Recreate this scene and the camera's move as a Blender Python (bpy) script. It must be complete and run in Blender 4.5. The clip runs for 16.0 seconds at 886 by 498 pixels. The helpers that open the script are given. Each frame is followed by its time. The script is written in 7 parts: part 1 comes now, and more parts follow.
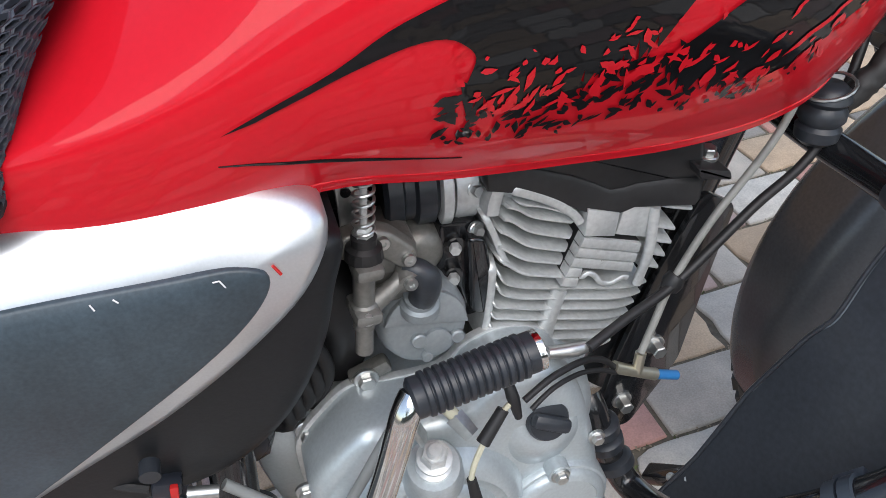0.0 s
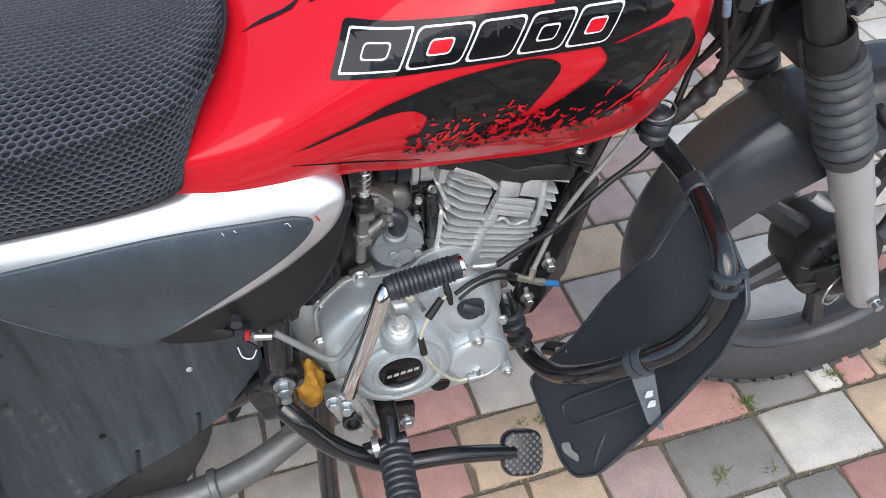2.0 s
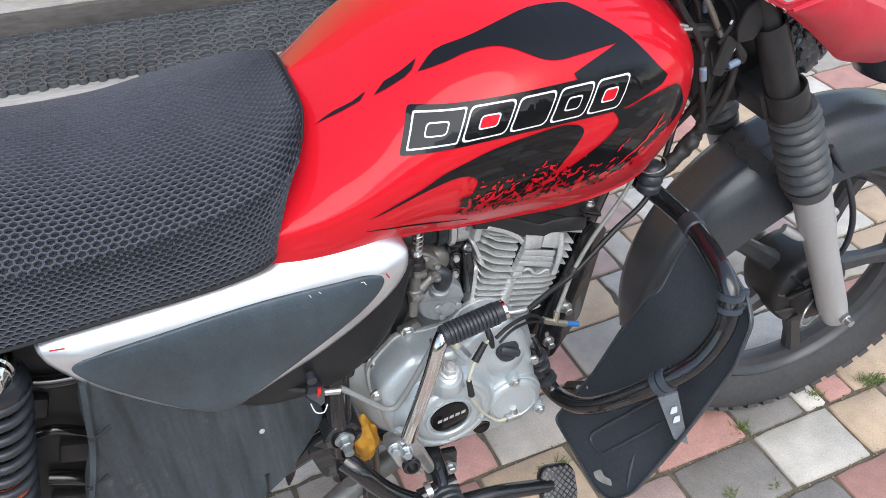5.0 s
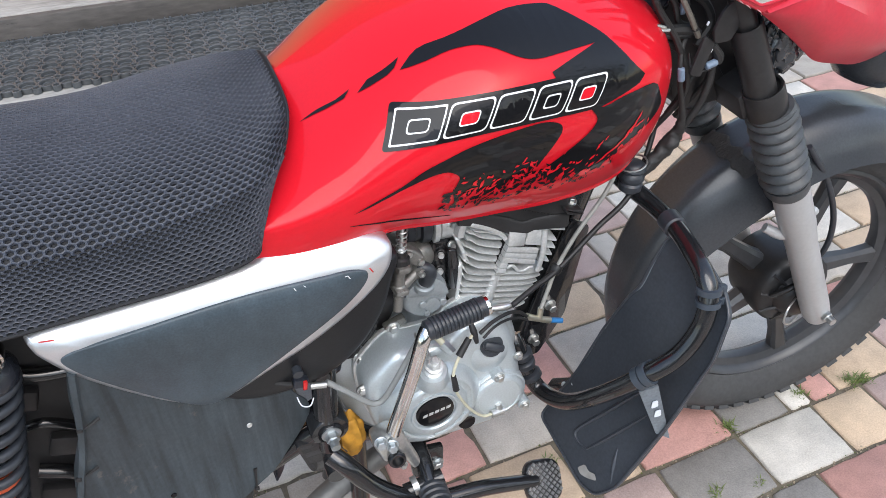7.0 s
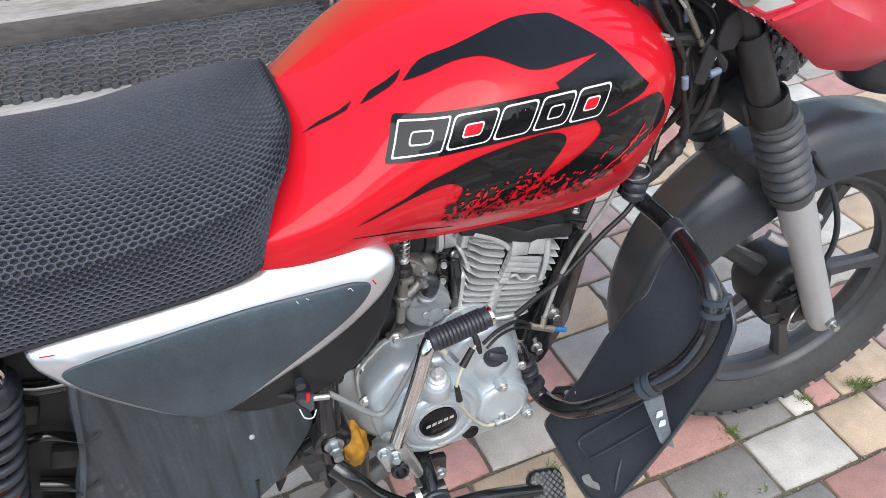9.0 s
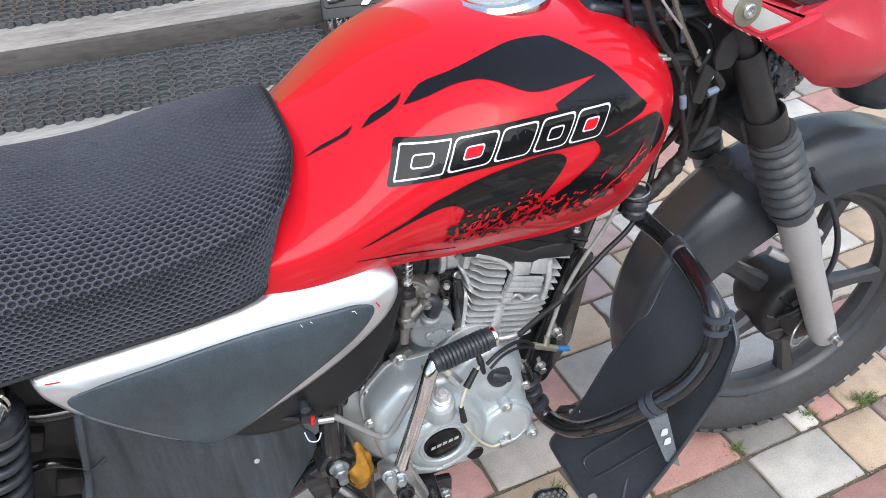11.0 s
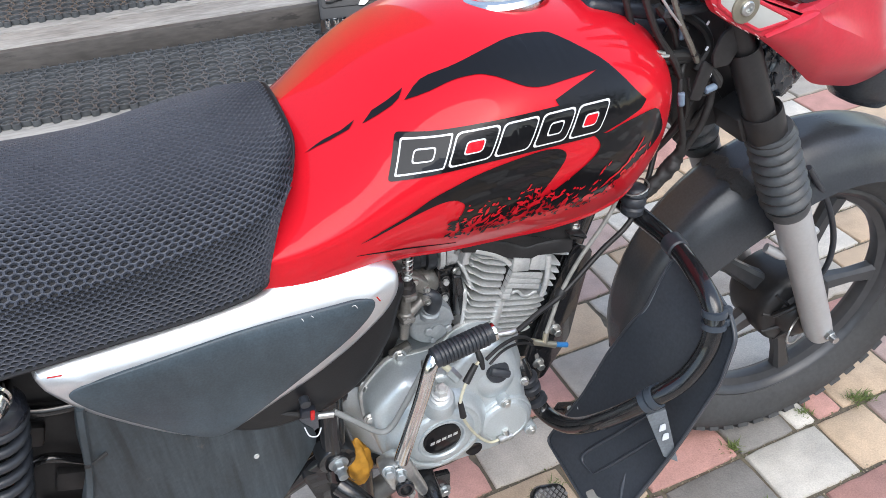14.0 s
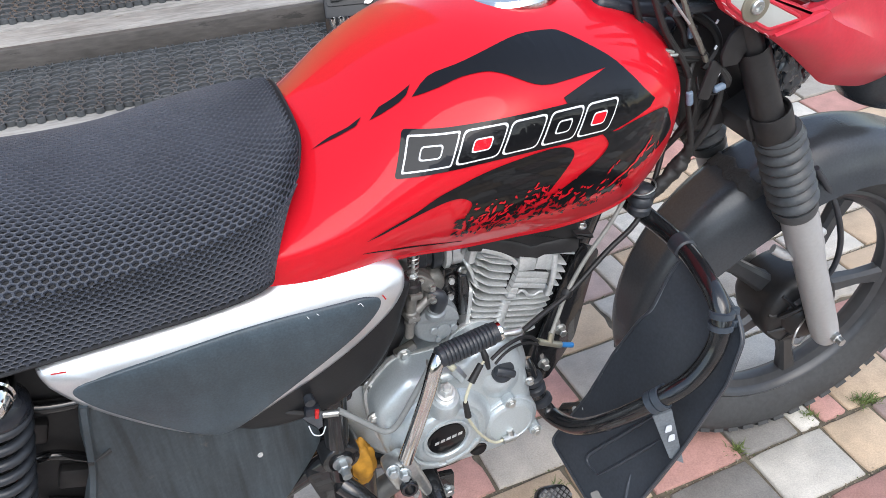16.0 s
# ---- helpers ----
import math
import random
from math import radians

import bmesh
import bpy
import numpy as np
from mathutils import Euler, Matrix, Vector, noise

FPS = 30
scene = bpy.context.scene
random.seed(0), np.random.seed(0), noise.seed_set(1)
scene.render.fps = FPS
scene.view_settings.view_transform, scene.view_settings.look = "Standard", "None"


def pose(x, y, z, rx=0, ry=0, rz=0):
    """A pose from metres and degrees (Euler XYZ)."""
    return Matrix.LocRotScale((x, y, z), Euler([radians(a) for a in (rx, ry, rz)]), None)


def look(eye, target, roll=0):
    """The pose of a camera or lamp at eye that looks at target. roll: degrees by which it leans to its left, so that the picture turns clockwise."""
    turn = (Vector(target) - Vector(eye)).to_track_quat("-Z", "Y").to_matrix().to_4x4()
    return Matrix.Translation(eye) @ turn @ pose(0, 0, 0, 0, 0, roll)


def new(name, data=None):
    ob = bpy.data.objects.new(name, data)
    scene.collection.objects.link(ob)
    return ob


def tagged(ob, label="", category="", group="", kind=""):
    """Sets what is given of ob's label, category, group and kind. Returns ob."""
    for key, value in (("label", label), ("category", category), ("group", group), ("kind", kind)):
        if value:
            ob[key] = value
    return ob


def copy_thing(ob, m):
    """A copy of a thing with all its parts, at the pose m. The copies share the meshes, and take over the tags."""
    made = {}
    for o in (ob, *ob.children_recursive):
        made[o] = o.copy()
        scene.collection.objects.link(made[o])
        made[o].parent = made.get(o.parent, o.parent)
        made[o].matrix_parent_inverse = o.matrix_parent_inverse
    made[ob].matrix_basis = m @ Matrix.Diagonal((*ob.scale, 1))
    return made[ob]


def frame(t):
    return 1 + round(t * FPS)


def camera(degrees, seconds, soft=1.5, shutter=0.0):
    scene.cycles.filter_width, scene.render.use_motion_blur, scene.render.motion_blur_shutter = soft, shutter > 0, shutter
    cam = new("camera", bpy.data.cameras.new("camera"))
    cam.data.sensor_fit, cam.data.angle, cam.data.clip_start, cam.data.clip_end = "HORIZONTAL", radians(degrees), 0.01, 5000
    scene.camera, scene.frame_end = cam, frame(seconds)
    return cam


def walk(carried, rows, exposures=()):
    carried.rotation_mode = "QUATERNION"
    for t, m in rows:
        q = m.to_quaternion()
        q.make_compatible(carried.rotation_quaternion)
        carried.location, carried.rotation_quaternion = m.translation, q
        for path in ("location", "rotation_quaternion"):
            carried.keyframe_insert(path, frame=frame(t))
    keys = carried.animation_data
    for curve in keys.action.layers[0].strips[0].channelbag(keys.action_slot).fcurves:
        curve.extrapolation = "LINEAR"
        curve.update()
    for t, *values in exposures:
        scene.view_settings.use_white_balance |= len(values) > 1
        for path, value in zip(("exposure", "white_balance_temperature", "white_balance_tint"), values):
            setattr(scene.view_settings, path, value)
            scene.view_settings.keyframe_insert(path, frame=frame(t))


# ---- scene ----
cam = camera(57.0, 16.0, soft=0.55)
PATH = [
    (0.0, -0.0316, -0.4807, 0.9599, 52.010, 3.536, -16.615),
    (0.5, -0.0267, -0.5350, 1.0591, 45.937, 1.991, -17.073),
    (1.0, -0.0302, -0.6214, 1.1393, 44.721, 1.150, -17.150),
    (1.5, -0.0345, -0.6856, 1.1911, 44.620, 1.074, -16.357),
    (2.0, -0.0615, -0.7063, 1.2128, 44.607, 0.514, -15.111),
    (2.5, -0.1294, -0.7555, 1.2488, 47.176, 1.354, -16.633),
    (3.0, -0.1703, -0.7812, 1.2697, 49.435, 2.256, -19.403),
    (3.5, -0.1774, -0.7835, 1.2711, 50.039, 2.977, -21.800),
    (4.0, -0.1881, -0.7810, 1.2700, 50.171, 2.607, -21.657),
    (6.5, -0.1939, -0.7974, 1.2686, 51.165, 1.841, -21.362),
    (7.0, -0.1870, -0.8083, 1.2700, 51.124, 1.931, -21.556),
    (7.5, -0.1849, -0.8067, 1.2707, 51.046, 2.032, -21.638),
    (8.0, -0.1882, -0.8010, 1.2738, 51.119, 1.861, -21.643),
    (10.5, -0.1814, -0.7946, 1.2767, 51.638, 2.708, -22.025),
    (11.0, -0.1876, -0.7972, 1.2804, 52.450, 2.791, -22.158),
    (11.5, -0.1905, -0.7962, 1.2770, 52.602, 2.562, -22.049),
    (12.0, -0.1898, -0.7976, 1.2769, 52.680, 2.600, -22.187),
    (12.5, -0.1901, -0.7972, 1.2753, 52.633, 2.598, -22.285),
    (13.0, -0.1928, -0.7956, 1.2750, 52.613, 2.617, -22.383),
    (13.5, -0.1955, -0.7983, 1.2763, 52.584, 2.570, -22.403),
    (14.0, -0.1968, -0.8025, 1.2767, 52.629, 2.497, -22.426),
    (14.5, -0.2016, -0.8020, 1.2777, 52.707, 2.527, -22.507),
    (15.0, -0.2082, -0.7940, 1.2773, 52.736, 2.328, -22.225),
    (15.5, -0.2050, -0.7955, 1.2734, 52.767, 2.140, -21.879),
    (16.0, -0.1999, -0.7984, 1.2719, 52.690, 2.328, -22.090),
]
EARLY = [
    (0.2, look((-0.028, -0.497, 1.003), (0.313, 0.970, -0.313), -4.3)),
    (0.7, look((-0.022, -0.560, 1.107), (0.349, 0.785, -0.325), -2.2)),
]
walk(cam, sorted([(t, pose(*row)) for t, *row in PATH] + EARLY, key=lambda row: row[0]), exposures=[(0.0, 0.66), (0.5, 0.74), (1.0, 0.74), (2.0, 0.80), (3.0, 0.90), (4.0, 0.93), (16.0, 0.98)])

# ---- daylight: a bright, thinly clouded sky and a soft high sun ----
world = bpy.data.worlds.new("sky")
scene.world = world
world.use_nodes = True
_n, _l = world.node_tree.nodes, world.node_tree.links
sky = _n.new("ShaderNodeTexSky")
sky.sky_type, sky.sun_disc = "NISHITA", False
sky.sun_elevation, sky.sun_rotation, sky.dust_density, sky.air_density = radians(46), radians(165), 1.5, 1.2
_n["Background"].inputs["Strength"].default_value = 0.165
_pale = _n.new("ShaderNodeHueSaturation")
_pale.inputs["Saturation"].default_value = 0.82
_l.new(sky.outputs[0], _pale.inputs["Color"])
_l.new(_pale.outputs[0], _n["Background"].inputs["Color"])
sun = new("sun", bpy.data.lights.new("sun", "SUN"))
sun.data.energy, sun.data.angle, sun.data.color = 1.15, radians(50), (1.0, 0.985, 0.955)
sun.matrix_world = look((-0.9, -2.2, 3.5), (0.1, 0.0, 0.5))


# ---- materials ----
def surface(name, base, rough=0.5, metal=0.0, vary=0.15, grain=60.0, blotch=6.0, bump=0.0, coat=0.0, wear=None, wear_amount=0.0,
            per_object=0.0, spec=0.5):
    """A procedural surface: grain and blotches in colour and gloss, fine relief, and patches of wear in another colour."""
    m = bpy.data.materials.new(name)
    m.use_nodes = True
    nt = m.node_tree
    n, l = nt.nodes, nt.links
    p = n["Principled BSDF"]
    co = n.new("ShaderNodeTexCoord")
    fine, broad = n.new("ShaderNodeTexNoise"), n.new("ShaderNodeTexNoise")
    fine.inputs["Scale"].default_value, fine.inputs["Detail"].default_value = grain, 6.0
    broad.inputs["Scale"].default_value, broad.inputs["Detail"].default_value = blotch, 4.0
    if per_object:
        info = n.new("ShaderNodeObjectInfo")
        shift = n.new("ShaderNodeVectorMath")
        shift.operation = "MULTIPLY_ADD"
        l.new(info.outputs["Random"], shift.inputs[0])
        shift.inputs[1].default_value = (37.0, 19.0, 53.0)
        l.new(co.outputs["Object"], shift.inputs[2])
        vec = shift.outputs[0]
    else:
        vec = co.outputs["Object"]
    l.new(vec, fine.inputs["Vector"])
    l.new(vec, broad.inputs["Vector"])
    both = n.new("ShaderNodeMath")
    both.operation = "ADD"
    l.new(fine.outputs["Fac"], both.inputs[0])
    l.new(broad.outputs["Fac"], both.inputs[1])
    ramp = n.new("ShaderNodeMapRange")
    ramp.inputs["From Min"].default_value, ramp.inputs["From Max"].default_value = 0.6, 1.4
    ramp.inputs["To Min"].default_value, ramp.inputs["To Max"].default_value = 1 - vary, 1 + vary
    l.new(both.outputs[0], ramp.inputs["Value"])
    value = ramp.outputs[0]
    if per_object:
        rr = n.new("ShaderNodeMapRange")
        rr.inputs["To Min"].default_value, rr.inputs["To Max"].default_value = 1 - per_object, 1 + per_object
        l.new(info.outputs["Random"], rr.inputs["Value"])
        mul = n.new("ShaderNodeMath")
        mul.operation = "MULTIPLY"
        l.new(value, mul.inputs[0])
        l.new(rr.outputs[0], mul.inputs[1])
        value = mul.outputs[0]
    tint = n.new("ShaderNodeVectorMath")
    tint.operation = "SCALE"
    tint.inputs[0].default_value = base[:3]
    l.new(value, tint.inputs["Scale"])
    colour = tint.outputs[0]
    if wear is not None:
        w = n.new("ShaderNodeTexNoise")
        w.inputs["Scale"].default_value, w.inputs["Detail"].default_value, w.inputs["Roughness"].default_value = blotch * 3.1, 8.0, 0.7
        l.new(vec, w.inputs["Vector"])
        cut = n.new("ShaderNodeMapRange")
        cut.inputs["From Min"].default_value, cut.inputs["From Max"].default_value = 0.72 - wear_amount, 0.78 - wear_amount
        l.new(w.outputs["Fac"], cut.inputs["Value"])
        mix = n.new("ShaderNodeMix")
        mix.data_type = "RGBA"
        l.new(cut.outputs[0], mix.inputs["Factor"])
        l.new(colour, mix.inputs["A"])
        mix.inputs["B"].default_value = (*wear[:3], 1)
        colour = mix.outputs["Result"]
    l.new(colour, p.inputs["Base Color"])
    rg = n.new("ShaderNodeMapRange")
    rg.inputs["To Min"].default_value, rg.inputs["To Max"].default_value = max(0.02, rough * (1 - vary)), min(1, rough * (1 + vary))
    l.new(broad.outputs["Fac"], rg.inputs["Value"])
    l.new(rg.outputs[0], p.inputs["Roughness"])
    p.inputs["Metallic"].default_value = metal
    p.inputs["Specular IOR Level"].default_value = spec
    p.inputs["Coat Weight"].default_value = coat
    p.inputs["Coat Roughness"].default_value = 0.03
    if bump:
        b = n.new("ShaderNodeBump")
        b.inputs["Strength"].default_value, b.inputs["Distance"].default_value = 1.0, bump
        l.new(fine.outputs["Fac"], b.inputs["Height"])
        l.new(b.outputs[0], p.inputs["Normal"])
    return m


RED = surface("red_gloss_paint", (0.63, 0.010, 0.021), 0.36, vary=0.05, grain=300, coat=0.85, spec=0.06)
RED_DULL = surface("red_plastic", (0.52, 0.022, 0.042), 0.36, vary=0.12, grain=200, blotch=9, coat=0.15, wear=(0.75, 0.45, 0.42), wear_amount=-0.06)
DECAL = surface("black_decal", (0.007, 0.007, 0.008), 0.30, vary=0.1, grain=200, coat=0.85, spec=0.05)
for lacquer in (RED, DECAL):
    lacquer.node_tree.nodes["Principled BSDF"].inputs["Coat IOR"].default_value = 1.36
WHITE_DECAL = surface("white_decal", (0.82, 0.82, 0.83), 0.3, vary=0.04, coat=1.0)
SILVER = surface("silver_paint", (0.72, 0.735, 0.76), 0.34, 0.85, vary=0.07, grain=700, coat=0.35)
DARK_INSERT = surface("charcoal_plastic", (0.048, 0.068, 0.084), 0.40, vary=0.34, grain=420, blotch=7, bump=0.00005, wear=(0.085, 0.095, 0.11), wear_amount=0.03)
PLASTIC = surface("black_plastic", (0.020, 0.023, 0.031), 0.28, vary=0.25, grain=260, blotch=12, bump=0.00006, wear=(0.10, 0.10, 0.105), wear_amount=-0.03)
SHIELD = surface("shield_plastic", (0.042, 0.048, 0.058), 0.32, vary=0.3, grain=240, blotch=9, bump=0.00008, wear=(0.10, 0.10, 0.105), wear_amount=0.0)
COVER = surface("cover_plastic", (0.011, 0.012, 0.014), 0.42, vary=0.3, grain=300, blotch=14, bump=0.0001, wear=(0.075, 0.075, 0.075), wear_amount=-0.02, spec=0.3)
FENDER = surface("fender_plastic", (0.042, 0.046, 0.052), 0.24, vary=0.2, grain=300, blotch=8, bump=0.0001, wear=(0.09, 0.09, 0.095), wear_amount=-0.05)
RUBBER = surface("black_rubber", (0.027, 0.031, 0.038), 0.36, vary=0.3, grain=160, blotch=20, bump=0.0002, wear=(0.075, 0.072, 0.068), wear_amount=0.0)
GAITER = surface("dusty_gaiter", (0.055, 0.060, 0.064), 0.42, vary=0.35, grain=160, blotch=18, bump=0.0002, wear=(0.13, 0.128, 0.12), wear_amount=0.04)
TYRE = surface("tyre_rubber", (0.050, 0.051, 0.052), 0.75, vary=0.3, grain=120, blotch=16, bump=0.0004, wear=(0.11, 0.105, 0.095), wear_amount=0.05)
MATRUBBER = surface("mat_rubber", (0.078, 0.084, 0.089), 0.20, vary=0.4, grain=90, blotch=7, bump=0.0002, wear=(0.12, 0.118, 0.11), wear_amount=0.08)
FLAP = surface("flap_rubber", (0.036, 0.047, 0.055), 0.52, vary=0.25, grain=220, blotch=7, bump=0.0002, wear=(0.085, 0.082, 0.078), wear_amount=0.1)
def streaked(m, squeeze, strength):
    """Adds long dark and pale streaks that run down a dusty sheet."""
    n, l = m.node_tree.nodes, m.node_tree.links
    p = n["Principled BSDF"]
    src = p.inputs["Base Color"].links[0].from_socket
    co, st, tex = n.new("ShaderNodeTexCoord"), n.new("ShaderNodeMapping"), n.new("ShaderNodeTexNoise")
    st.inputs["Scale"].default_value = squeeze
    tex.inputs["Scale"].default_value, tex.inputs["Detail"].default_value, tex.inputs["Roughness"].default_value = 1.0, 6.0, 0.65
    l.new(co.outputs["Object"], st.inputs["Vector"])
    l.new(st.outputs[0], tex.inputs["Vector"])
    band = n.new("ShaderNodeMapRange")
    band.inputs["From Min"].default_value, band.inputs["From Max"].default_value = 0.32, 0.68
    band.inputs["To Min"].default_value, band.inputs["To Max"].default_value = 1 - strength, 1 + strength
    l.new(tex.outputs["Fac"], band.inputs["Value"])
    mul = n.new("ShaderNodeVectorMath")
    mul.operation = "SCALE"
    l.new(src, mul.inputs[0])
    l.new(band.outputs[0], mul.inputs["Scale"])
    l.new(mul.outputs[0], p.inputs["Base Color"])
    return m


streaked(FLAP, (70.0, 20.0, 5.0), 0.45)
streaked(DARK_INSERT, (16.0, 10.0, 7.0), 0.28)
SEATNET = surface("seat_net", (0.050, 0.055, 0.070), 0.50, vary=0.3, grain=400, blotch=10)
SEATBASE = surface("seat_vinyl", (0.010, 0.011, 0.014), 0.7, vary=0.2)
FRAME = surface("black_frame_paint", (0.010, 0.0105, 0.012), 0.24, vary=0.3, grain=120, blotch=20, coat=0.75, spec=0.4, wear=(0.11, 0.105, 0.10), wear_amount=-0.02)
CASE = surface("engine_silver", (0.50, 0.55, 0.57), 0.34, 0.45, vary=0.12, grain=400, blotch=12, bump=0.00006, wear=(0.36, 0.35, 0.32), wear_amount=0.02)
ALLOY = surface("bare_alloy", (0.62, 0.635, 0.63), 0.38, 0.5, vary=0.2, grain=260, blotch=26, bump=0.00015, wear=(0.28, 0.26, 0.22), wear_amount=0.06)
CARB = surface("cast_zinc", (0.24, 0.235, 0.22), 0.48, 0.6, vary=0.25, grain=300, blotch=30, bump=0.0001, wear=(0.20, 0.16, 0.09), wear_amount=0.08)
STEEL = surface("zinc_steel", (0.55, 0.56, 0.55), 0.3, 0.9, vary=0.2, grain=200, blotch=50, wear=(0.30, 0.26, 0.2), wear_amount=0.03)
CHROME = surface("chrome", (0.75, 0.74, 0.72), 0.10, 1.0, vary=0.1, grain=200, blotch=30, wear=(0.35, 0.30, 0.25), wear_amount=-0.02)
FORKPAINT = surface("fork_paint", (0.43, 0.43, 0.43), 0.40, 0.25, vary=0.08, grain=200, blotch=9, wear=(0.35, 0.33, 0.30), wear_amount=-0.02)
EXHAUST = surface("exhaust_steel", (0.17, 0.175, 0.175), 0.5, 0.5, vary=0.25, grain=80, blotch=9, wear=(0.18, 0.17, 0.15), wear_amount=0.06)
YELLOW = surface("yellow_foam", (0.55, 0.27, 0.03), 0.75, vary=0.3, grain=60, blotch=30, bump=0.002, wear=(0.20, 0.09, 0.02), wear_amount=0.02)
ORANGE = surface("orange_paint", (0.42, 0.07, 0.025), 0.4, vary=0.2, wear=(0.12, 0.08, 0.06), wear_amount=0.03)
BLUE = surface("blue_plastic", (0.03, 0.17, 0.42), 0.4, vary=0.1)
CLEAR = surface("clear_hose", (0.55, 0.53, 0.40), 0.3, vary=0.15)
GREYTAPE = surface("grey_strap", (0.15, 0.17, 0.19), 0.5, vary=0.3, grain=300, blotch=40, wear=(0.4, 0.42, 0.44), wear_amount=0.02)
BLUEGREY = surface("zip_tie_plastic", (0.045, 0.058, 0.075), 0.4, vary=0.2)
WIRE = surface("wire_cover", (0.015, 0.015, 0.016), 0.5, vary=0.3)
WHITEPL = surface("white_plastic", (0.65, 0.68, 0.72), 0.45, vary=0.1)
SHROUD = surface("dusty_shroud", (0.019, 0.0187, 0.0195), 0.42, vary=0.35, grain=160, blotch=24, wear=(0.075, 0.07, 0.066), wear_amount=0.02)
LENS = surface("reflector_grey", (0.44, 0.45, 0.43), 0.4, vary=0.08)
REDLENS = surface("red_lens", (0.5, 0.02, 0.02), 0.25, vary=0.1)
JOINT = surface("joint_soil", (0.135, 0.115, 0.082), 0.95, vary=0.5, grain=90, blotch=9, bump=0.003)
GRASS = surface("grass", (0.13, 0.17, 0.045), 0.6, vary=0.4, grain=100)
WALLMAT = surface("plaster", (0.40, 0.22, 0.10), 0.85, vary=0.1, grain=40, blotch=3, bump=0.001)
PAVER = {
    "red": surface("red_concrete", (0.43, 0.235, 0.200), 0.85, vary=0.26, grain=330, blotch=24, bump=0.0011, per_object=0.14, wear=(0.20, 0.13, 0.12), wear_amount=0.05),
    "tan": surface("tan_concrete", (0.51, 0.385, 0.270), 0.85, vary=0.26, grain=330, blotch=24, bump=0.0011, per_object=0.12, wear=(0.35, 0.28, 0.2), wear_amount=0.05),
    "grey": surface("grey_concrete", (0.400, 0.362, 0.315), 0.85, vary=0.26, grain=330, blotch=24, bump=0.0011, per_object=0.14, wear=(0.25, 0.23, 0.21), wear_amount=0.05),
    "dark": surface("dark_concrete", (0.235, 0.220, 0.202), 0.85, vary=0.26, grain=330, blotch=24, bump=0.0011, per_object=0.12, wear=(0.16, 0.16, 0.15), wear_amount=0.05),
    "white": surface("pale_concrete", (0.55, 0.515, 0.460), 0.85, vary=0.26, grain=330, blotch=24, bump=0.0009, per_object=0.08, wear=(0.42, 0.40, 0.36), wear_amount=0.05),
    "mauve": surface("mauve_concrete", (0.41, 0.305, 0.275), 0.85, vary=0.26, grain=330, blotch=24, bump=0.0011, per_object=0.12, wear=(0.28, 0.22, 0.2), wear_amount=0.05),
}


# ---- mesh helpers ----
def part(name, bm, material, parent, label="", smooth=40):
    """Links a bmesh as one mesh object under a thing or a part."""
    me = bpy.data.meshes.new(name)
    bm.to_mesh(me)
    bm.free()
    me.materials.append(material)
    if smooth:
        me.polygons.foreach_set("use_smooth", [True] * len(me.polygons))
        me.set_sharp_from_angle(angle=radians(smooth))
    ob = new(name, me)
    ob.parent = parent
    if label:
        tagged(ob, label)
    return ob


def same(name, ob, parent, m):
    """Another part on the mesh of ob, at the pose m."""
    o = new(name, ob.data)
    o.parent, o.matrix_basis = parent, m
    if "label" in ob:
        o["label"] = ob["label"]
    return o


def curve_points(pts, steps=6, closed=False):
    """Points of a smooth curve through pts."""
    pts = [Vector(p) for p in pts]
    n, out = len(pts), []
    for i in range(n if closed else n - 1):
        if closed:
            a, b, c, d = pts[i - 1], pts[i], pts[(i + 1) % n], pts[(i + 2) % n]
        else:
            a, b, c, d = pts[max(i - 1, 0)], pts[i], pts[i + 1], pts[min(i + 2, n - 1)]
        for k in range(steps):
            t = k / steps
            out.append(0.5 * (2 * b + (c - a) * t + (2 * a - 5 * b + 4 * c - d) * t * t + (3 * b - a - 3 * c + d) * t ** 3))
    return out if closed else out + [pts[-1]]


def smooth_value(table, x):
    """A smooth curve through rows (x, values...) of a table, at x."""
    n = len(table)
    i = max(0, min(n - 2, sum(1 for r in table if r[0] <= x) - 1))
    t = max(0.0, min(1.0, (x - table[i][0]) / (table[i + 1][0] - table[i][0])))
    a, b, c, d = table[max(i - 1, 0)], table[i], table[i + 1], table[min(i + 2, n - 1)]
    res = []
    for k in range(1, len(b)):
        m1 = (c[k] - a[k]) / (c[0] - a[0]) * (c[0] - b[0])
        m2 = (d[k] - b[k]) / (d[0] - b[0]) * (c[0] - b[0])
        res.append((2 * t ** 3 - 3 * t * t + 1) * b[k] + (t ** 3 - 2 * t * t + t) * m1 + (3 * t * t - 2 * t ** 3) * c[k] + (t ** 3 - t * t) * m2)
    return res


def loft(bm, rings, caps=True, wrap=True):
    """Skin over rings of equal length."""
    vs = [[bm.verts.new(p) for p in r] for r in rings]
    k = len(rings[0])
    for a, b in zip(vs, vs[1:]):
        for j in range(k if wrap else k - 1):
            bm.faces.new((a[j], a[(j + 1) % k], b[(j + 1) % k], b[j]))
    if caps:
        bm.faces.new(vs[0][::-1])
        bm.faces.new(vs[-1])
    return vs


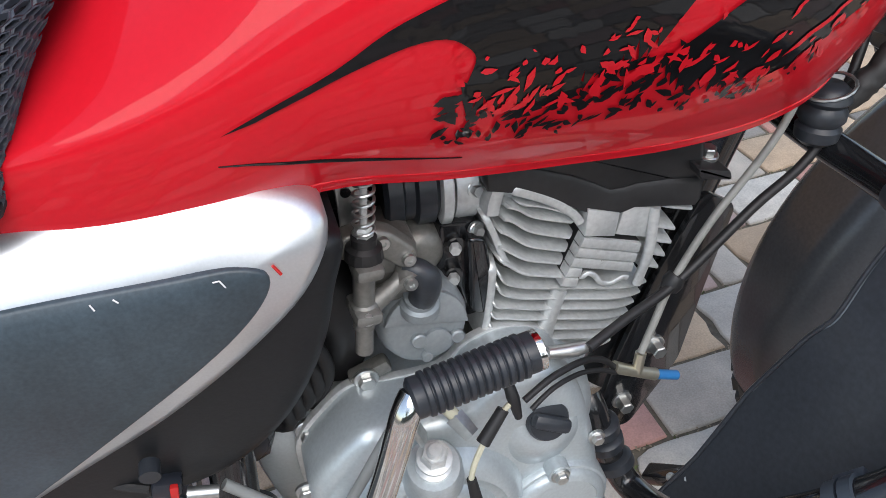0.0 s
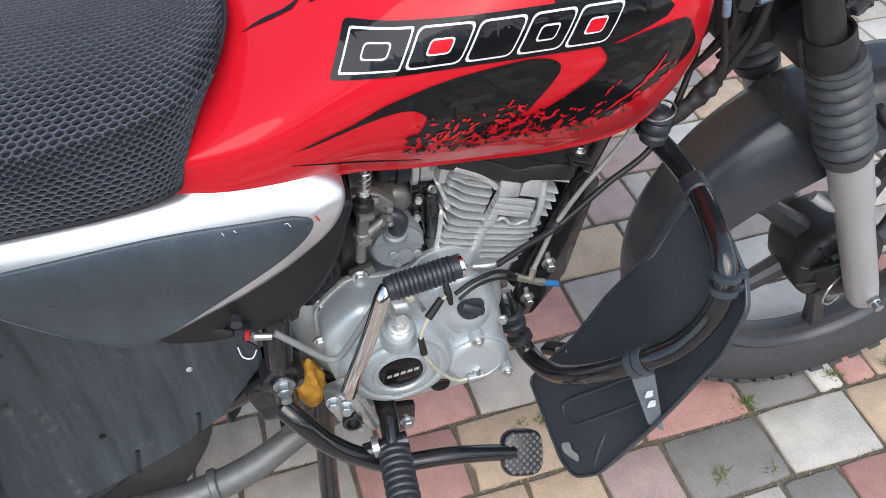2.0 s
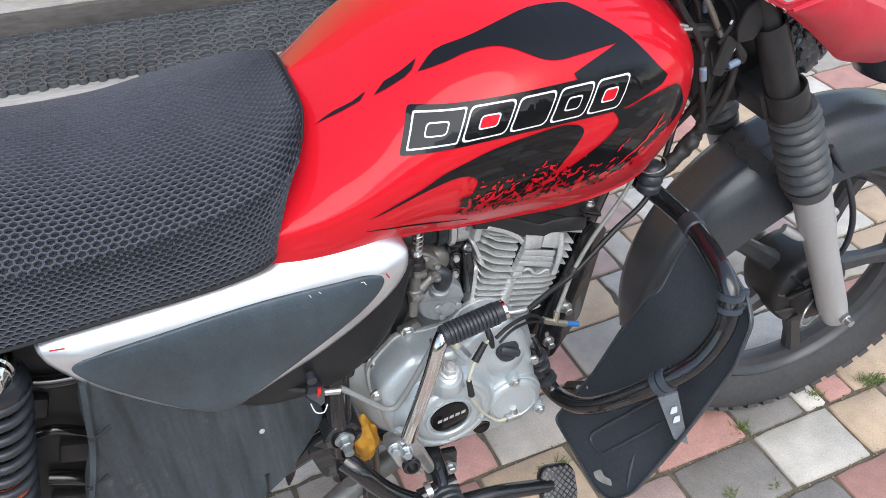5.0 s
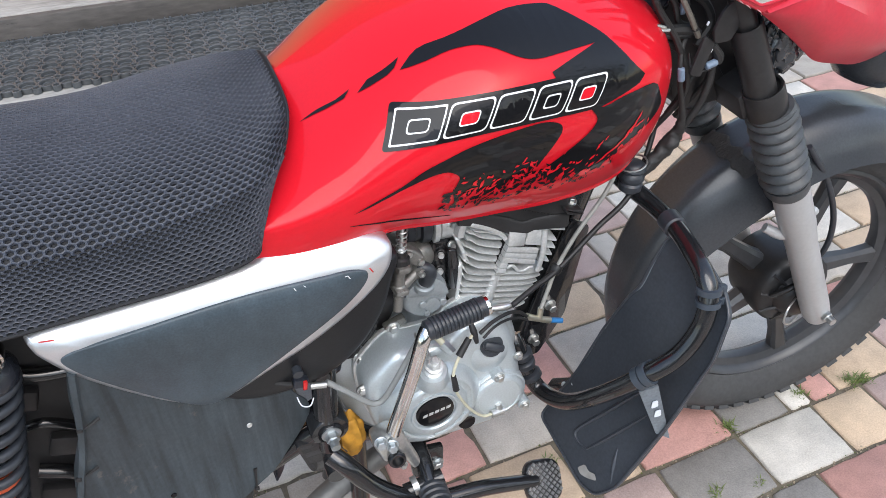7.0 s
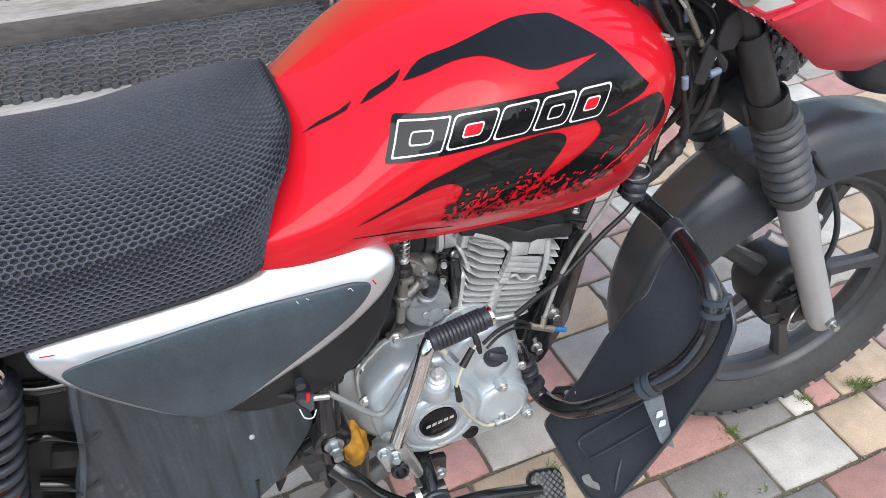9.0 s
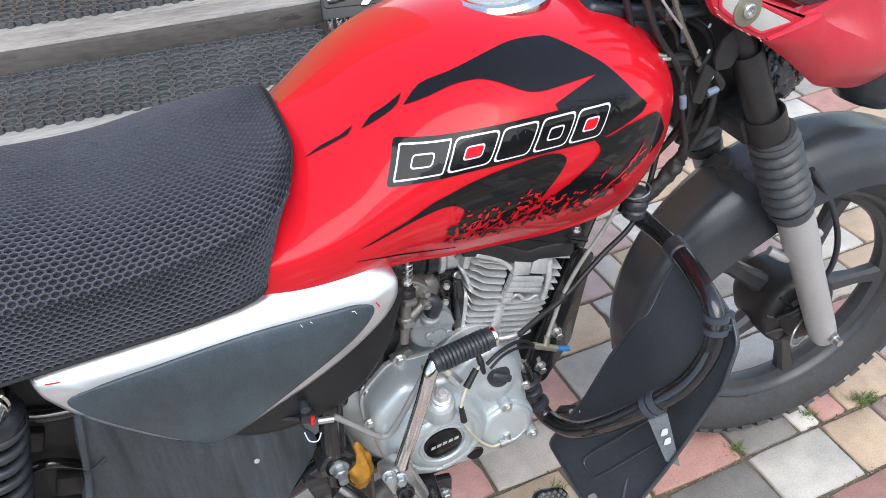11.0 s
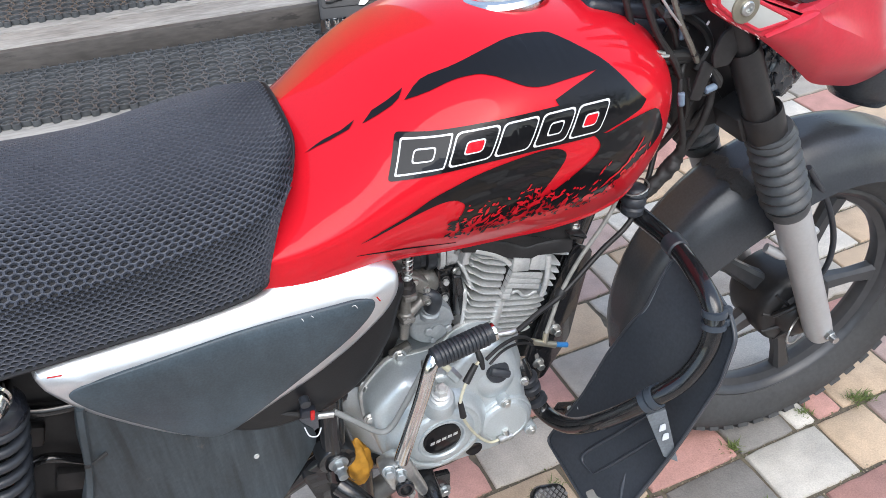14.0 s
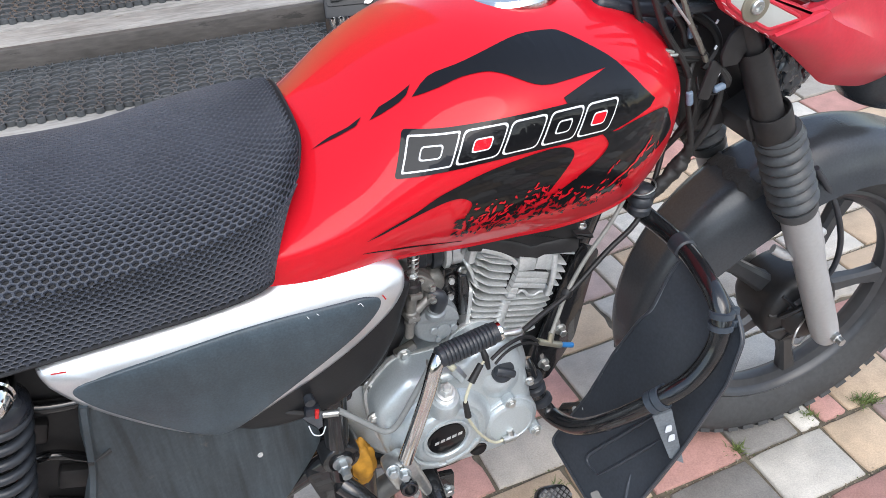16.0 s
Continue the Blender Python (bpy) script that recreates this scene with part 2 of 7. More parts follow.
def tube(bm, pts, r, segs=12, steps=6, smooth=True, flat=1.0, caps=True):
    """A round bar along a curve; r is a radius or one for each of pts."""
    rs = list(r) if hasattr(r, "__len__") else [r] * len(pts)
    path = curve_points(pts, steps) if smooth and len(pts) > 2 else [Vector(p) for p in pts]
    m = (len(path) - 1) / (len(pts) - 1)
    up, rings = None, []
    for i, p in enumerate(path):
        d = (path[min(i + 1, len(path) - 1)] - path[max(i - 1, 0)]).normalized()
        if up is None:
            up = d.orthogonal().normalized()
        up = (up - d * up.dot(d)).normalized()
        side = d.cross(up)
        t = i / m
        a = min(int(t), len(pts) - 2)
        rad = rs[a] + (rs[a + 1] - rs[a]) * (t - a)
        rings.append([p + (up * math.cos(2 * math.pi * k / segs) * flat + side * math.sin(2 * math.pi * k / segs)) * rad for k in range(segs)])
    loft(bm, rings, caps)
    return bm


def tube_part(name, pts, r, material, parent, label="", **kw):
    return part(name, tube(bmesh.new(), pts, r, **kw), material, parent, label)


def axis_matrix(at, to):
    """A pose at a place whose z axis points along to."""
    return Matrix.Translation(at) @ Vector(to).to_track_quat("Z", "Y").to_matrix().to_4x4()


def lathe(bm, profile, m=Matrix(), segs=28, caps=True):
    """A turned body: rows (radius, height) about the z axis of m."""
    rings = [[m @ Vector((r * math.cos(2 * math.pi * k / segs), r * math.sin(2 * math.pi * k / segs), h)) for k in range(segs)] for r, h in profile]
    loft(bm, rings, caps)
    return bm


def slab(bm, outline, depth, m=Matrix(), bevel=0.0, inset_top=0.0, levels=2):
    """A flat body: a 2D outline in the xy plane of m, raised by depth along its z, with rounded edges on top."""
    rings = []
    c = Vector((sum(p[0] for p in outline) / len(outline), sum(p[1] for p in outline) / len(outline)))

    def ring(inset, h):
        out, n = [], len(outline)
        for i in range(n):
            a, b, d = Vector(outline[i - 1]), Vector(outline[i]), Vector(outline[(i + 1) % n])
            t = (d - a)
            if t.length < 1e-9:
                t = d - b
            nrm = Vector((t.y, -t.x)).normalized()
            q = b - nrm * inset * SIGN
            out.append(m @ Vector((q.x, q.y, h)))
        return out

    area = sum(outline[i - 1][0] * outline[i][1] - outline[i][0] * outline[i - 1][1] for i in range(len(outline)))
    SIGN = 1 if area > 0 else -1
    rings.append(ring(0, 0))
    if bevel:
        rings.append(ring(0, depth - bevel))
        for k in range(1, levels + 1):
            a = k / levels * math.pi / 2
            rings.append(ring(bevel * (1 - math.cos(a)) + inset_top * k / levels, depth - bevel + bevel * math.sin(a)))
    else:
        rings.append(ring(inset_top, depth))
    if SIGN < 0:
        rings = [r[::-1] for r in rings]
    loft(bm, rings)
    bmesh.ops.recalc_face_normals(bm, faces=bm.faces)
    return bm


def brick_shape(bm, size, m=Matrix(), bevel=0.003):
    """A block with rounded edges, its middle at m."""
    made = bmesh.ops.create_cube(bm, size=1.0)
    bmesh.ops.scale(bm, vec=size, verts=made["verts"])
    if bevel:
        edges = list({e for v in made["verts"] for e in v.link_edges})
        res = bmesh.ops.bevel(bm, geom=edges, offset=bevel, segments=2, affect="EDGES", profile=0.5)
        verts = list({v for f in res["faces"] for v in f.verts} | {v for v in made["verts"] if v.is_valid})
    else:
        verts = made["verts"]
    bmesh.ops.transform(bm, matrix=m, verts=verts)
    return bm


def circle2(r, n=24, cx=0.0, cy=0.0, squash=1.0):
    return [(cx + r * math.cos(2 * math.pi * k / n), cy + r * squash * math.sin(2 * math.pi * k / n)) for k in range(n)]


def rounded2(pts, r, steps=4):
    """A 2D outline with rounded corners."""
    out, n = [], len(pts)
    for i in range(n):
        a, b, c = Vector(pts[i - 1]), Vector(pts[i]), Vector(pts[(i + 1) % n])
        q = min(r, (a - b).length * 0.45, (c - b).length * 0.45)
        p0, p1 = b + (a - b).normalized() * q, b + (c - b).normalized() * q
        for k in range(steps + 1):
            t = k / steps
            out.append(tuple((1 - t) ** 2 * p0 + 2 * t * (1 - t) * b + t * t * p1))
    return out


HEX = [(math.cos(math.pi * k / 3), math.sin(math.pi * k / 3)) for k in range(6)]


def bolt(parent, at, to=(0, -1, 0), r=0.006, h=0.006, material=None, label="", washer=True, name="bolt"):
    """A hexagon bolt head on a washer."""
    r = r * 0.82
    bm = bmesh.new()
    m = axis_matrix(at, to)
    if washer:
        lathe(bm, [(r * 1.45, -0.001), (r * 1.45, 0.0014), (r * 1.3, 0.002)], m, 18)
    for a, b, ins in ((0.0015, h, 0.0),):
        loft(bm, [[m @ Vector((x * r, y * r, z)) for x, y in HEX] for z in (a, b - 0.001)]
             + [[m @ Vector((x * r * 0.86, y * r * 0.86, b)) for x, y in HEX]])
    return part(name, bm, material or STEEL, parent, label, 30)


def side(x, z, y):
    """A pose on the right flank: x forward, y up, z out to the right."""
    return Matrix.Translation((x, y, z)) @ Matrix(((1, 0, 0, 0), (0, 0, -1, 0), (0, 1, 0, 0), (0, 0, 0, 1)))


# ---- the motorcycle: x forward, its right flank at minus y ----
bike = tagged(new("motorcycle"), "red and black commuter motorcycle parked on block paving", "motorcycle")

# fuel tank: rows of x, bottom, top, height of the widest place, half width, bottom half width, upper bulge, upper fullness
TANK = [
    (-0.160, 0.747, 0.838, 0.790, 0.150, 0.146, 1.20, 1.00),
    (-0.110, 0.744, 0.862, 0.797, 0.160, 0.152, 1.30, 1.05),
    (-0.060, 0.743, 0.890, 0.807, 0.165, 0.150, 1.55, 1.15),
    (0.000, 0.741, 0.923, 0.825, 0.170, 0.138, 2.0, 1.5),
    (0.060, 0.727, 0.945, 0.845, 0.176, 0.130, 2.2, 1.75),
    (0.130, 0.712, 0.958, 0.855, 0.178, 0.118, 2.3, 1.9),
    (0.210, 0.704, 0.953, 0.855, 0.171, 0.115, 2.2, 1.9),
    (0.280, 0.704, 0.938, 0.850, 0.157, 0.106, 2.1, 1.9),
    (0.328, 0.714, 0.918, 0.840, 0.133, 0.090, 2.0, 1.9),
    (0.362, 0.738, 0.893, 0.830, 0.096, 0.062, 2.0, 1.9),
    (0.380, 0.785, 0.862, 0.824, 0.040, 0.026, 2.0, 1.9),
]


def tank_half(x, z):
    """Half width of the tank at x and height z."""
    zb, zt, zm, w, wb, a, b = smooth_value(TANK, x)
    if z >= zm:
        u = min(1.0, (z - zm) / (zt - zm))
        return w * max(0.0, 1 - u ** a) ** (1 / b)
    u = min(1.0, (zm - z) / (zm - zb))
    return w - (w - wb) * u ** 2.2
# ---- end of tank form


def tank_ring(x, n=26):
    zb, zt, zm, w, wb, a, b = smooth_value(TANK, x)
    half = []
    for k in range(8):
        t = k / 8
        z = zb + (zm - zb) * t
        half.append((tank_half(x, z), z))
    for k in range(n + 1):
        t = math.sin(k / n * math.pi / 2)
        z = zm + (zt - zm) * t
        half.append((tank_half(x, z), z))
    rim = [(wb * 0.93, zb - 0.004), (wb * 0.99, zb - 0.004)]
    half = rim + half
    return [(x, -y, z) for y, z in half] + [(x, y, z) for y, z in half[::-1][1:]]


bm = bmesh.new()
xs = [-0.16 + 0.540 * math.sin(math.pi / 2 * i / 60) for i in range(61)]
loft(bm, [tank_ring(x) for x in xs])
bmesh.ops.recalc_face_normals(bm, faces=bm.faces)
tank = part("fuel_tank", bm, RED, bike, "glossy red steel fuel tank with black graphics", 60)
# pressed seam along the lower edge
for s in (-1, 1):
    tube_part("seam", [(x, s * (smooth_value(TANK, x)[4] + 0.001), smooth_value(TANK, x)[0] + 0.003) for x in (-0.1, -0.05, 0, 0.06, 0.13, 0.2, 0.26, 0.31, 0.345)], 0.0020, RED, tank, segs=8)
# rolled crease above the rear lower edge
tube_part("crease", [(x, -tank_half(x, z) - 0.0002, z) for x, z in ((-0.050, 0.777), (-0.035, 0.774), (-0.021, 0.770), (-0.003, 0.765), (0.026, 0.756), (0.065, 0.744))], [0.0003, 0.0006, 0.0008, 0.0010, 0.0008, 0.0003], DECAL, tank, segs=8)
# red skirt that dips behind the side panel
bm = bmesh.new()
slab(bm, rounded2([(-0.150, 0.765), (0.022, 0.752), (0.020, 0.7435), (0.004, 0.7435), (-0.003, 0.741), (-0.008, 0.736), (-0.011, 0.730), (-0.014, 0.712), (-0.150, 0.715)], 0.003), 0.012, side(0, 0, -0.130), 0.004, levels=3)
for v in bm.verts:
    v.co.y += 0.42 * max(0.0, v.co.x + 0.012)
part("rear_skirt", bm, RED, tank, smooth=50)
# filler cap
bm = bmesh.new()
capm = axis_matrix((0.185, 0.0, 0.951), (-0.05, 0, 1))
lathe(bm, [(0.058, -0.004), (0.058, 0.004), (0.053, 0.009), (0.046, 0.0095), (0.044, 0.007), (0.0, 0.008)][:-1], capm, 40)
cap = part("filler_cap", bm, CHROME, tank, "polished metal filler cap")
bm = bmesh.new()
slab(bm, circle2(0.042, 32), 0.003, capm @ Matrix.Translation((0, 0, 0.0078)), 0.001)
part("cap_lid", bm, ALLOY, cap)

# seat: rows of x, top, edge height, half width, lower edge
SEAT = [
    (-0.62, 0.905, 0.830, 0.150, 0.755),
    (-0.50, 0.893, 0.828, 0.155, 0.752),
    (-0.38, 0.868, 0.822, 0.162, 0.758),
    (-0.28, 0.858, 0.822, 0.166, 0.765),
    (-0.20, 0.860, 0.832, 0.168, 0.770),
    (-0.14, 0.864, 0.840, 0.160, 0.774),
    (-0.105, 0.872, 0.846, 0.146, 0.775),
    (-0.078, 0.884, 0.850, 0.118, 0.795),
]
SEAT_END = -0.078


def seat_point(u, v):
    """u along the seat, v from -1 (right lower edge) over the top to 1."""
    zt, ze, w, zl = smooth_value(SEAT, u)
    s, a = (1 if v > 0 else -1), abs(v)
    if a < 0.62:
        t = a / 0.62
        y, z = w * t * (1.0 - 0.04 * t), zt - (zt - ze) * t ** 2.6
    else:
        t = (a - 0.62) / 0.38
        y, z = w * (0.96 + 0.09 * math.sin(t * math.pi / 2)), ze - (ze - zl) * t ** 1.25
    front = max(0.0, (u + 0.17) / 0.092)
    return Vector((u - 0.060 * max(0.0, (a - 0.35) / 0.65) ** 1.6 * front ** 1.5, s * y, z))


def seat_place(u, v, lift):
    p = seat_point(u, v)
    du = seat_point(min(u + 0.004, SEAT_END), v) - seat_point(u - 0.004, v)
    dv = seat_point(u, min(v + 0.01, 1)) - seat_point(u, max(v - 0.01, -1))
    n = du.cross(dv).normalized()
    return p + n * lift


bm = bmesh.new()
rings = []
for i in range(48):
    u = -0.62 + (0.62 + SEAT_END) * i / 47
    ring = [seat_place(u, -1 + 2 * k / 40, -0.0015) for k in range(41)]
    rings.append(ring)
loft(bm, rings)
bmesh.ops.recalc_face_normals(bm, faces=bm.faces)
seat = part("seat", bm, SEATBASE, bike, "long black dual seat under a honeycomb mesh cover", 60)

# the cover: a net of raised hexagon cells
bm = bmesh.new()
CELL = 0.0052
FLAT = 0.68
pu, pv = CELL * math.sqrt(3), CELL * 1.5 * FLAT
LEN = 0.50
rows_n = int(LEN / pv)
for r in range(rows_n):
    q = -LEN / 2 + r * pv
    v0 = q / (LEN / 2)
    for c in range(int(0.53 / pu) + 1):
        u0 = -0.585 + c * pu + (pu / 2 if r % 2 else 0)
        if u0 > SEAT_END - 0.007:
            continue
        outer, inner, deep = [], [], []
        for k in range(6):
            a = math.pi / 3 * k + math.pi / 6
            du, dv = math.cos(a) * CELL, math.sin(a) * CELL * FLAT
            for lst, f, h in ((outer, 1.0, 0.0016), (inner, 0.76, 0.0022), (deep, 0.58, -0.0006)):
                uu, vv = min(u0 + du * f, SEAT_END - 0.0005), max(-1, min(1, v0 + dv * f / (LEN / 2)))
                lst.append(bm.verts.new(seat_place(uu, vv, h)))
        for k in range(6):
            j = (k + 1) % 6
            bm.faces.new((outer[k], outer[j], inner[j], inner[k]))
            bm.faces.new((inner[k], inner[j], deep[j], deep[k]))
part("mesh_cover", bm, SEATNET, seat, "black honeycomb mesh seat cover", 50)

for s in (-1, 1):
    tube_part("edge_piping", [seat_place(-0.62 + (0.62 + SEAT_END) * k / 30, s * 0.995, 0.0005) for k in range(31)], 0.0026, SEATBASE, seat, segs=8, steps=2)
tube_part("front_piping", [seat_place(SEAT_END, -1 + 2 * k / 24, -0.002) for k in range(25)], 0.0018, SEATBASE, seat, segs=8, steps=2)

# side panel: silver upper band, charcoal insert, grey rim line, black lower front
def flank(x, z):
    """How far out the panel stands at x and height z."""
    t = (z - 0.725) / 0.06
    return -(0.176 - 0.042 * max(0.0, t) ** 1.2 - 0.022 * max(0.0, -t / 2.1) ** 1.4 - 0.16 * max(0.0, x + 0.07) ** 1.25 - 0.10 * max(0.0, -x - 0.26) ** 1.2)


def flank_sheet(name, outline, lift, thick, material, label="", round_edge=0.003, parent=None):
    """A curved sheet over the flank inside an outline of x and z."""
    bm = bmesh.new()
    n = len(outline)
    area = sum(outline[i - 1][0] * outline[i][1] - outline[i][0] * outline[i - 1][1] for i in range(n))
    sg = 1 if area > 0 else -1
    cx, cz = sum(p[0] for p in outline) / n, sum(p[1] for p in outline) / n

    def ring(ins, h):
        out = []
        for i in range(n):
            a, b, d = Vector(outline[i - 1]), Vector(outline[i]), Vector(outline[(i + 1) % n])
            t = d - a
            nr = Vector((t.y, -t.x)).normalized() * sg
            q = b - nr * ins
            out.append((q.x, flank(q.x, q.y) - h, q.y))
        return out

    rings = [ring(0, lift - thick), ring(0, lift - round_edge), ring(round_edge * 0.3, lift - round_edge * 0.3), ring(round_edge, lift)]
    vs = loft(bm, rings, caps=False)
    # the face: filled inwards by shrinking towards the middle line
    last = vs[-1]
    cur = [Vector(v.co) for v in last]
    prev = last
    for f in (0.8, 0.55, 0.3, 0.1):
        nxt = []
        for p in cur:
            x, z = cx + (p.x - cx) * f, cz + (p.z - cz) * f
            nxt.append(bm.verts.new((x, flank(x, z) - lift, z)))
        for j in range(n):
            bm.faces.new((prev[j], prev[(j + 1) % n], nxt[(j + 1) % n], nxt[j]))
        prev = nxt
    bm.faces.new(prev)
    bmesh.ops.recalc_face_normals(bm, faces=bm.faces)
    return part(name, bm, material, parent or bike, label, 50)


def closed2(pts, steps=5):
    return [(p.x, p.y) for p in curve_points([(a, b, 0) for a, b in pts], steps, True)]


panel = flank_sheet("side_panel", closed2([(-0.370, 0.739), (-0.359, 0.749), (-0.30, 0.753), (-0.20, 0.758), (-0.125, 0.762), (-0.067, 0.761), (-0.034, 0.757), (-0.013, 0.747), (-0.008, 0.731), (-0.024, 0.700), (-0.060, 0.667), (-0.109, 0.630), (-0.159, 0.601), (-0.203, 0.576), (-0.231, 0.573), (-0.259, 0.590), (-0.292, 0.623), (-0.338, 0.679), (-0.362, 0.719)]), 0.0, 0.03, SILVER, "silver painted side panel with a charcoal insert", 0.009)
flank_sheet("insert", closed2([(-0.342, 0.719), (-0.309, 0.726), (-0.245, 0.731), (-0.163, 0.734), (-0.088, 0.732), (-0.053, 0.730), (-0.040, 0.721), (-0.050, 0.701), (-0.082, 0.672), (-0.136, 0.632), (-0.180, 0.600), (-0.210, 0.580), (-0.233, 0.578), (-0.257, 0.597), (-0.316, 0.666), (-0.341, 0.702)]), 0.0018, 0.006, DARK_INSERT, "matt charcoal plastic insert", 0.0015, panel)
# scratches and red touch-up marks on the panel
for q, (x0, z0, x1, z1) in enumerate(((-0.062, 0.7275, -0.060, 0.7235), (-0.062, 0.7275, -0.065, 0.7275), (-0.118, 0.7300, -0.1165, 0.727), (-0.108, 0.7300, -0.106, 0.728))):
    tube_part("scratch", [(x0, flank(x0, z0) - 0.0022, z0), (x1, flank(x1, z1) - 0.0022, z1)], 0.0004, WHITE_DECAL, panel, segs=5)
tube_part("red_mark", [(-0.357, flank(-0.357, 0.738) - 0.0004, 0.738), (-0.344, flank(-0.344, 0.737) - 0.0004, 0.737)], 0.0008, REDLENS, panel, segs=5)
tube_part("red_mark", [(-0.0375, flank(-0.0375, 0.727) - 0.0006, 0.727), (-0.0345, flank(-0.0345, 0.721) - 0.0006, 0.721)], 0.0008, REDLENS, panel, segs=5)
# black cover below and in front of the panel
flank_sheet("lower_cover", closed2([(-0.008, 0.728), (-0.011, 0.685), (-0.024, 0.638), (-0.048, 0.592), (-0.082, 0.556), (-0.116, 0.540), (-0.165, 0.538), (-0.207, 0.558), (-0.215, 0.60), (-0.10, 0.70)]), -0.006, 0.05, COVER, "scuffed black plastic lower cover", 0.008)

# ---- front end ----
front = new("front_wheel")
front.parent = bike
front.matrix_basis = pose(0.722, 0, 0.325, 0, 0, -4)
bm = bmesh.new()
prof = [(0.222, -0.026), (0.234, -0.038), (0.257, -0.045), (0.282, -0.044), (0.298, -0.037), (0.306, -0.022), (0.308, 0.0), (0.306, 0.022), (0.298, 0.037), (0.282, 0.044), (0.257, 0.045), (0.234, 0.038), (0.222, 0.026)]
AX = Matrix.Rotation(radians(90), 4, "X")
lathe(bm, prof, AX, 72, caps=False)
tyre = part("tyre", bm, TYRE, front, "dusty black knobbed tyre", 50)
# tread blocks
bm = bmesh.new()
for k in range(54):
    a = 2 * math.pi * k / 54
    for s in (-1, 1):
        m = Matrix.Rotation(a + (0.03 if s > 0 else 0), 4, "Y") @ Matrix.Translation((0, s * 0.034, 0.3005)) @ Matrix.Rotation(radians(-38 * s), 4, "X")
        brick_shape(bm, (0.022, 0.018, 0.008), m, 0)
    m = Matrix.Rotation(a + 0.05, 4, "Y") @ Matrix.Translation((0, 0, 0.3055))
    brick_shape(bm, (0.018, 0.030, 0.006), m, 0)
part("tread", bm, TYRE, tyre, smooth=0)
bm = bmesh.new()
lathe(bm, [(0.223, -0.027), (0.218, -0.030), (0.212, -0.026), (0.208, -0.016), (0.196, -0.010), (0.193, 0.0), (0.196, 0.010), (0.208, 0.016), (0.212, 0.026), (0.218, 0.030), (0.223, 0.027)], AX, 72, caps=False)
rim = part("rim", bm, surface("rim_paint", (0.052, 0.054, 0.058), 0.34, 0.2, vary=0.25, wear=(0.15, 0.145, 0.14), wear_amount=0.03), front, "black cast alloy rim", 40)
for k in range(5):
    bm = bmesh.new()
    a = radians(-75 + 72 * k)
    rows = []
    for r, w, t in ((0.045, 0.021, 0.017), (0.09, 0.016, 0.015), (0.15, 0.013, 0.012), (0.198, 0.018, 0.014)):
        c = Vector((math.cos(a) * r, 0, math.sin(a) * r))
        sd = Vector((-math.sin(a), 0, math.cos(a)))
        rows.append([c + sd * w * x + Vector((0, 1, 0)) * t * y for x, y in ((-1, -0.5), (-0.6, -1), (0.6, -1), (1, -0.5), (1, 0.5), (0.6, 1), (-0.6, 1), (-1, 0.5))])
    loft(bm, rows)
    bmesh.ops.recalc_face_normals(bm, faces=bm.faces)
    part("spoke", bm, rim.data.materials[0], front)
bm = bmesh.new()
lathe(bm, [(0.026, -0.082), (0.036, -0.076), (0.044, -0.058), (0.062, -0.054), (0.069, -0.047), (0.071, -0.030), (0.071, 0.03), (0.06, 0.05), (0.03, 0.06)], Matrix.Rotation(radians(-90), 4, "X"), 40)
hub = part("hub", bm, SHROUD, front, "black brake hub")
tube_part("brake_arm", [(-0.052, -0.060, 0.010), (-0.030, -0.072, 0.030), (0.004, -0.076, 0.052)], [0.007, 0.009, 0.007], SHROUD, hub, "black brake arm", segs=10, flat=0.6)
for k in range(7):
    a = radians(100 + 36 * k)
    tube_part("hub_rib", [(0.040 * math.cos(a), -0.062, 0.040 * math.sin(a)), (0.066 * math.cos(a), -0.050, 0.066 * math.sin(a))], 0.0034, SHROUD, hub, segs=6)

# fork legs
RAKE = Vector((0.728 - 0.462, 0, 0.312 - 0.880)).normalized()


def leg_at(z, y):
    k = (z - 0.312) / RAKE.z
    return Vector((0.728 + RAKE.x * k, y, z))


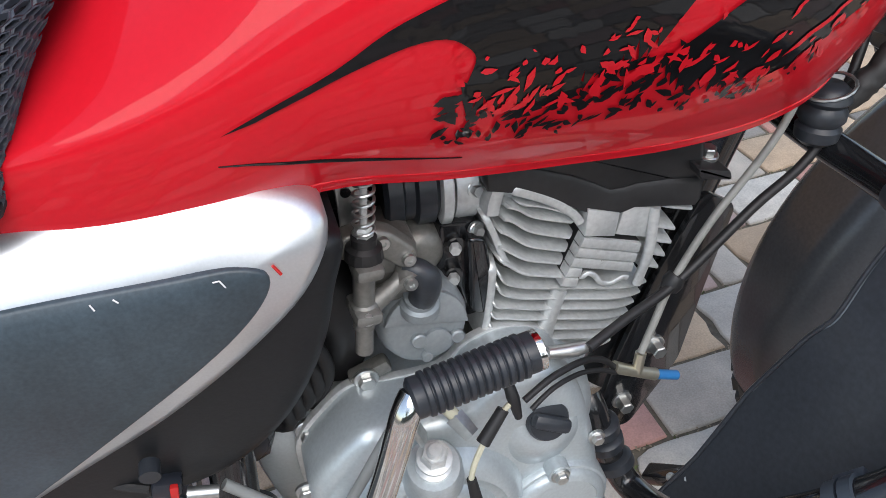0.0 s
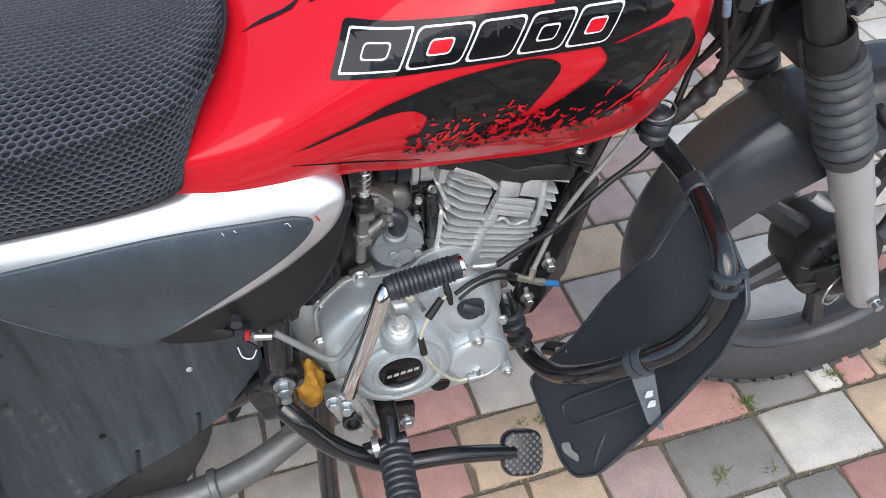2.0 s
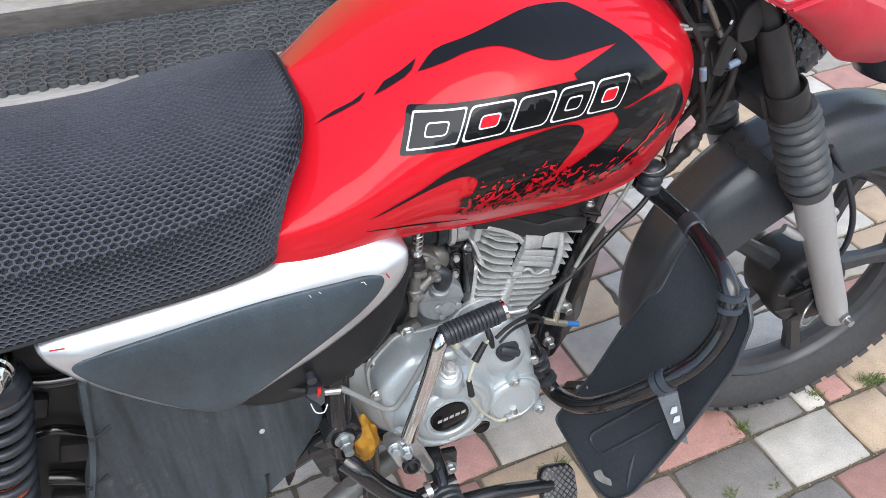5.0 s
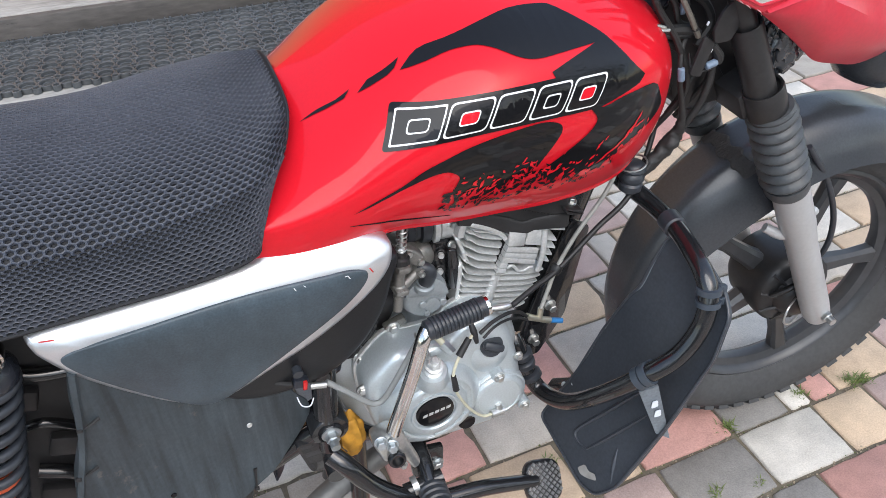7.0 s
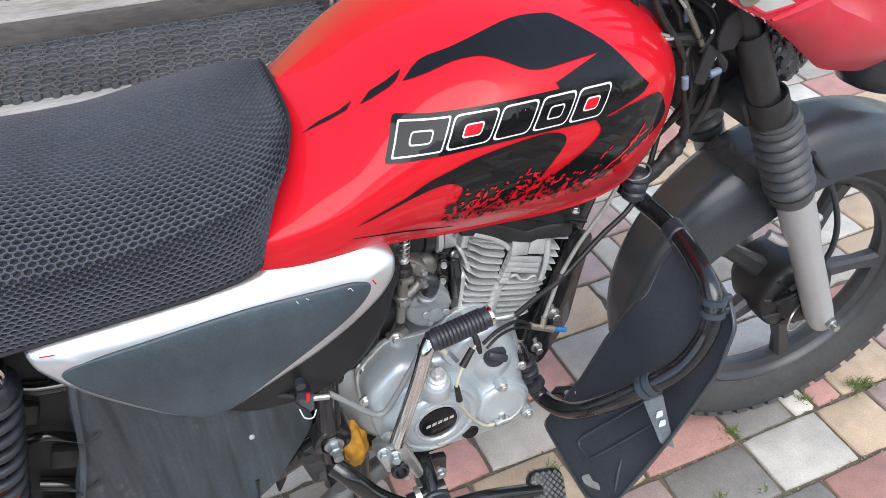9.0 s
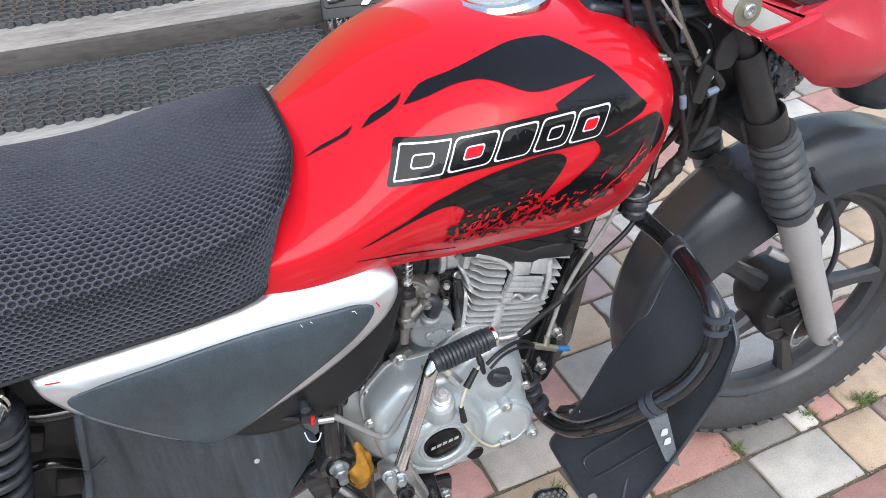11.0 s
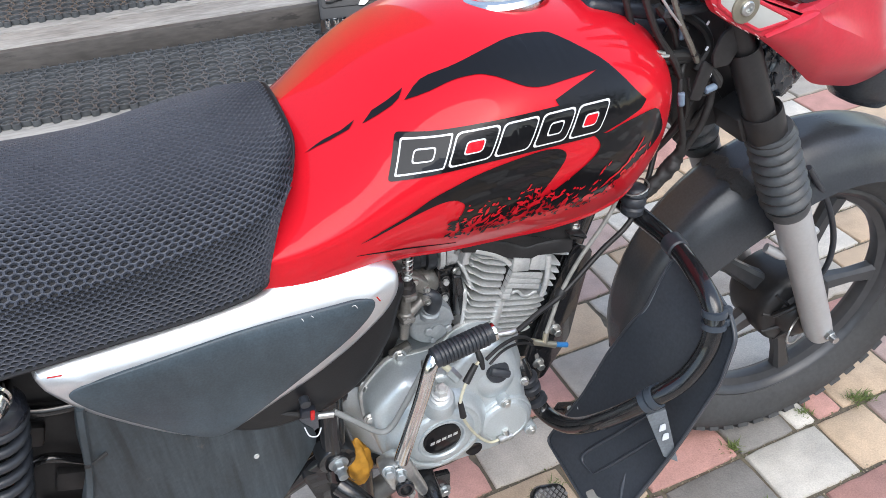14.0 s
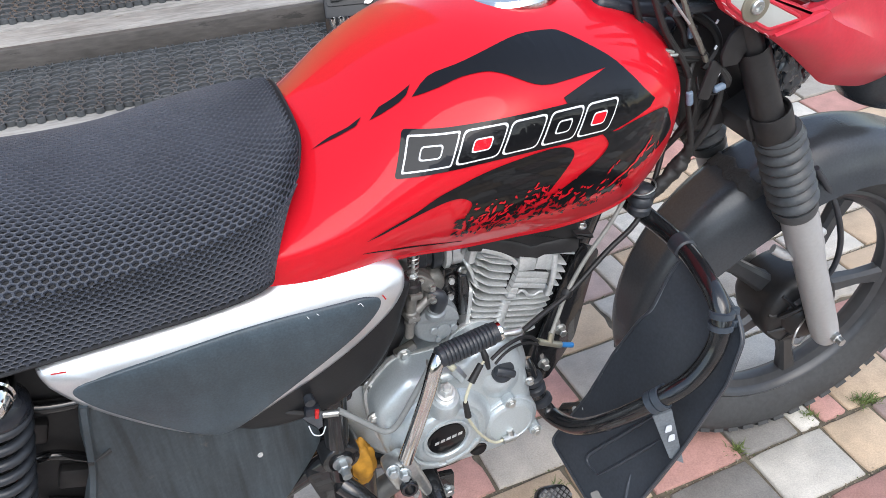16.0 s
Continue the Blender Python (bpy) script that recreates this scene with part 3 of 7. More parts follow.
for s in (-1, 1):
    y = 0.1 * s
    leg = new("fork_leg")
    leg.parent = bike
    if s < 0:
        tagged(leg, "fork leg with grey slider and black rubber gaiter")
    up = -RAKE
    o = leg_at(0.300, y)
    m = axis_matrix(o, up)
    bm = bmesh.new()
    lathe(bm, [(0.012, 0.000), (0.019, 0.004), (0.0225, 0.017), (0.0235, 0.042), (0.0235, 0.20), (0.0245, 0.23), (0.0265, 0.25), (0.0265, 0.335)], m, 32)
    slider = part("slider", bm, FORKPAINT, leg, "grey painted fork slider")
    bm = bmesh.new()
    gl = [(0.0290, 0.334), (0.0310, 0.339), (0.0310, 0.352)]
    n = 7
    for i in range(n):
        b = 0.352 + i * 0.0196
        w = 0.0350 - 0.0003 * i
        gl += [(0.0262, b), (0.0300, b + 0.004), (w - 0.0006, b + 0.0085), (w, b + 0.0105), (w - 0.0006, b + 0.0125), (0.0300, b + 0.0168)]
    gl += [(0.031, 0.490), (0.029, 0.495)]
    lathe(bm, gl, Matrix.Translation((-0.004, 0, 0)) @ m, 36)
    part("gaiter", bm, GAITER, leg, "black ribbed rubber fork gaiter", 32)
    bm = bmesh.new()
    lathe(bm, [(0.024, 0.480), (0.0262, 0.484), (0.0262, 0.528), (0.0250, 0.531), (0.0225, 0.530), (0.0220, 0.522), (0.018, 0.520)], Matrix.Translation((-0.009, 0, 0)) @ m, 32)
    clamp = part("yoke_clamp", bm, SHROUD, leg, "black fork clamp")
    bm = bmesh.new()
    lathe(bm, [(0.0198, 0.515), (0.0198, 0.628), (0.0185, 0.632), (0.016, 0.630), (0.014, 0.62), (0.014, 0.72)], Matrix.Translation((-0.013, 0, 0)) @ m, 32)
    part("fork_cover", bm, SHROUD, leg, "black fork shroud")
    # boss and nub of the slider
    if s < 0:
        b = leg_at(0.513, y) + Vector((-0.028, 0.006, -0.002))
        tube_part("lug", [b + Vector((0.02, 0, 0)), b, b + Vector((-0.022, 0.012, 0.012))], [0.010, 0.0085, 0.0075], FORKPAINT, slider, segs=12)
        b = leg_at(0.545, y) + Vector((0.026, 0, 0.0))
        tube_part("lug", [b - Vector((0.02, 0, 0.0)), b + Vector((0.006, 0, 0.0)), b + Vector((0.012, 0, 0.002))], [0.012, 0.008, 0.004], FORKPAINT, slider, segs=12)
# brake cable behind the slider, wire loop at the hub
tube_part("brake_cable", [(0.700, -0.055, 0.360), (0.745, -0.060, 0.400), (0.742, -0.066, 0.470), (0.700, -0.070, 0.560), (0.640, -0.070, 0.640)], 0.0048, RUBBER, bike, segs=10)
tube_part("wire_loop", [(0.690, -0.085, 0.345), (0.668, -0.095, 0.335), (0.664, -0.098, 0.312), (0.682, -0.095, 0.300), (0.700, -0.090, 0.305)], 0.0018, STEEL, bike, segs=8)
# front axle
tube_part("axle", [(0.724, -0.112, 0.325), (0.720, 0.112, 0.325)], 0.008, STEEL, bike, segs=12)
bolt(bike, (0.724, -0.116, 0.325), (0, -1, 0), 0.0115, 0.014, STEEL, "zinc plated axle nut", name="axle_nut")
tube_part("axle_end", [(0.724, -0.124, 0.325), (0.724, -0.140, 0.325)], 0.0065, STEEL, bike, segs=12)
# lower yoke and steering head
bm = bmesh.new()
ym = Matrix.Translation(leg_at(0.760, 0) + Vector((-0.012, 0, 0))) @ Matrix.Rotation(-math.atan2(-RAKE.x, -RAKE.z) * -1, 4, "Y")
brick_shape(bm, (0.060, 0.190, 0.044), ym, 0.008)
part("lower_yoke", bm, SHROUD, bike, "black lower fork yoke")
bm = bmesh.new()
brick_shape(bm, (0.07, 0.235, 0.022), ym @ Matrix.Translation((0, 0, 0.215)), 0.008)
part("upper_yoke", bm, FRAME, bike)
tube_part("steering_head", [leg_at(0.80, 0) + Vector((-0.035, 0, 0)), leg_at(0.96, 0) + Vector((-0.035, 0, 0))], 0.028, FRAME, bike, segs=20)

# front mudguard, swept round the wheel
fend = new("front_mudguard")
fend.parent = bike
tagged(fend, "black plastic front mudguard")
fend.matrix_basis = pose(0.724, 0, 0.352, 0, 0, -4)
bm = bmesh.new()
rings = []
N = 44
for i in range(N + 1):
    t = i / N
    a = radians(20 + t * 176)
    rad = smooth_value([(0.0, 0.315, 0.055, 0.045), (0.25, 0.306, 0.074, 0.064), (0.45, 0.308, 0.082, 0.078), (0.62, 0.314, 0.084, 0.086), (0.8, 0.318, 0.074, 0.062), (1.0, 0.317, 0.062, 0.030)], t)
    r0, w, drop = rad
    ring = []
    for k in range(19):
        v = -1 + 2 * k / 18
        av = abs(v)
        yy = w * (v if av < 0.7 else math.copysign(0.7 + (av - 0.7) * 1.0 if av < 0.85 else 0.85 + (av - 0.85) * 0.9, v))
        rr = r0 - drop * max(0.0, (av - 0.30) / 0.70) ** 2.2
        ring.append((math.cos(a) * rr, yy, math.sin(a) * rr))
    rings.append(ring)
loft(bm, rings, caps=False, wrap=False)
bmesh.ops.recalc_face_normals(bm, faces=bm.faces)
bmesh.ops.solidify(bm, geom=bm.faces[:], thickness=0.003)
part("mudguard_shell", bm, FENDER, fend, smooth=60)
# dried mud crust across the crown, behind the fork
bm = bmesh.new()
rows = []
for i in range(61):
    v = -0.70 + 1.40 * i / 60
    row = []
    for k in range(9):
        e = k / 8 - 0.5
        n1 = noise.noise(Vector((v * 9, e * 3, 1.7)))
        t = 0.580 + (0.030 + 0.012 * n1) * e + 0.006 * noise.noise(Vector((v * 4, 0, 9)))
        a = radians(20 + t * 176)
        lift = -0.001 if k in (0, 8) or i in (0, 60) else 0.0016 + 0.0030 * abs(noise.noise(Vector((v * 22, e * 9, 4)))) + 0.0016 * noise.noise(Vector((v * 60, e * 25, 2)))
        rr = 0.312 - 0.083 * max(0.0, (abs(v) - 0.30) / 0.70) ** 2.2 + lift
        row.append((math.cos(a) * rr, 0.084 * v * (1 + lift * 2), math.sin(a) * rr))
    rows.append(row)
loft(bm, rows, caps=False, wrap=False)
bmesh.ops.recalc_face_normals(bm, faces=bm.faces)
part("mud_crust", bm, surface("dark_mud", (0.030, 0.029, 0.028), 0.9, vary=0.4, grain=300, blotch=60, bump=0.001), fend, "rough dark mud crust", 30)

# ---- ground, steps and closing walls ----
bm = bmesh.new()
bmesh.ops.create_grid(bm, x_segments=2, y_segments=2, size=400)
bmesh.ops.translate(bm, verts=bm.verts, vec=(0, 0, 0.008))
ground = part("ground", bm, JOINT, None, smooth=0)
tagged(ground, "sandy soil bed under the paving blocks", "ground", kind="structure")


# ---- tank graphics ----
def tank_skin(x, z, lift):
    """A place on the tank's right side, lifted off along the normal."""
    e = 0.003
    y = tank_half(x, z)
    dx = (tank_half(x + e, z) - tank_half(x - e, z)) / (2 * e)
    dz = (tank_half(x, z + e) - tank_half(x, z - e)) / (2 * e)
    n = Vector((-dx, -1, -dz))
    n = Vector((-dx, -1.0, -dz)).normalized() if n.length else Vector((0, -1, 0))
    return Vector((x, -y, z)) + n * lift


def sheet(bm, outline, skin, step=0.012):
    """A filled outline of x and z, cut into a fine grid and laid on a skin."""
    vs = [bm.verts.new((x, 0, z)) for x, z in outline]
    edges = [bm.edges.new((vs[i - 1], vs[i])) for i in range(len(vs))]
    got = bmesh.ops.triangle_fill(bm, use_beauty=True, use_dissolve=False, edges=edges)
    faces = [g for g in got["geom"] if isinstance(g, bmesh.types.BMFace)]
    geom = list({v for f in faces for v in f.verts}) + list({e for f in faces for e in f.edges}) + faces
    for axis, k in (((1, 0, 0), 0), ((0, 0, 1), 1)):
        lo, hi = min(p[k] for p in outline), max(p[k] for p in outline)
        c = lo + step
        while c < hi - 0.002:
            co = (c, 0, 0) if k == 0 else (0, 0, c)
            res = bmesh.ops.bisect_plane(bm, geom=geom, plane_co=co, plane_no=axis)
            geom = res["geom"]
            c += step
    for v in {v for g in geom if isinstance(g, bmesh.types.BMFace) for v in g.verts}:
        v.co = skin(v.co.x, v.co.z)
    return bm


def decal(name, outline, material, lift, label=""):
    bm = bmesh.new()
    sheet(bm, outline, lambda x, z: tank_skin(x, z, lift))
    for f in bm.faces:
        f.normal_update()
        if f.normal.y > 0:
            f.normal_flip()
    return part(name, bm, material, tank, label, 60)


def soft2(pts, steps=3):
    return [(p.x, p.y) for p in curve_points([(a, b, 0) for a, b in pts], steps)]


upper = soft2([(0.030, 0.9085), (0.051, 0.922), (0.080, 0.930), (0.118, 0.939), (0.151, 0.943), (0.184, 0.941), (0.204, 0.936), (0.239, 0.916), (0.258, 0.898), (0.272, 0.882), (0.286, 0.868)]) \
    + soft2([(0.277, 0.862), (0.252, 0.857), (0.226, 0.852)]) + [(0.207, 0.858), (0.176, 0.886), (0.170, 0.899)] + soft2([(0.184, 0.902), (0.201, 0.905), (0.229, 0.909)]) \
    + soft2([(0.202, 0.910), (0.181, 0.9105), (0.161, 0.911), (0.144, 0.914), (0.124, 0.922), (0.113, 0.925), (0.101, 0.926), (0.079, 0.923), (0.055, 0.916)])
decal("graphic_band", upper, DECAL, 0.0010)
decal("graphic_stripe", [(-0.0125, 0.8885), (0.000, 0.8985), (0.016, 0.9065), (0.0335, 0.9158), (0.026, 0.909), (0.018, 0.904)], DECAL, 0.0010)
decal("graphic_tail", [(-0.070, 0.858), (-0.050, 0.870), (-0.032, 0.880), (-0.0175, 0.8895), (-0.025, 0.8825), (-0.045, 0.871)], DECAL, 0.0010)


def frayed(pts, n, amount, seed):
    """A torn edge: random teeth along a line of x and z."""
    q = random.Random(seed)
    line = curve_points([(a, b, 0) for a, b in pts], 20)
    out = []
    for k in range(n + 1):
        p = line[int(k / n * (len(line) - 1))]
        d = (amount if k % 2 else -amount * 0.7) * q.uniform(0.25, 1.0)
        out.append((p.x + q.uniform(-0.4, 0.4) * 0.004, p.y + d))
    return out


flame = soft2([(-0.046, 0.793), (-0.025, 0.802), (0.005, 0.815), (0.029, 0.829), (0.052, 0.838), (0.076, 0.846), (0.107, 0.852), (0.146, 0.855), (0.166, 0.852), (0.177, 0.845), (0.178, 0.836), (0.171, 0.824), (0.160, 0.808)]) \
    + frayed([(0.153, 0.800), (0.135, 0.789), (0.110, 0.782), (0.085, 0.781), (0.064, 0.781)], 30, 0.011, 3) \
    + soft2([(0.059, 0.792), (0.063, 0.803), (0.065, 0.811), (0.061, 0.817), (0.052, 0.822), (0.036, 0.821), (0.011, 0.813), (-0.007, 0.806), (-0.031, 0.797)])
decal("graphic_flame", flame, DECAL, 0.0010)
wing = soft2([(0.210, 0.862), (0.228, 0.851), (0.256, 0.855), (0.301, 0.853), (0.317, 0.833), (0.325, 0.815), (0.313, 0.804), (0.287, 0.791), (0.261, 0.778), (0.246, 0.766)]) \
    + frayed([(0.240, 0.758), (0.222, 0.758), (0.200, 0.762), (0.178, 0.768), (0.163, 0.778)], 22, 0.009, 8) \
    + soft2([(0.160, 0.789), (0.170, 0.796), (0.189, 0.808), (0.208, 0.820), (0.219, 0.830), (0.222, 0.839), (0.215, 0.850), (0.203, 0.862)])
decal("graphic_wing", wing, DECAL, 0.0010)


def splinters(name, material, count, lift, seed, pick):
    """A spray of torn splinters: thin kites and slivers, each a piece of print of its own."""
    q = random.Random(seed)
    for _ in range(count):
        x, z, size = pick(q)
        a = radians(q.choice((15, 28, 40, 55, -35, -50, 75, 100)) + q.uniform(-14, 14))
        l, w = size * q.uniform(0.5, 1.6), size * q.uniform(0.28, 0.75)
        bend = q.uniform(-0.6, 0.6) * w
        pts = []
        for u, v in ((-1, 0), (-0.35, -q.uniform(0.5, 1)), (0.30, -q.uniform(0.6, 1.1)), (1, 0), (0.25, q.uniform(0.4, 1)), (-0.45, q.uniform(0.3, 1))):
            du, dv = u * l, v * w + bend * (1 - u * u)
            pts.append((x + du * math.cos(a) - dv * math.sin(a), z + du * math.sin(a) + dv * math.cos(a)))
        if all(-0.14 < p[0] < 0.335 and p[1] > 0.735 for p in pts):
            bm = bmesh.new()
            f = bm.faces.new([bm.verts.new(tank_skin(x1, z1, lift)) for x1, z1 in pts])
            f.normal_update()
            if f.normal.y > 0:
                f.normal_flip()
            part(name, bm, material, tank, smooth=0)


TORN = [(0.0, 0.789), (0.2, 0.784), (0.36, 0.790), (0.46, 0.792), (0.56, 0.776), (0.75, 0.764), (0.88, 0.778), (1.0, 0.800)]
LOWEST = [(0.0, 0.760), (0.2, 0.751), (0.4, 0.748), (0.6, 0.746), (0.75, 0.747), (0.88, 0.760), (1.0, 0.780)]


def below_edge(q):
    t = q.random() ** 1.15 * 0.86
    hi, lo = smooth_value(TORN, t)[0], smooth_value(LOWEST, t)[0]
    d = q.random() ** 1.2
    return 0.050 + 0.245 * t, hi + 0.006 - (hi + 0.004 - lo) * d, 0.0052 * (1.15 - 0.6 * d)


def above_edge(q):
    t = q.random()
    hi = smooth_value(TORN, t)[0]
    u = q.random() ** 1.5
    return 0.056 + 0.245 * t, hi - 0.007 + 0.034 * u, 0.0050 * q.uniform(0.6, 1.15) * (1.1 - 0.6 * u)


splinters("black_splinter", DECAL, 230, 0.0010, 3, below_edge)
splinters("red_splinter", RED, 130, 0.0016, 5, above_edge)
# a long red splash up the wing
for k, (x, z, l, w, turn) in enumerate(((0.247, 0.781, 0.016, 0.0022, 38), (0.262, 0.792, 0.013, 0.0018, 44), (0.272, 0.803, 0.012, 0.0026, 55), (0.281, 0.814, 0.013, 0.0018, 62), (0.287, 0.809, 0.008, 0.0015, 20), (0.232, 0.801, 0.007, 0.0016, 60), (0.240, 0.808, 0.004, 0.0010, 50))):
    c, s_ = math.cos(radians(turn)), math.sin(radians(turn))
    decal("red_splash", [(x + u * l * c - v * w * s_, z + u * l * s_ + v * w * c) for u, v in ((-1, 0), (-0.4, -1), (0.1, -0.4), (0.5, -1.1), (1, 0), (0.4, 0.7), (0, 1.2), (-0.5, 0.6))], RED, 0.0016)
# maker's mark as plain slanted blocks: black border, white line, black core, slot
A0, A1, B0, B1 = Vector((-0.002, 0.855)), Vector((0.014, 0.884)), Vector((0.217, 0.856)), Vector((0.236, 0.885))


def on_mark(s, t):
    q = (A0 * (1 - s) + B0 * s) * (1 - t) + (A1 * (1 - s) + B1 * s) * t
    return q.x, q.y + 0.0065 * math.sin(math.pi * max(0.0, min(1.0, s)))


def mark_block(name, s0, s1, t0, t1, material, lift, r, parent=None):
    ring = [on_mark(s0, t0), on_mark((s0 + s1) / 2, t0), on_mark(s1, t0), on_mark(s1, t1), on_mark((s0 + s1) / 2, t1), on_mark(s0, t1)]
    return decal(name, rounded2(ring, r, 4), material, lift)


for k, (a, b, open_slot) in enumerate(((0.0, 0.212, DECAL), (0.225, 0.425, RED), (0.437, 0.612, None), (0.628, 0.805, DECAL), (0.818, 1.0, RED))):
    mark_block("logo_border", a - 0.022, b + 0.022, -0.13, 1.13, DECAL, 0.0014, 0.004)
    mark_block("logo_line", a, b, 0.0, 1.0, WHITE_DECAL, 0.0018, 0.006 if k else 0.002)
    mark_block("logo_core", a + 0.0075, b - 0.0075, 0.055, 0.945, DECAL, 0.0022, 0.0055 if k else 0.0015)
    if open_slot:
        mid, half = (a + b) / 2, (b - a) * 0.22
        mark_block("logo_slot", mid - half, mid + half, 0.30, 0.70, WHITE_DECAL, 0.0026, 0.004)
        mark_block("logo_slot_core", mid - half + 0.006, mid + half - 0.006, 0.345, 0.655, open_slot, 0.0030, 0.003)


# ---- engine ----
engine = new("engine")
engine.parent = bike
tagged(engine, "silver air-cooled engine with finned cylinder")
cover2 = closed2([(-0.056, 0.506), (-0.034, 0.527), (-0.008, 0.543), (0.020, 0.540), (0.058, 0.540), (0.078, 0.556), (0.106, 0.562), (0.138, 0.546), (0.156, 0.495), (0.166, 0.430), (0.168, 0.392), (0.135, 0.362), (0.092, 0.358), (0.009, 0.364), (-0.038, 0.390), (-0.058, 0.440), (-0.062, 0.485)], 4)
cover2 = [(x * 0.82 if x < 0 else x, z) for x, z in cover2]
bm = bmesh.new()
slab(bm, cover2, 0.050, side(0, 0, -0.085), 0.014, levels=4)
clutch = part("clutch_cover", bm, CASE, engine, "silver painted clutch cover")
bm = bmesh.new()
slab(bm, [(x * 1.015 - 0.003, (z - 0.46) * 1.02 + 0.46) for x, z in cover2], 0.006, side(0, 0, -0.080), 0.001)
part("gasket_rim", bm, ALLOY, engine)
bm = bmesh.new()
slab(bm, closed2([(-0.066, 0.505), (0.005, 0.530), (0.09, 0.530), (0.165, 0.50), (0.175, 0.40), (0.13, 0.335), (0.0, 0.335), (-0.06, 0.38), (-0.085, 0.48)], 4), 0.195, side(0, 0, 0.12), 0.01)
part("crankcase", bm, CASE, engine, "cast alloy crankcase")
# clutch dome with ring and badge
bm = bmesh.new()
dm = axis_matrix((0.031, -0.136, 0.445), (0, -1, 0))
lathe(bm, [(0.0715, -0.004), (0.0690, 0.0005), (0.0665, 0.0055), (0.0620, 0.0105), (0.0570, 0.0135), (0.0545, 0.0140), (0.0530, 0.0125), (0.0470, 0.0125), (0.0455, 0.0150), (0.0420, 0.0175), (0.0370, 0.0182), (0.0335, 0.0178), (0.0315, 0.0165), (0.026, 0.0160)], dm, 64)
dome = part("dome", bm, CASE, clutch, smooth=50)
for a0, a1 in ((205, 262), (268, 335)):
    pts = [dm @ Vector((0.0500 * math.cos(radians(a)), 0.0500 * math.sin(radians(a)), 0.0135)) for a in range(a0, a1 + 1, 10)]
    tube_part("rib", pts, 0.0030, CASE, dome, segs=8, steps=2)
bm = bmesh.new()
lathe(bm, [(0.0335, 0.0175), (0.0330, 0.0200), (0.0312, 0.0208), (0.0295, 0.0200), (0.0285, 0.0175)], dm, 48, caps=False)
part("badge_ring", bm, CASE, dome, "bright worn ring", 50)
bm = bmesh.new()
lathe(bm, [(0.0262, 0.0160), (0.0258, 0.0182), (0.0248, 0.0188)], dm, 44)
badge = part("badge", bm, DECAL, dome, "round black maker's badge with a plain pale mark")
for k in range(5):
    bm = bmesh.new()
    x = -0.0175 + k * 0.0080
    slab(bm, [(x, -0.0035 + 0.0012 * k), (x + 0.0058, -0.0028 + 0.0012 * k), (x + 0.0066, 0.0015 + 0.0012 * k), (x + 0.001, 0.0008 + 0.0012 * k)], 0.0006, dm @ Matrix.Translation((0, 0, 0.0188)))
    part("badge_mark", bm, ALLOY, badge, smooth=0)
# oil filter cap with lugs
bm = bmesh.new()
fm = axis_matrix((0.1265, -0.131, 0.420), (0, -1, 0))
lathe(bm, [(0.0425, -0.004), (0.0420, 0.006), (0.0405, 0.0085), (0.0385, 0.0090), (0.0380, 0.0115), (0.0350, 0.0140), (0.0310, 0.0150), (0.0300, 0.0138), (0.018, 0.0142)], fm, 48)
filt = part("filter_cover", bm, CASE, engine, "round silver oil filter cover")
for x, z in ((0.125, 0.462), (0.164, 0.390)):
    tube_part("lug", [(x, -0.118, z), (x, -0.146, z)], 0.0090, CASE, filt, segs=16)
    bolt(filt, (x, -0.146, z), (0, -1, 0), 0.0060, 0.006)
# oil filler neck and cap
bm = bmesh.new()
nm = axis_matrix((0.117, -0.113, 0.505), (0.05, -0.9, 0.40))
lathe(bm, [(0.050, -0.012), (0.044, 0.004), (0.032, 0.016), (0.024, 0.022), (0.019, 0.023)], nm, 36)
neck = part("filler_neck", bm, CASE, engine)
bm = bmesh.new()
lathe(bm, [(0.0155, 0.020), (0.0160, 0.026), (0.0145, 0.029), (0.011, 0.0295)], nm, 28)
brick_shape(bm, (0.029, 0.011, 0.011), nm @ Matrix.Rotation(radians(-28), 4, "Z") @ Matrix.Translation((0, 0, 0.0320)), 0.004)
part("oil_cap", bm, RUBBER, neck, "black plastic oil filler cap")
# clutch arm post with stacked nuts
post = axis_matrix((0.032, -0.150, 0.518), (0.0, -0.35, 0.94))
bm = bmesh.new()
lathe(bm, [(0.022, -0.020), (0.0195, 0.0), (0.0175, 0.003), (0.0160, 0.003)], post, 28)
part("clutch_post", bm, CASE, engine, "clutch release post with nuts")
bm = bmesh.new()
lathe(bm, [(0.0122, 0.000), (0.0122, 0.006), (0.0088, 0.0075), (0.0088, 0.015), (0.0118, 0.0155), (0.0118, 0.0185), (0.0105, 0.019)], post, 24)
nut = part("post_nut", bm, ALLOY, engine, "dull zinc nut on a washer", 30)
bm = bmesh.new()
loft(bm, [[post @ Vector((x * r, y * r, z)) for x, y in HEX] for r, z in ((0.0092, 0.0185), (0.0092, 0.0270), (0.0078, 0.0285))])
lathe(bm, [(0.0055, 0.0280), (0.0053, 0.0320), (0.0040, 0.0335)], post, 18)
part("top_nut", bm, ALLOY, nut, "", 30)
bm = bmesh.new()
brick_shape(bm, (0.013, 0.005, 0.040), axis_matrix((0.022, -0.146, 0.562), (-0.35, 0.1, 1)), 0.002)
part("release_arm", bm, STEEL, engine)
tube_part("boss", [(0.083, -0.12, 0.386), (0.082, -0.138, 0.384)], [0.016, 0.014], CASE, engine, segs=18)
bm = bmesh.new()
lathe(bm, [(0.0125, 0.0), (0.011, 0.002), (0.009, 0.001)], axis_matrix((0.081, -0.1385, 0.3835), (0, -1, 0)), 20)
part("sight_glass", bm, DECAL, engine, "dark oil level window")
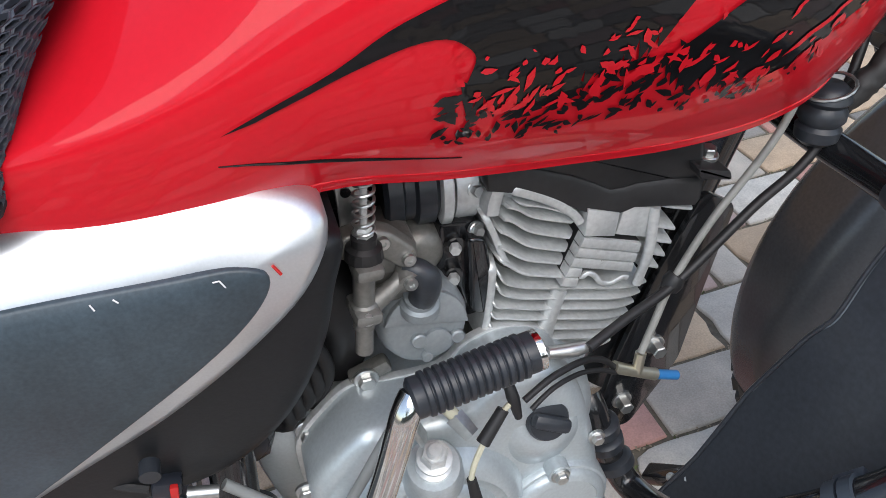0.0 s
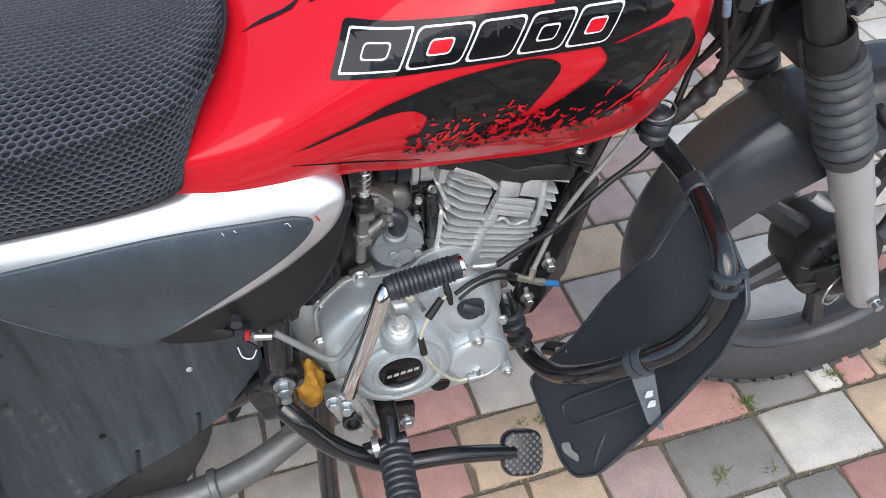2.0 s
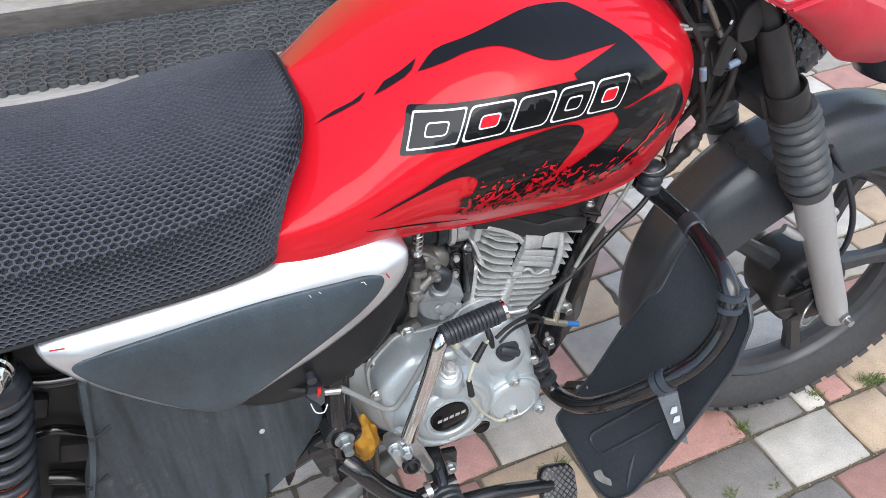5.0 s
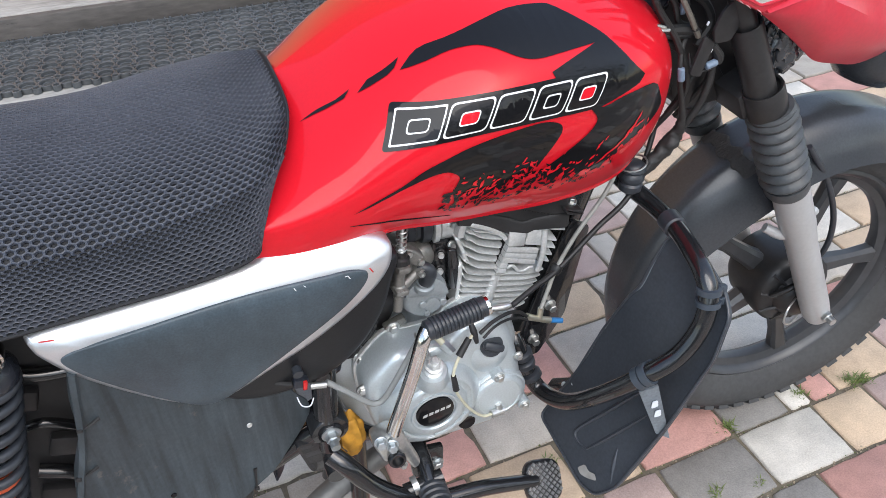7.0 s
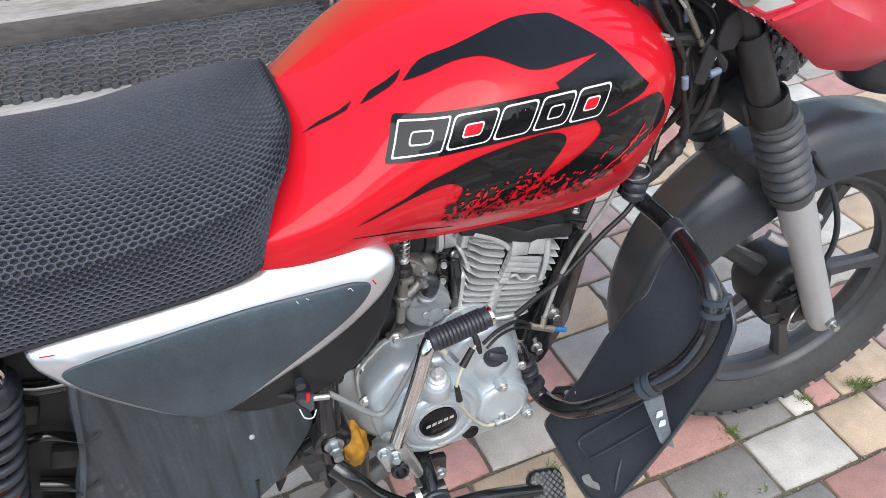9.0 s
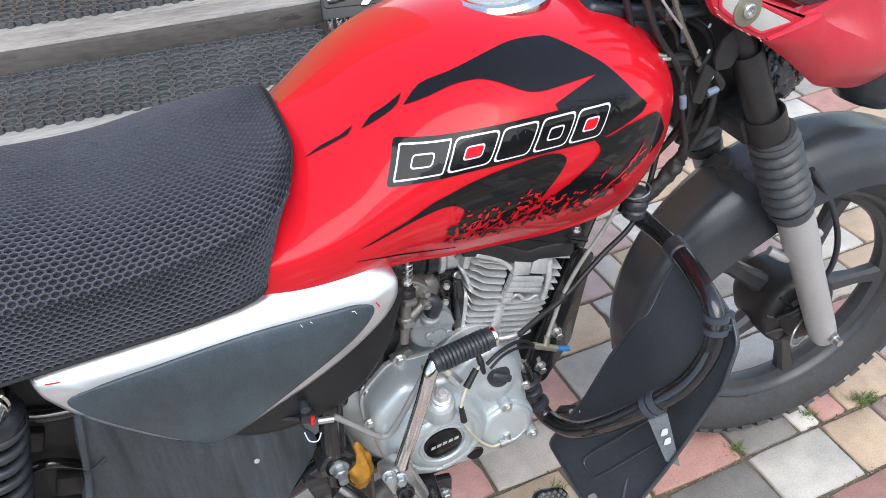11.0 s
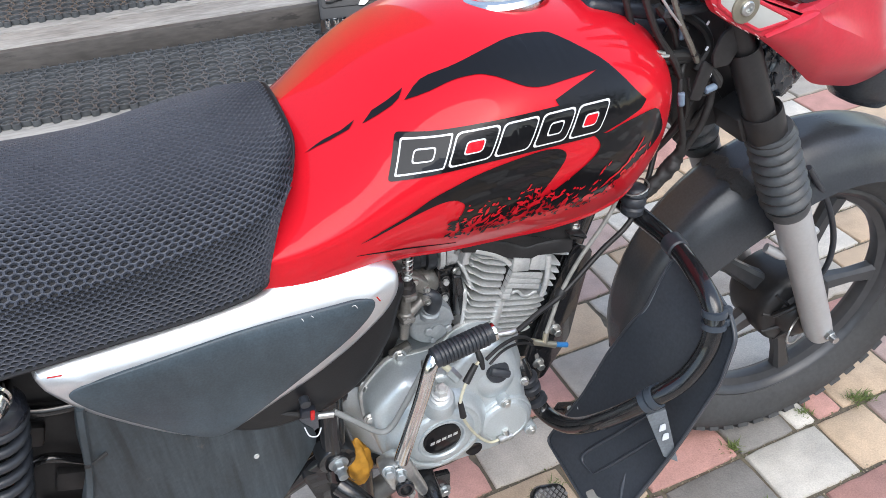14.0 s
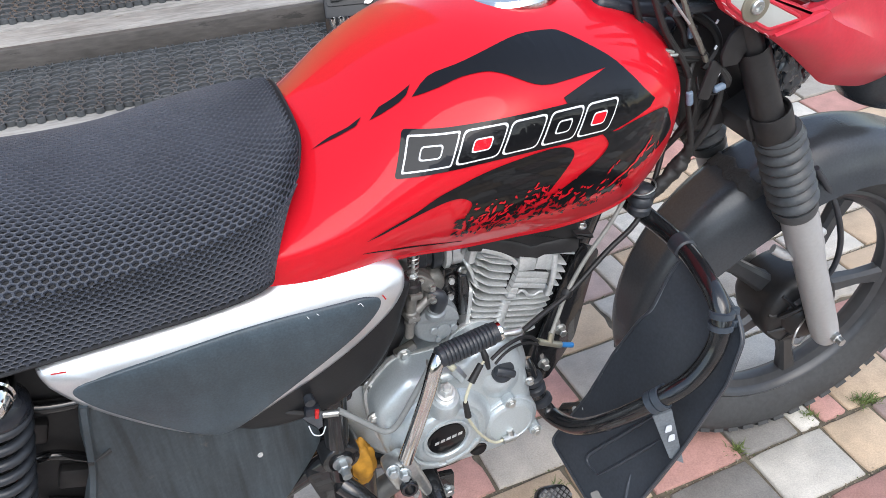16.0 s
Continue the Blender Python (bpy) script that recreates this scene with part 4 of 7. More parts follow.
for x, z in ((0.166, 0.392), (0.158, 0.478)):
    bolt(clutch, (x, -0.134, z), (0, -1, 0), 0.0055, 0.006)
# seam step at the rear of the case, two bolts beside it
bolt(engine, (-0.043, -0.080, 0.505), (0.1, -1, 0.1), 0.008, 0.010)
bolt(engine, (-0.052, -0.118, 0.488), (0, -1, 0), 0.007, 0.006)

# cylinder, leaning forward
LEAN_C = radians(14)
CO = Matrix.Translation((0.155, 0, 0.53)) @ Matrix.Rotation(LEAN_C, 4, "Y")
cyl = new("cylinder")
cyl.parent = engine


# casting dirt and the shade between the fins, both put into one dark colour
SHADED_DIRT = surface("dirty_casting", (0.10, 0.10, 0.085), 0.55, 0.35, vary=0.3, grain=260, blotch=30, bump=0.0002, wear=(0.08, 0.075, 0.06), wear_amount=0.05)


def fin(name, pts, thick, reach=0.0855, material=None, steps=5):
    """A cast fin across the cylinder, following a line in the cylinder's own plane, its edge rounded and proud of the wall."""
    line = [Vector((u, 0, v)) for u, v in pts]
    line = curve_points(line, steps)
    rings = []
    for k, p in enumerate(line):
        way = (line[min(k + 1, len(line) - 1)] - line[max(k - 1, 0)]).normalized()
        side_way = Vector((-way.z, 0, way.x))
        fade = 1 - 0.10 * max(0.0, abs(2 * k / (len(line) - 1) - 1) - 0.8) / 0.2
        ring = []
        for y, w in ((-reach * fade, 0.22), (-reach * fade + 0.0009, 0.46), (-0.066, 0.60), (0.066, 0.60), (reach - 0.0009, 0.46), (reach, 0.22)):
            ring.append((y, w))
        loop = [p + side_way * thick * w + Vector((0, y, 0)) for y, w in ring] + [p - side_way * thick * w + Vector((0, y, 0)) for y, w in ring[::-1]]
        rings.append([CO @ q for q in loop])
    bm = bmesh.new()
    loft(bm, rings)
    bmesh.ops.recalc_face_normals(bm, faces=bm.faces)
    return part(name, bm, material or ALLOY, cyl, smooth=45)


def wall2(name, outline, y, depth, material, bevel=0.0015, parent=None):
    """A cast face of the cylinder: an outline in its own plane, raised towards the flank."""
    bm = bmesh.new()
    slab(bm, outline, depth, CO @ Matrix(((1, 0, 0, 0), (0, 0, -1, y + depth), (0, 1, 0, 0), (0, 0, 0, 1))), bevel)
    return part(name, bm, material, parent or cyl, smooth=40)


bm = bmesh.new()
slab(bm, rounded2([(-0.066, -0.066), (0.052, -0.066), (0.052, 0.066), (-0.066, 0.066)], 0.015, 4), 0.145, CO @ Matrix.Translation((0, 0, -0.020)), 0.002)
part("barrel", bm, SHADED_DIRT, cyl, "shaded cast wall between the fins")
# barrel fins, curling up at their rear ends
for k in range(7):
    v = 0.0510 - 0.0093 * k
    lift = 0.017 if k < 2 else 0.010
    fin("fin", [(-0.0715 + 0.0008 * k, v + lift), (-0.064, v + lift * 0.42), (-0.054, v + 0.0032), (-0.040, v + 0.0012), (0.0, v - 0.0008), (0.055 - 0.002 * k, v - 0.0040)], 0.0022)
# head fins, sweeping up to the rear corner
fin("head_fin", [(-0.082, 0.1330), (-0.062, 0.1280), (-0.043, 0.1215), (-0.028, 0.1130), (-0.0195, 0.1040)], 0.0062, 0.0880)
fin("head_fin", [(-0.0700, 0.1200), (-0.0520, 0.1185), (-0.0340, 0.1135), (-0.0215, 0.1065)], 0.0021)
fin("head_fin", [(-0.0790, 0.1190), (-0.0680, 0.1165), (-0.0580, 0.1115), (-0.0440, 0.1085), (-0.0190, 0.1050)], 0.0026)
fin("head_fin", [(-0.0780, 0.1090), (-0.0700, 0.1075), (-0.0558, 0.0998), (-0.0380, 0.0958), (-0.0195, 0.0930)], 0.0025)
fin("head_fin", [(-0.0780, 0.1000), (-0.0700, 0.0970), (-0.0540, 0.0882), (-0.0380, 0.0850), (-0.0200, 0.0825)], 0.0025)
fin("head_fin", [(-0.0760, 0.0880), (-0.0690, 0.0850), (-0.0535, 0.0770), (-0.0380, 0.0742), (-0.0210, 0.0722)], 0.0025)
fin("head_fin", [(-0.0740, 0.0790), (-0.0670, 0.0740), (-0.0510, 0.0650), (-0.0380, 0.0628), (-0.0200, 0.0605), (-0.0100, 0.0560)], 0.0028)
fin("head_corner", [(-0.0845, 0.1340), (-0.0855, 0.1220), (-0.0850, 0.1110)], 0.0090, 0.0860)
fin("head_corner", [(-0.0900, 0.1120), (-0.0800, 0.0970), (-0.0700, 0.0800), (-0.0620, 0.0680)], 0.0048, 0.0830)
fin("barrel_flange", [(-0.0750, 0.0730), (-0.0715, 0.0520), (-0.0690, 0.0280), (-0.0680, 0.0050)], 0.0060, 0.0835)
# plain panels above the grooved block, and the block in courses
head_wall = wall2("head_boss", [(-0.0205, 0.1185), (0.0045, 0.1150), (0.0065, 0.0965), (-0.0165, 0.0968)], -0.0885, 0.020, ALLOY)
wall2("head_panel", [(0.0085, 0.1200), (0.0320, 0.1190), (0.0340, 0.0930), (0.0085, 0.0960)], -0.0855, 0.016, ALLOY, parent=head_wall)
wall2("block_back", [(-0.0160, 0.0960), (0.0300, 0.0900), (0.0310, 0.0680), (-0.0070, 0.0660), (-0.0090, 0.0520), (-0.0215, 0.0580)], -0.0855, 0.018, SHROUD, 0.001, parent=head_wall)
for k in range(5):
    v0, v1 = 0.0958 - 0.0082 * k, 0.0958 - 0.0082 * (k + 1) + 0.0009
    u0, u1 = -0.0165 - 0.0013 * k, (0.0295 if k < 3 else -0.0085 - 0.0005 * k)
    drop = 0.127 * (u1 - u0)
    wall2("block_course", [(u0, v0), (u1, v0 - drop), (u1 + 0.0003, v1 - drop), (u0 - 0.0011, v1)], -0.0885, 0.010, ALLOY, 0.0006, parent=head_wall)
fin("wave_rib", [(-0.0100, 0.0560), (-0.0040, 0.0640), (0.0030, 0.0620), (0.0090, 0.0560), (0.0180, 0.0550), (0.0260, 0.0600), (0.0340, 0.0580)], 0.0042, 0.0875)
tube_part("head_rib", [CO @ Vector((0.0395, -0.0860, 0.0535)), CO @ Vector((0.0370, -0.0885, 0.0850)), CO @ Vector((0.0310, -0.0870, 0.1190))], [0.0034, 0.0040, 0.0034], ALLOY, cyl, segs=10)
for u1, v in ((0.0660, 0.1150), (0.0570, 0.0985), (0.0585, 0.0870), (0.0570, 0.0760), (0.0550, 0.0655)):
    fin("head_fin", [(0.0360, v + 0.0040), (0.0460, v + 0.0020), (u1, v)], 0.0030, 0.0845)
tube_part("stud_boss", [CO @ Vector((-0.0190, -0.0790, -0.016)), CO @ Vector((-0.0195, -0.0795, 0.020)), CO @ Vector((-0.0180, -0.0800, 0.049))], [0.0082, 0.0070, 0.0060], ALLOY, cyl, segs=14)
bm = bmesh.new()
slab(bm, closed2([(-0.080, -0.066), (0.0, -0.078), (0.085, -0.064), (0.092, 0.0), (0.085, 0.064), (0.0, 0.075), (-0.080, 0.064), (-0.088, 0.0)], 4), 0.040, CO @ Matrix.Translation((0, 0, 0.128)), 0.010, levels=3)
headcover = part("head_cover", bm, PLASTIC, cyl, "black cylinder head cover")
SKIRT = [(0.103, 0.690, 0.702), (0.107, 0.678, 0.700), (0.125, 0.672, 0.694), (0.143, 0.664, 0.686), (0.163, 0.652, 0.677), (0.178, 0.642, 0.668), (0.190, 0.638, 0.660), (0.200, 0.638, 0.659), (0.208, 0.640, 0.660), (0.231, 0.635, 0.658), (0.254, 0.630, 0.654), (0.260, 0.631, 0.650)]
bm = bmesh.new()
rings = []
for x, lo, hi in SKIRT:
    k = 0.004 if x in (0.103, 0.260) else 0.0
    x -= 0.010
    rings.append([(x, -0.030, lo), (x, -0.084 + k, lo), (x, -0.087 + k, lo + 0.002), (x, -0.087 + k, hi - 0.004), (x, -0.085 + k, hi - 0.001), (x, -0.078, hi), (x, -0.030, hi)])
loft(bm, rings)
bmesh.ops.recalc_face_normals(bm, faces=bm.faces)
part("cover_skirt", bm, SHROUD, headcover, "dull black cover skirt", 40)
bm = bmesh.new()
slab(bm, rounded2([(0.105, 0.715), (0.110, 0.680), (0.150, 0.668), (0.190, 0.645), (0.252, 0.640), (0.248, 0.690), (0.240, 0.725)], 0.008), 0.036, side(0, 0, -0.048), 0.006, levels=3)
part("cover_body", bm, SHROUD, headcover, "", 50)
bm = bmesh.new()
slab(bm, rounded2([(0.236, 0.668), (0.262, 0.660), (0.264, 0.652), (0.240, 0.658)], 0.003), 0.030, side(0, 0, -0.066), 0.002)
part("cover_lug", bm, SHROUD, headcover)
bolt(headcover, (0.2535, -0.078, 0.664), (0.1, -0.1, 1), 0.0065, 0.007)
# black tensioner plate with three bolts, behind the barrel
bm = bmesh.new()
slab(bm, rounded2([(0.068, 0.652), (0.094, 0.648), (0.099, 0.612), (0.095, 0.566), (0.074, 0.566), (0.065, 0.600)], 0.006), 0.024, side(0, 0, -0.046), 0.003)
plate = part("tensioner", bm, FRAME, engine, "black painted chain tensioner plate")
bm = bmesh.new()
slab(bm, rounded2([(0.084, 0.644), (0.096, 0.640), (0.100, 0.608), (0.094, 0.574), (0.083, 0.580)], 0.005), 0.016, side(0, 0, -0.066), 0.003, levels=3)
part("tensioner_block", bm, FRAME, plate)
for x, y, z in ((0.077, -0.072, 0.634), (0.074, -0.074, 0.611), (0.075, -0.074, 0.585)):
    tube_part("bolt_boss", [(x, -0.064, z), (x, y - 0.002, z)], 0.0068, FRAME, plate, segs=14)
    bolt(plate, (x, y - 0.002, z), (-0.25, -1, 0.1), 0.0050, 0.007, ALLOY, washer=False)

# intake rubber and carburettor
intake = axis_matrix((0.036, -0.046, 0.673), (1, -0.05, -0.06))
bm = bmesh.new()
lathe(bm, [(0.024, 0.0), (0.0275, 0.003), (0.0275, 0.012), (0.0235, 0.014), (0.0235, 0.020), (0.0275, 0.022), (0.0275, 0.033), (0.023, 0.036), (0.022, 0.05)], intake, 28)
part("intake_rubber", bm, RUBBER, engine, "black intake rubber with clamp")
bm = bmesh.new()
lathe(bm, [(0.0285, 0.036), (0.0300, 0.037), (0.0300, 0.043), (0.0285, 0.044)], intake, 32)
part("hose_clamp", bm, ALLOY, engine, "dull metal clamp band", 40)
bm = bmesh.new()
lathe(bm, [(0.026, 0.046), (0.027, 0.049), (0.027, 0.060), (0.020, 0.064), (0.024, 0.082)], intake, 24)
flange = part("intake_flange", bm, ALLOY, engine)
for dz in (0.014, -0.018):
    bolt(flange, (0.092, -0.072, 0.660 + dz), (0.3, -1, 0.1), 0.005, 0.006)
carb = new("carburettor")
carb.parent = engine
tagged(carb, "oily cast zinc carburettor")
bm = bmesh.new()
brick_shape(bm, (0.040, 0.050, 0.046), pose(0.028, -0.072, 0.640), 0.007)
brick_shape(bm, (0.030, 0.010, 0.012), pose(0.027, -0.100, 0.655, 0, 12, 0), 0.003)
brick_shape(bm, (0.030, 0.010, 0.008), pose(0.027, -0.100, 0.634, 0, -6, 0), 0.003)
body = part("carb_body", bm, CARB, carb)
# rounded mixing chamber beside the body
bm = bmesh.new()
lathe(bm, [(0.024, 0.0), (0.0265, 0.010), (0.0265, 0.026), (0.024, 0.034), (0.018, 0.039), (0.010, 0.041)], axis_matrix((0.051, -0.036, 0.628), (0.10, -1, 0.15)) @ Matrix.Diagonal((0.72, 0.72, 1, 1)), 32)
part("mixing_chamber", bm, CARB, carb, "", 60)
# cast arms that carry the slide column
bm = bmesh.new()
slab(bm, rounded2([(-0.002, 0.672), (0.000, 0.688), (0.018, 0.690), (0.030, 0.684), (0.044, 0.668), (0.043, 0.657), (0.034, 0.656), (0.020, 0.670)], 0.004, 4), 0.012, side(0, 0, -0.101), 0.003, levels=3)
part("upper_arm", bm, CARB, carb, "", 50)
tube_part("lower_arm", [(0.000, -0.117, 0.637), (0.012, -0.117, 0.640), (0.028, -0.112, 0.646), (0.038, -0.108, 0.651)], [0.0065, 0.0070, 0.0050, 0.0062], CARB, carb, segs=12)
tube_part("arm_clevis", [(0.037, -0.116, 0.648), (0.037, -0.099, 0.652)], 0.0072, CARB, carb, segs=14)
bm = bmesh.new()
fl = axis_matrix((0.046, -0.055, 0.588), (0.02, -1, 0.12))
lathe(bm, [(0.028, 0.0), (0.031, 0.010), (0.031, 0.034), (0.028, 0.042), (0.024, 0.0445), (0.0, 0.045)][:-1], fl, 36)
BOWL = surface("bowl_grey", (0.29, 0.32, 0.335), 0.38, 0.3, vary=0.15, grain=300, blotch=20)
bowl = part("float_bowl", bm, BOWL, carb, "round grey float bowl")
for x, z, r in ((-0.006, -0.008, 0.0055), (0.006, -0.012, 0.010), (0.020, -0.012, 0.005), (-0.002, -0.022, 0.004)):
    bm = bmesh.new()
    lathe(bm, [(r, 0.040), (r, 0.0475), (r * 0.8, 0.0485)], fl @ Matrix.Translation((x, z, 0)), 16)
    part("boss", bm, BOWL, bowl)
# step across the bowl's face
bm = bmesh.new()
slab(bm, [(0.0285 * math.cos(radians(a)), 0.0285 * math.sin(radians(a))) for a in range(8, 190, 14)], 0.004, fl @ Matrix.Rotation(radians(-14), 4, "Z") @ Matrix.Translation((0, 0, 0.0425)), 0.0015)
part("face_step", bm, BOWL, bowl)
# slide column: tube, two clamp collars, black gland and return spring
cb, ct = Vector((0.003, -0.120, 0.607)), Vector((0.013, -0.119, 0.690))
cm = axis_matrix(cb, ct - cb)
bm = bmesh.new()
lathe(bm, [(0.0050, -0.001), (0.0066, 0.0), (0.0066, 0.019), (0.0080, 0.020), (0.0080, 0.024), (0.0062, 0.025), (0.0062, 0.029), (0.0095, 0.030), (0.0100, 0.037), (0.0078, 0.039), (0.0078, 0.061), (0.0095, 0.063), (0.0105, 0.075), (0.0085, 0.078)], cm @ Matrix.Diagonal((0.84, 0.84, 1, 1)), 24)
column = part("slide_column", bm, CARB, carb)
for h, w in ((0.033, 0.026), (0.067, 0.030)):
    bm = bmesh.new()
    brick_shape(bm, (w, 0.017, 0.009), cm @ Matrix.Translation((0, 0, h)), 0.0035)
    part("collar", bm, CARB, column)
bm = bmesh.new()
lathe(bm, [(0.0115, 0.071), (0.0105, 0.078), (0.0075, 0.080), (0.0075, 0.085), (0.005, 0.086)], cm, 16)
part("gland_nut", bm, SHROUD, column, "black gland nut", 20)
spring = []
for k in range(113):
    a = k / 16 * 2 * math.pi
    spring.append(cm @ Vector((0.0058 * math.cos(a), 0.0058 * math.sin(a), 0.086 + 0.044 * k / 112)))
tube_part("spring", spring, 0.0010, STEEL, column, "bright return spring", segs=7, steps=1)
bm = bmesh.new()
loft(bm, [[cm @ Vector((x * r, y * r, z)) for x, y in HEX] for r, z in ((0.0055, 0.084), (0.0055, 0.090), (0.0044, 0.092))])
lathe(bm, [(0.0022, 0.090), (0.0022, 0.132)], cm, 12)
part("spring_seat", bm, ALLOY, column, "small alloy hexagon", 20)
tube_part("stop_pin", [cm @ Vector((0.005, -0.002, 0.088)), cm @ Vector((0.014, -0.002, 0.089))], 0.0022, STEEL, column, segs=10)
tube_part("fuel_elbow", [(0.036, -0.106, 0.654), (0.043, -0.110, 0.651), (0.048, -0.111, 0.643), (0.047, -0.107, 0.630), (0.045, -0.101, 0.620)], [0.0062, 0.0080, 0.0093, 0.0092, 0.0086], RUBBER, carb, segs=16)
bm = bmesh.new()
lathe(bm, [(0.0130, -0.004), (0.0130, 0.004), (0.0108, 0.006), (0.0108, 0.010)], axis_matrix((0.0445, -0.099, 0.614), (0.05, -0.25, 1)), 22)
part("elbow_collar", bm, BOWL, carb)
for x, y, z in ((0.024, -0.1135, 0.680), (0.038, -0.1135, 0.664), (0.037, -0.1165, 0.648), (0.007, -0.129, 0.640)):
    bm = bmesh.new()
    lathe(bm, [(0.0042, 0.0), (0.0042, 0.0020), (0.0036, 0.0030), (0.0018, 0.0030), (0.0012, 0.0016)], axis_matrix((x, y, z), (0.05, -1, 0.1)), 18)
    part("screw", bm, STEEL, carb, "", 40)
bm = bmesh.new()
slab(bm, rounded2([(0.004, 0.665), (0.018, 0.660), (0.018, 0.735), (0.004, 0.735)], 0.003), 0.003, side(0, 0, -0.088), 0.0008)
part("cable_bracket", bm, STEEL, carb)
# small black disc drawn as the dark round hole in the bracket
tube_part("bracket_pin", [(0.010, -0.091, 0.704), (0.010, -0.0925, 0.704)], 0.0032, FRAME, carb, segs=12)
bm = bmesh.new()
brick_shape(bm, (0.03, 0.012, 0.012), pose(0.008, -0.080, 0.548, 0, -18, 0), 0.003)
lug = part("case_lug", bm, CARB, engine)
bolt(lug, (0.004, -0.086, 0.547), (0, -1, 0), 0.0075, 0.007)

# ---- kick starter ----
ZINC = surface("blue_zinc", (0.46, 0.50, 0.52), 0.38, 0.85, vary=0.25, grain=200, blotch=60, wear=(0.22, 0.2, 0.17), wear_amount=0.06)
kick = new("kick_starter")
kick.parent = bike
tagged(kick, "chromed kick starter with a ribbed rubber grip")
bm = bmesh.new()
slab(bm, rounded2([(-0.0410, 0.468), (-0.0255, 0.474), (-0.0030, 0.399), (-0.0050, 0.389), (-0.0130, 0.387), (-0.0220, 0.408)], 0.004, 4), 0.010, side(0, 0, -0.175), 0.003, levels=3)
part("kick_root", bm, STEEL, kick, "flat silver lever root")
tube_part("kick_arm", [(-0.034, -0.180, 0.466), (-0.021, -0.183, 0.510), (-0.001, -0.182, 0.566), (0.013, -0.178, 0.604), (0.021, -0.173, 0.616)], [0.0095, 0.0088, 0.0088, 0.0092, 0.0088], CHROME, kick, "rust-pitted chrome lever", segs=20, flat=0.8)
g0, g1 = Vector((0.020, -0.173, 0.613)), Vector((0.095, -0.166, 0.618))
gm = axis_matrix(g0, g1 - g0)
gl = (g1 - g0).length
bm = bmesh.new()
pr = [(0.010, -0.002), (0.0125, 0.0), (0.0125, 0.004)]
nrib = 13
for k in range(nrib):
    b = 0.006 + k * (gl - 0.012) / nrib
    w = (gl - 0.012) / nrib
    pr += [(0.0122, b), (0.0136, b + w * 0.2), (0.0138, b + w * 0.72), (0.0122, b + w * 0.90)]
pr += [(0.0125, gl - 0.004), (0.0125, gl), (0.009, gl + 0.001)]
lathe(bm, pr, gm, 28)
part("kick_grip", bm, RUBBER, kick, "black ribbed rubber kick grip", 35)
bm = bmesh.new()
lathe(bm, [(0.0115, gl - 0.001), (0.0125, gl + 0.001), (0.0125, gl + 0.004), (0.008, gl + 0.006)], gm, 24)
part("grip_washer", bm, CHROME, kick)
bm = bmesh.new()
brick_shape(bm, (0.032, 0.030, 0.048), pose(-0.040, -0.166, 0.436, 0, -16, 0), 0.007)
boss = part("kick_boss", bm, STEEL, kick, "steel clamp boss with two bolts")
for x, y, z in ((-0.051, -0.181, 0.456), (-0.038, -0.185, 0.448)):
    bolt(boss, (x, y, z), (-0.15, -1, 0.25), 0.0075, 0.010, ZINC)
bm = bmesh.new()
lathe(bm, [(0.0115, -0.006), (0.0115, 0.006), (0.0100, 0.008), (0.0075, 0.008), (0.0070, 0.001), (0.003, 0.001)], axis_matrix((-0.034, -0.183, 0.419), (-0.05, -1, 0.2)), 24)
part("spline_end", bm, FRAME, kick, "dark round splined shaft end")
bolt(boss, (-0.026, -0.182, 0.400), (-0.1, -1, 0.1), 0.0050, 0.006)


# ---- frame and body core ----
chassis = new("frame")
chassis.parent = bike
tagged(chassis, "black painted tubular steel frame")
tube_part("down_tube", [(0.385, 0, 0.80), (0.335, 0, 0.68), (0.270, 0, 0.50), (0.228, 0, 0.385)], 0.019, FRAME, chassis, segs=16)
tube_part("backbone", [(0.40, 0, 0.86), (0.20, 0, 0.80), (-0.05, 0, 0.74), (-0.30, 0, 0.72)], 0.022, FRAME, chassis, segs=12)
for s in (-1, 1):
    tube_part("seat_rail", [(-0.02, s * 0.09, 0.735), (-0.25, s * 0.105, 0.730), (-0.60, s * 0.115, 0.76)], 0.0125, FRAME, chassis, segs=12)
    tube_part("rear_down_tube", [(-0.06, s * 0.085, 0.72), (-0.085, s * 0.095, 0.60), (-0.100, s * 0.11, 0.48), (-0.104, s * 0.115, 0.40)], 0.016, FRAME, chassis, segs=14)
    tube_part("lower_rail", [(-0.104, s * 0.10, 0.405), (-0.02, s * 0.06, 0.33), (0.12, s * 0.05, 0.31), (0.215, s * 0.025, 0.365)], 0.014, FRAME, chassis, segs=12)
bm = bmesh.new()
brick_shape(bm, (0.30, 0.16, 0.17), pose(-0.185, 0, 0.665), 0.02)
part("airbox", bm, PLASTIC, chassis, "black airbox under the seat")
bm = bmesh.new()
brick_shape(bm, (0.11, 0.13, 0.11), pose(-0.055, 0.0, 0.665), 0.02)
part("air_boot", bm, RUBBER, chassis)
bm = bmesh.new()
brick_shape(bm, (0.36, 0.12, 0.05), pose(0.16, 0, 0.748, 0, 3, 0), 0.015)
part("tank_tunnel", bm, FRAME, chassis)
bm = bmesh.new()
brick_shape(bm, (0.17, 0.10, 0.10), pose(-0.15, -0.045, 0.545), 0.015)
part("battery_tray", bm, PLASTIC, chassis)
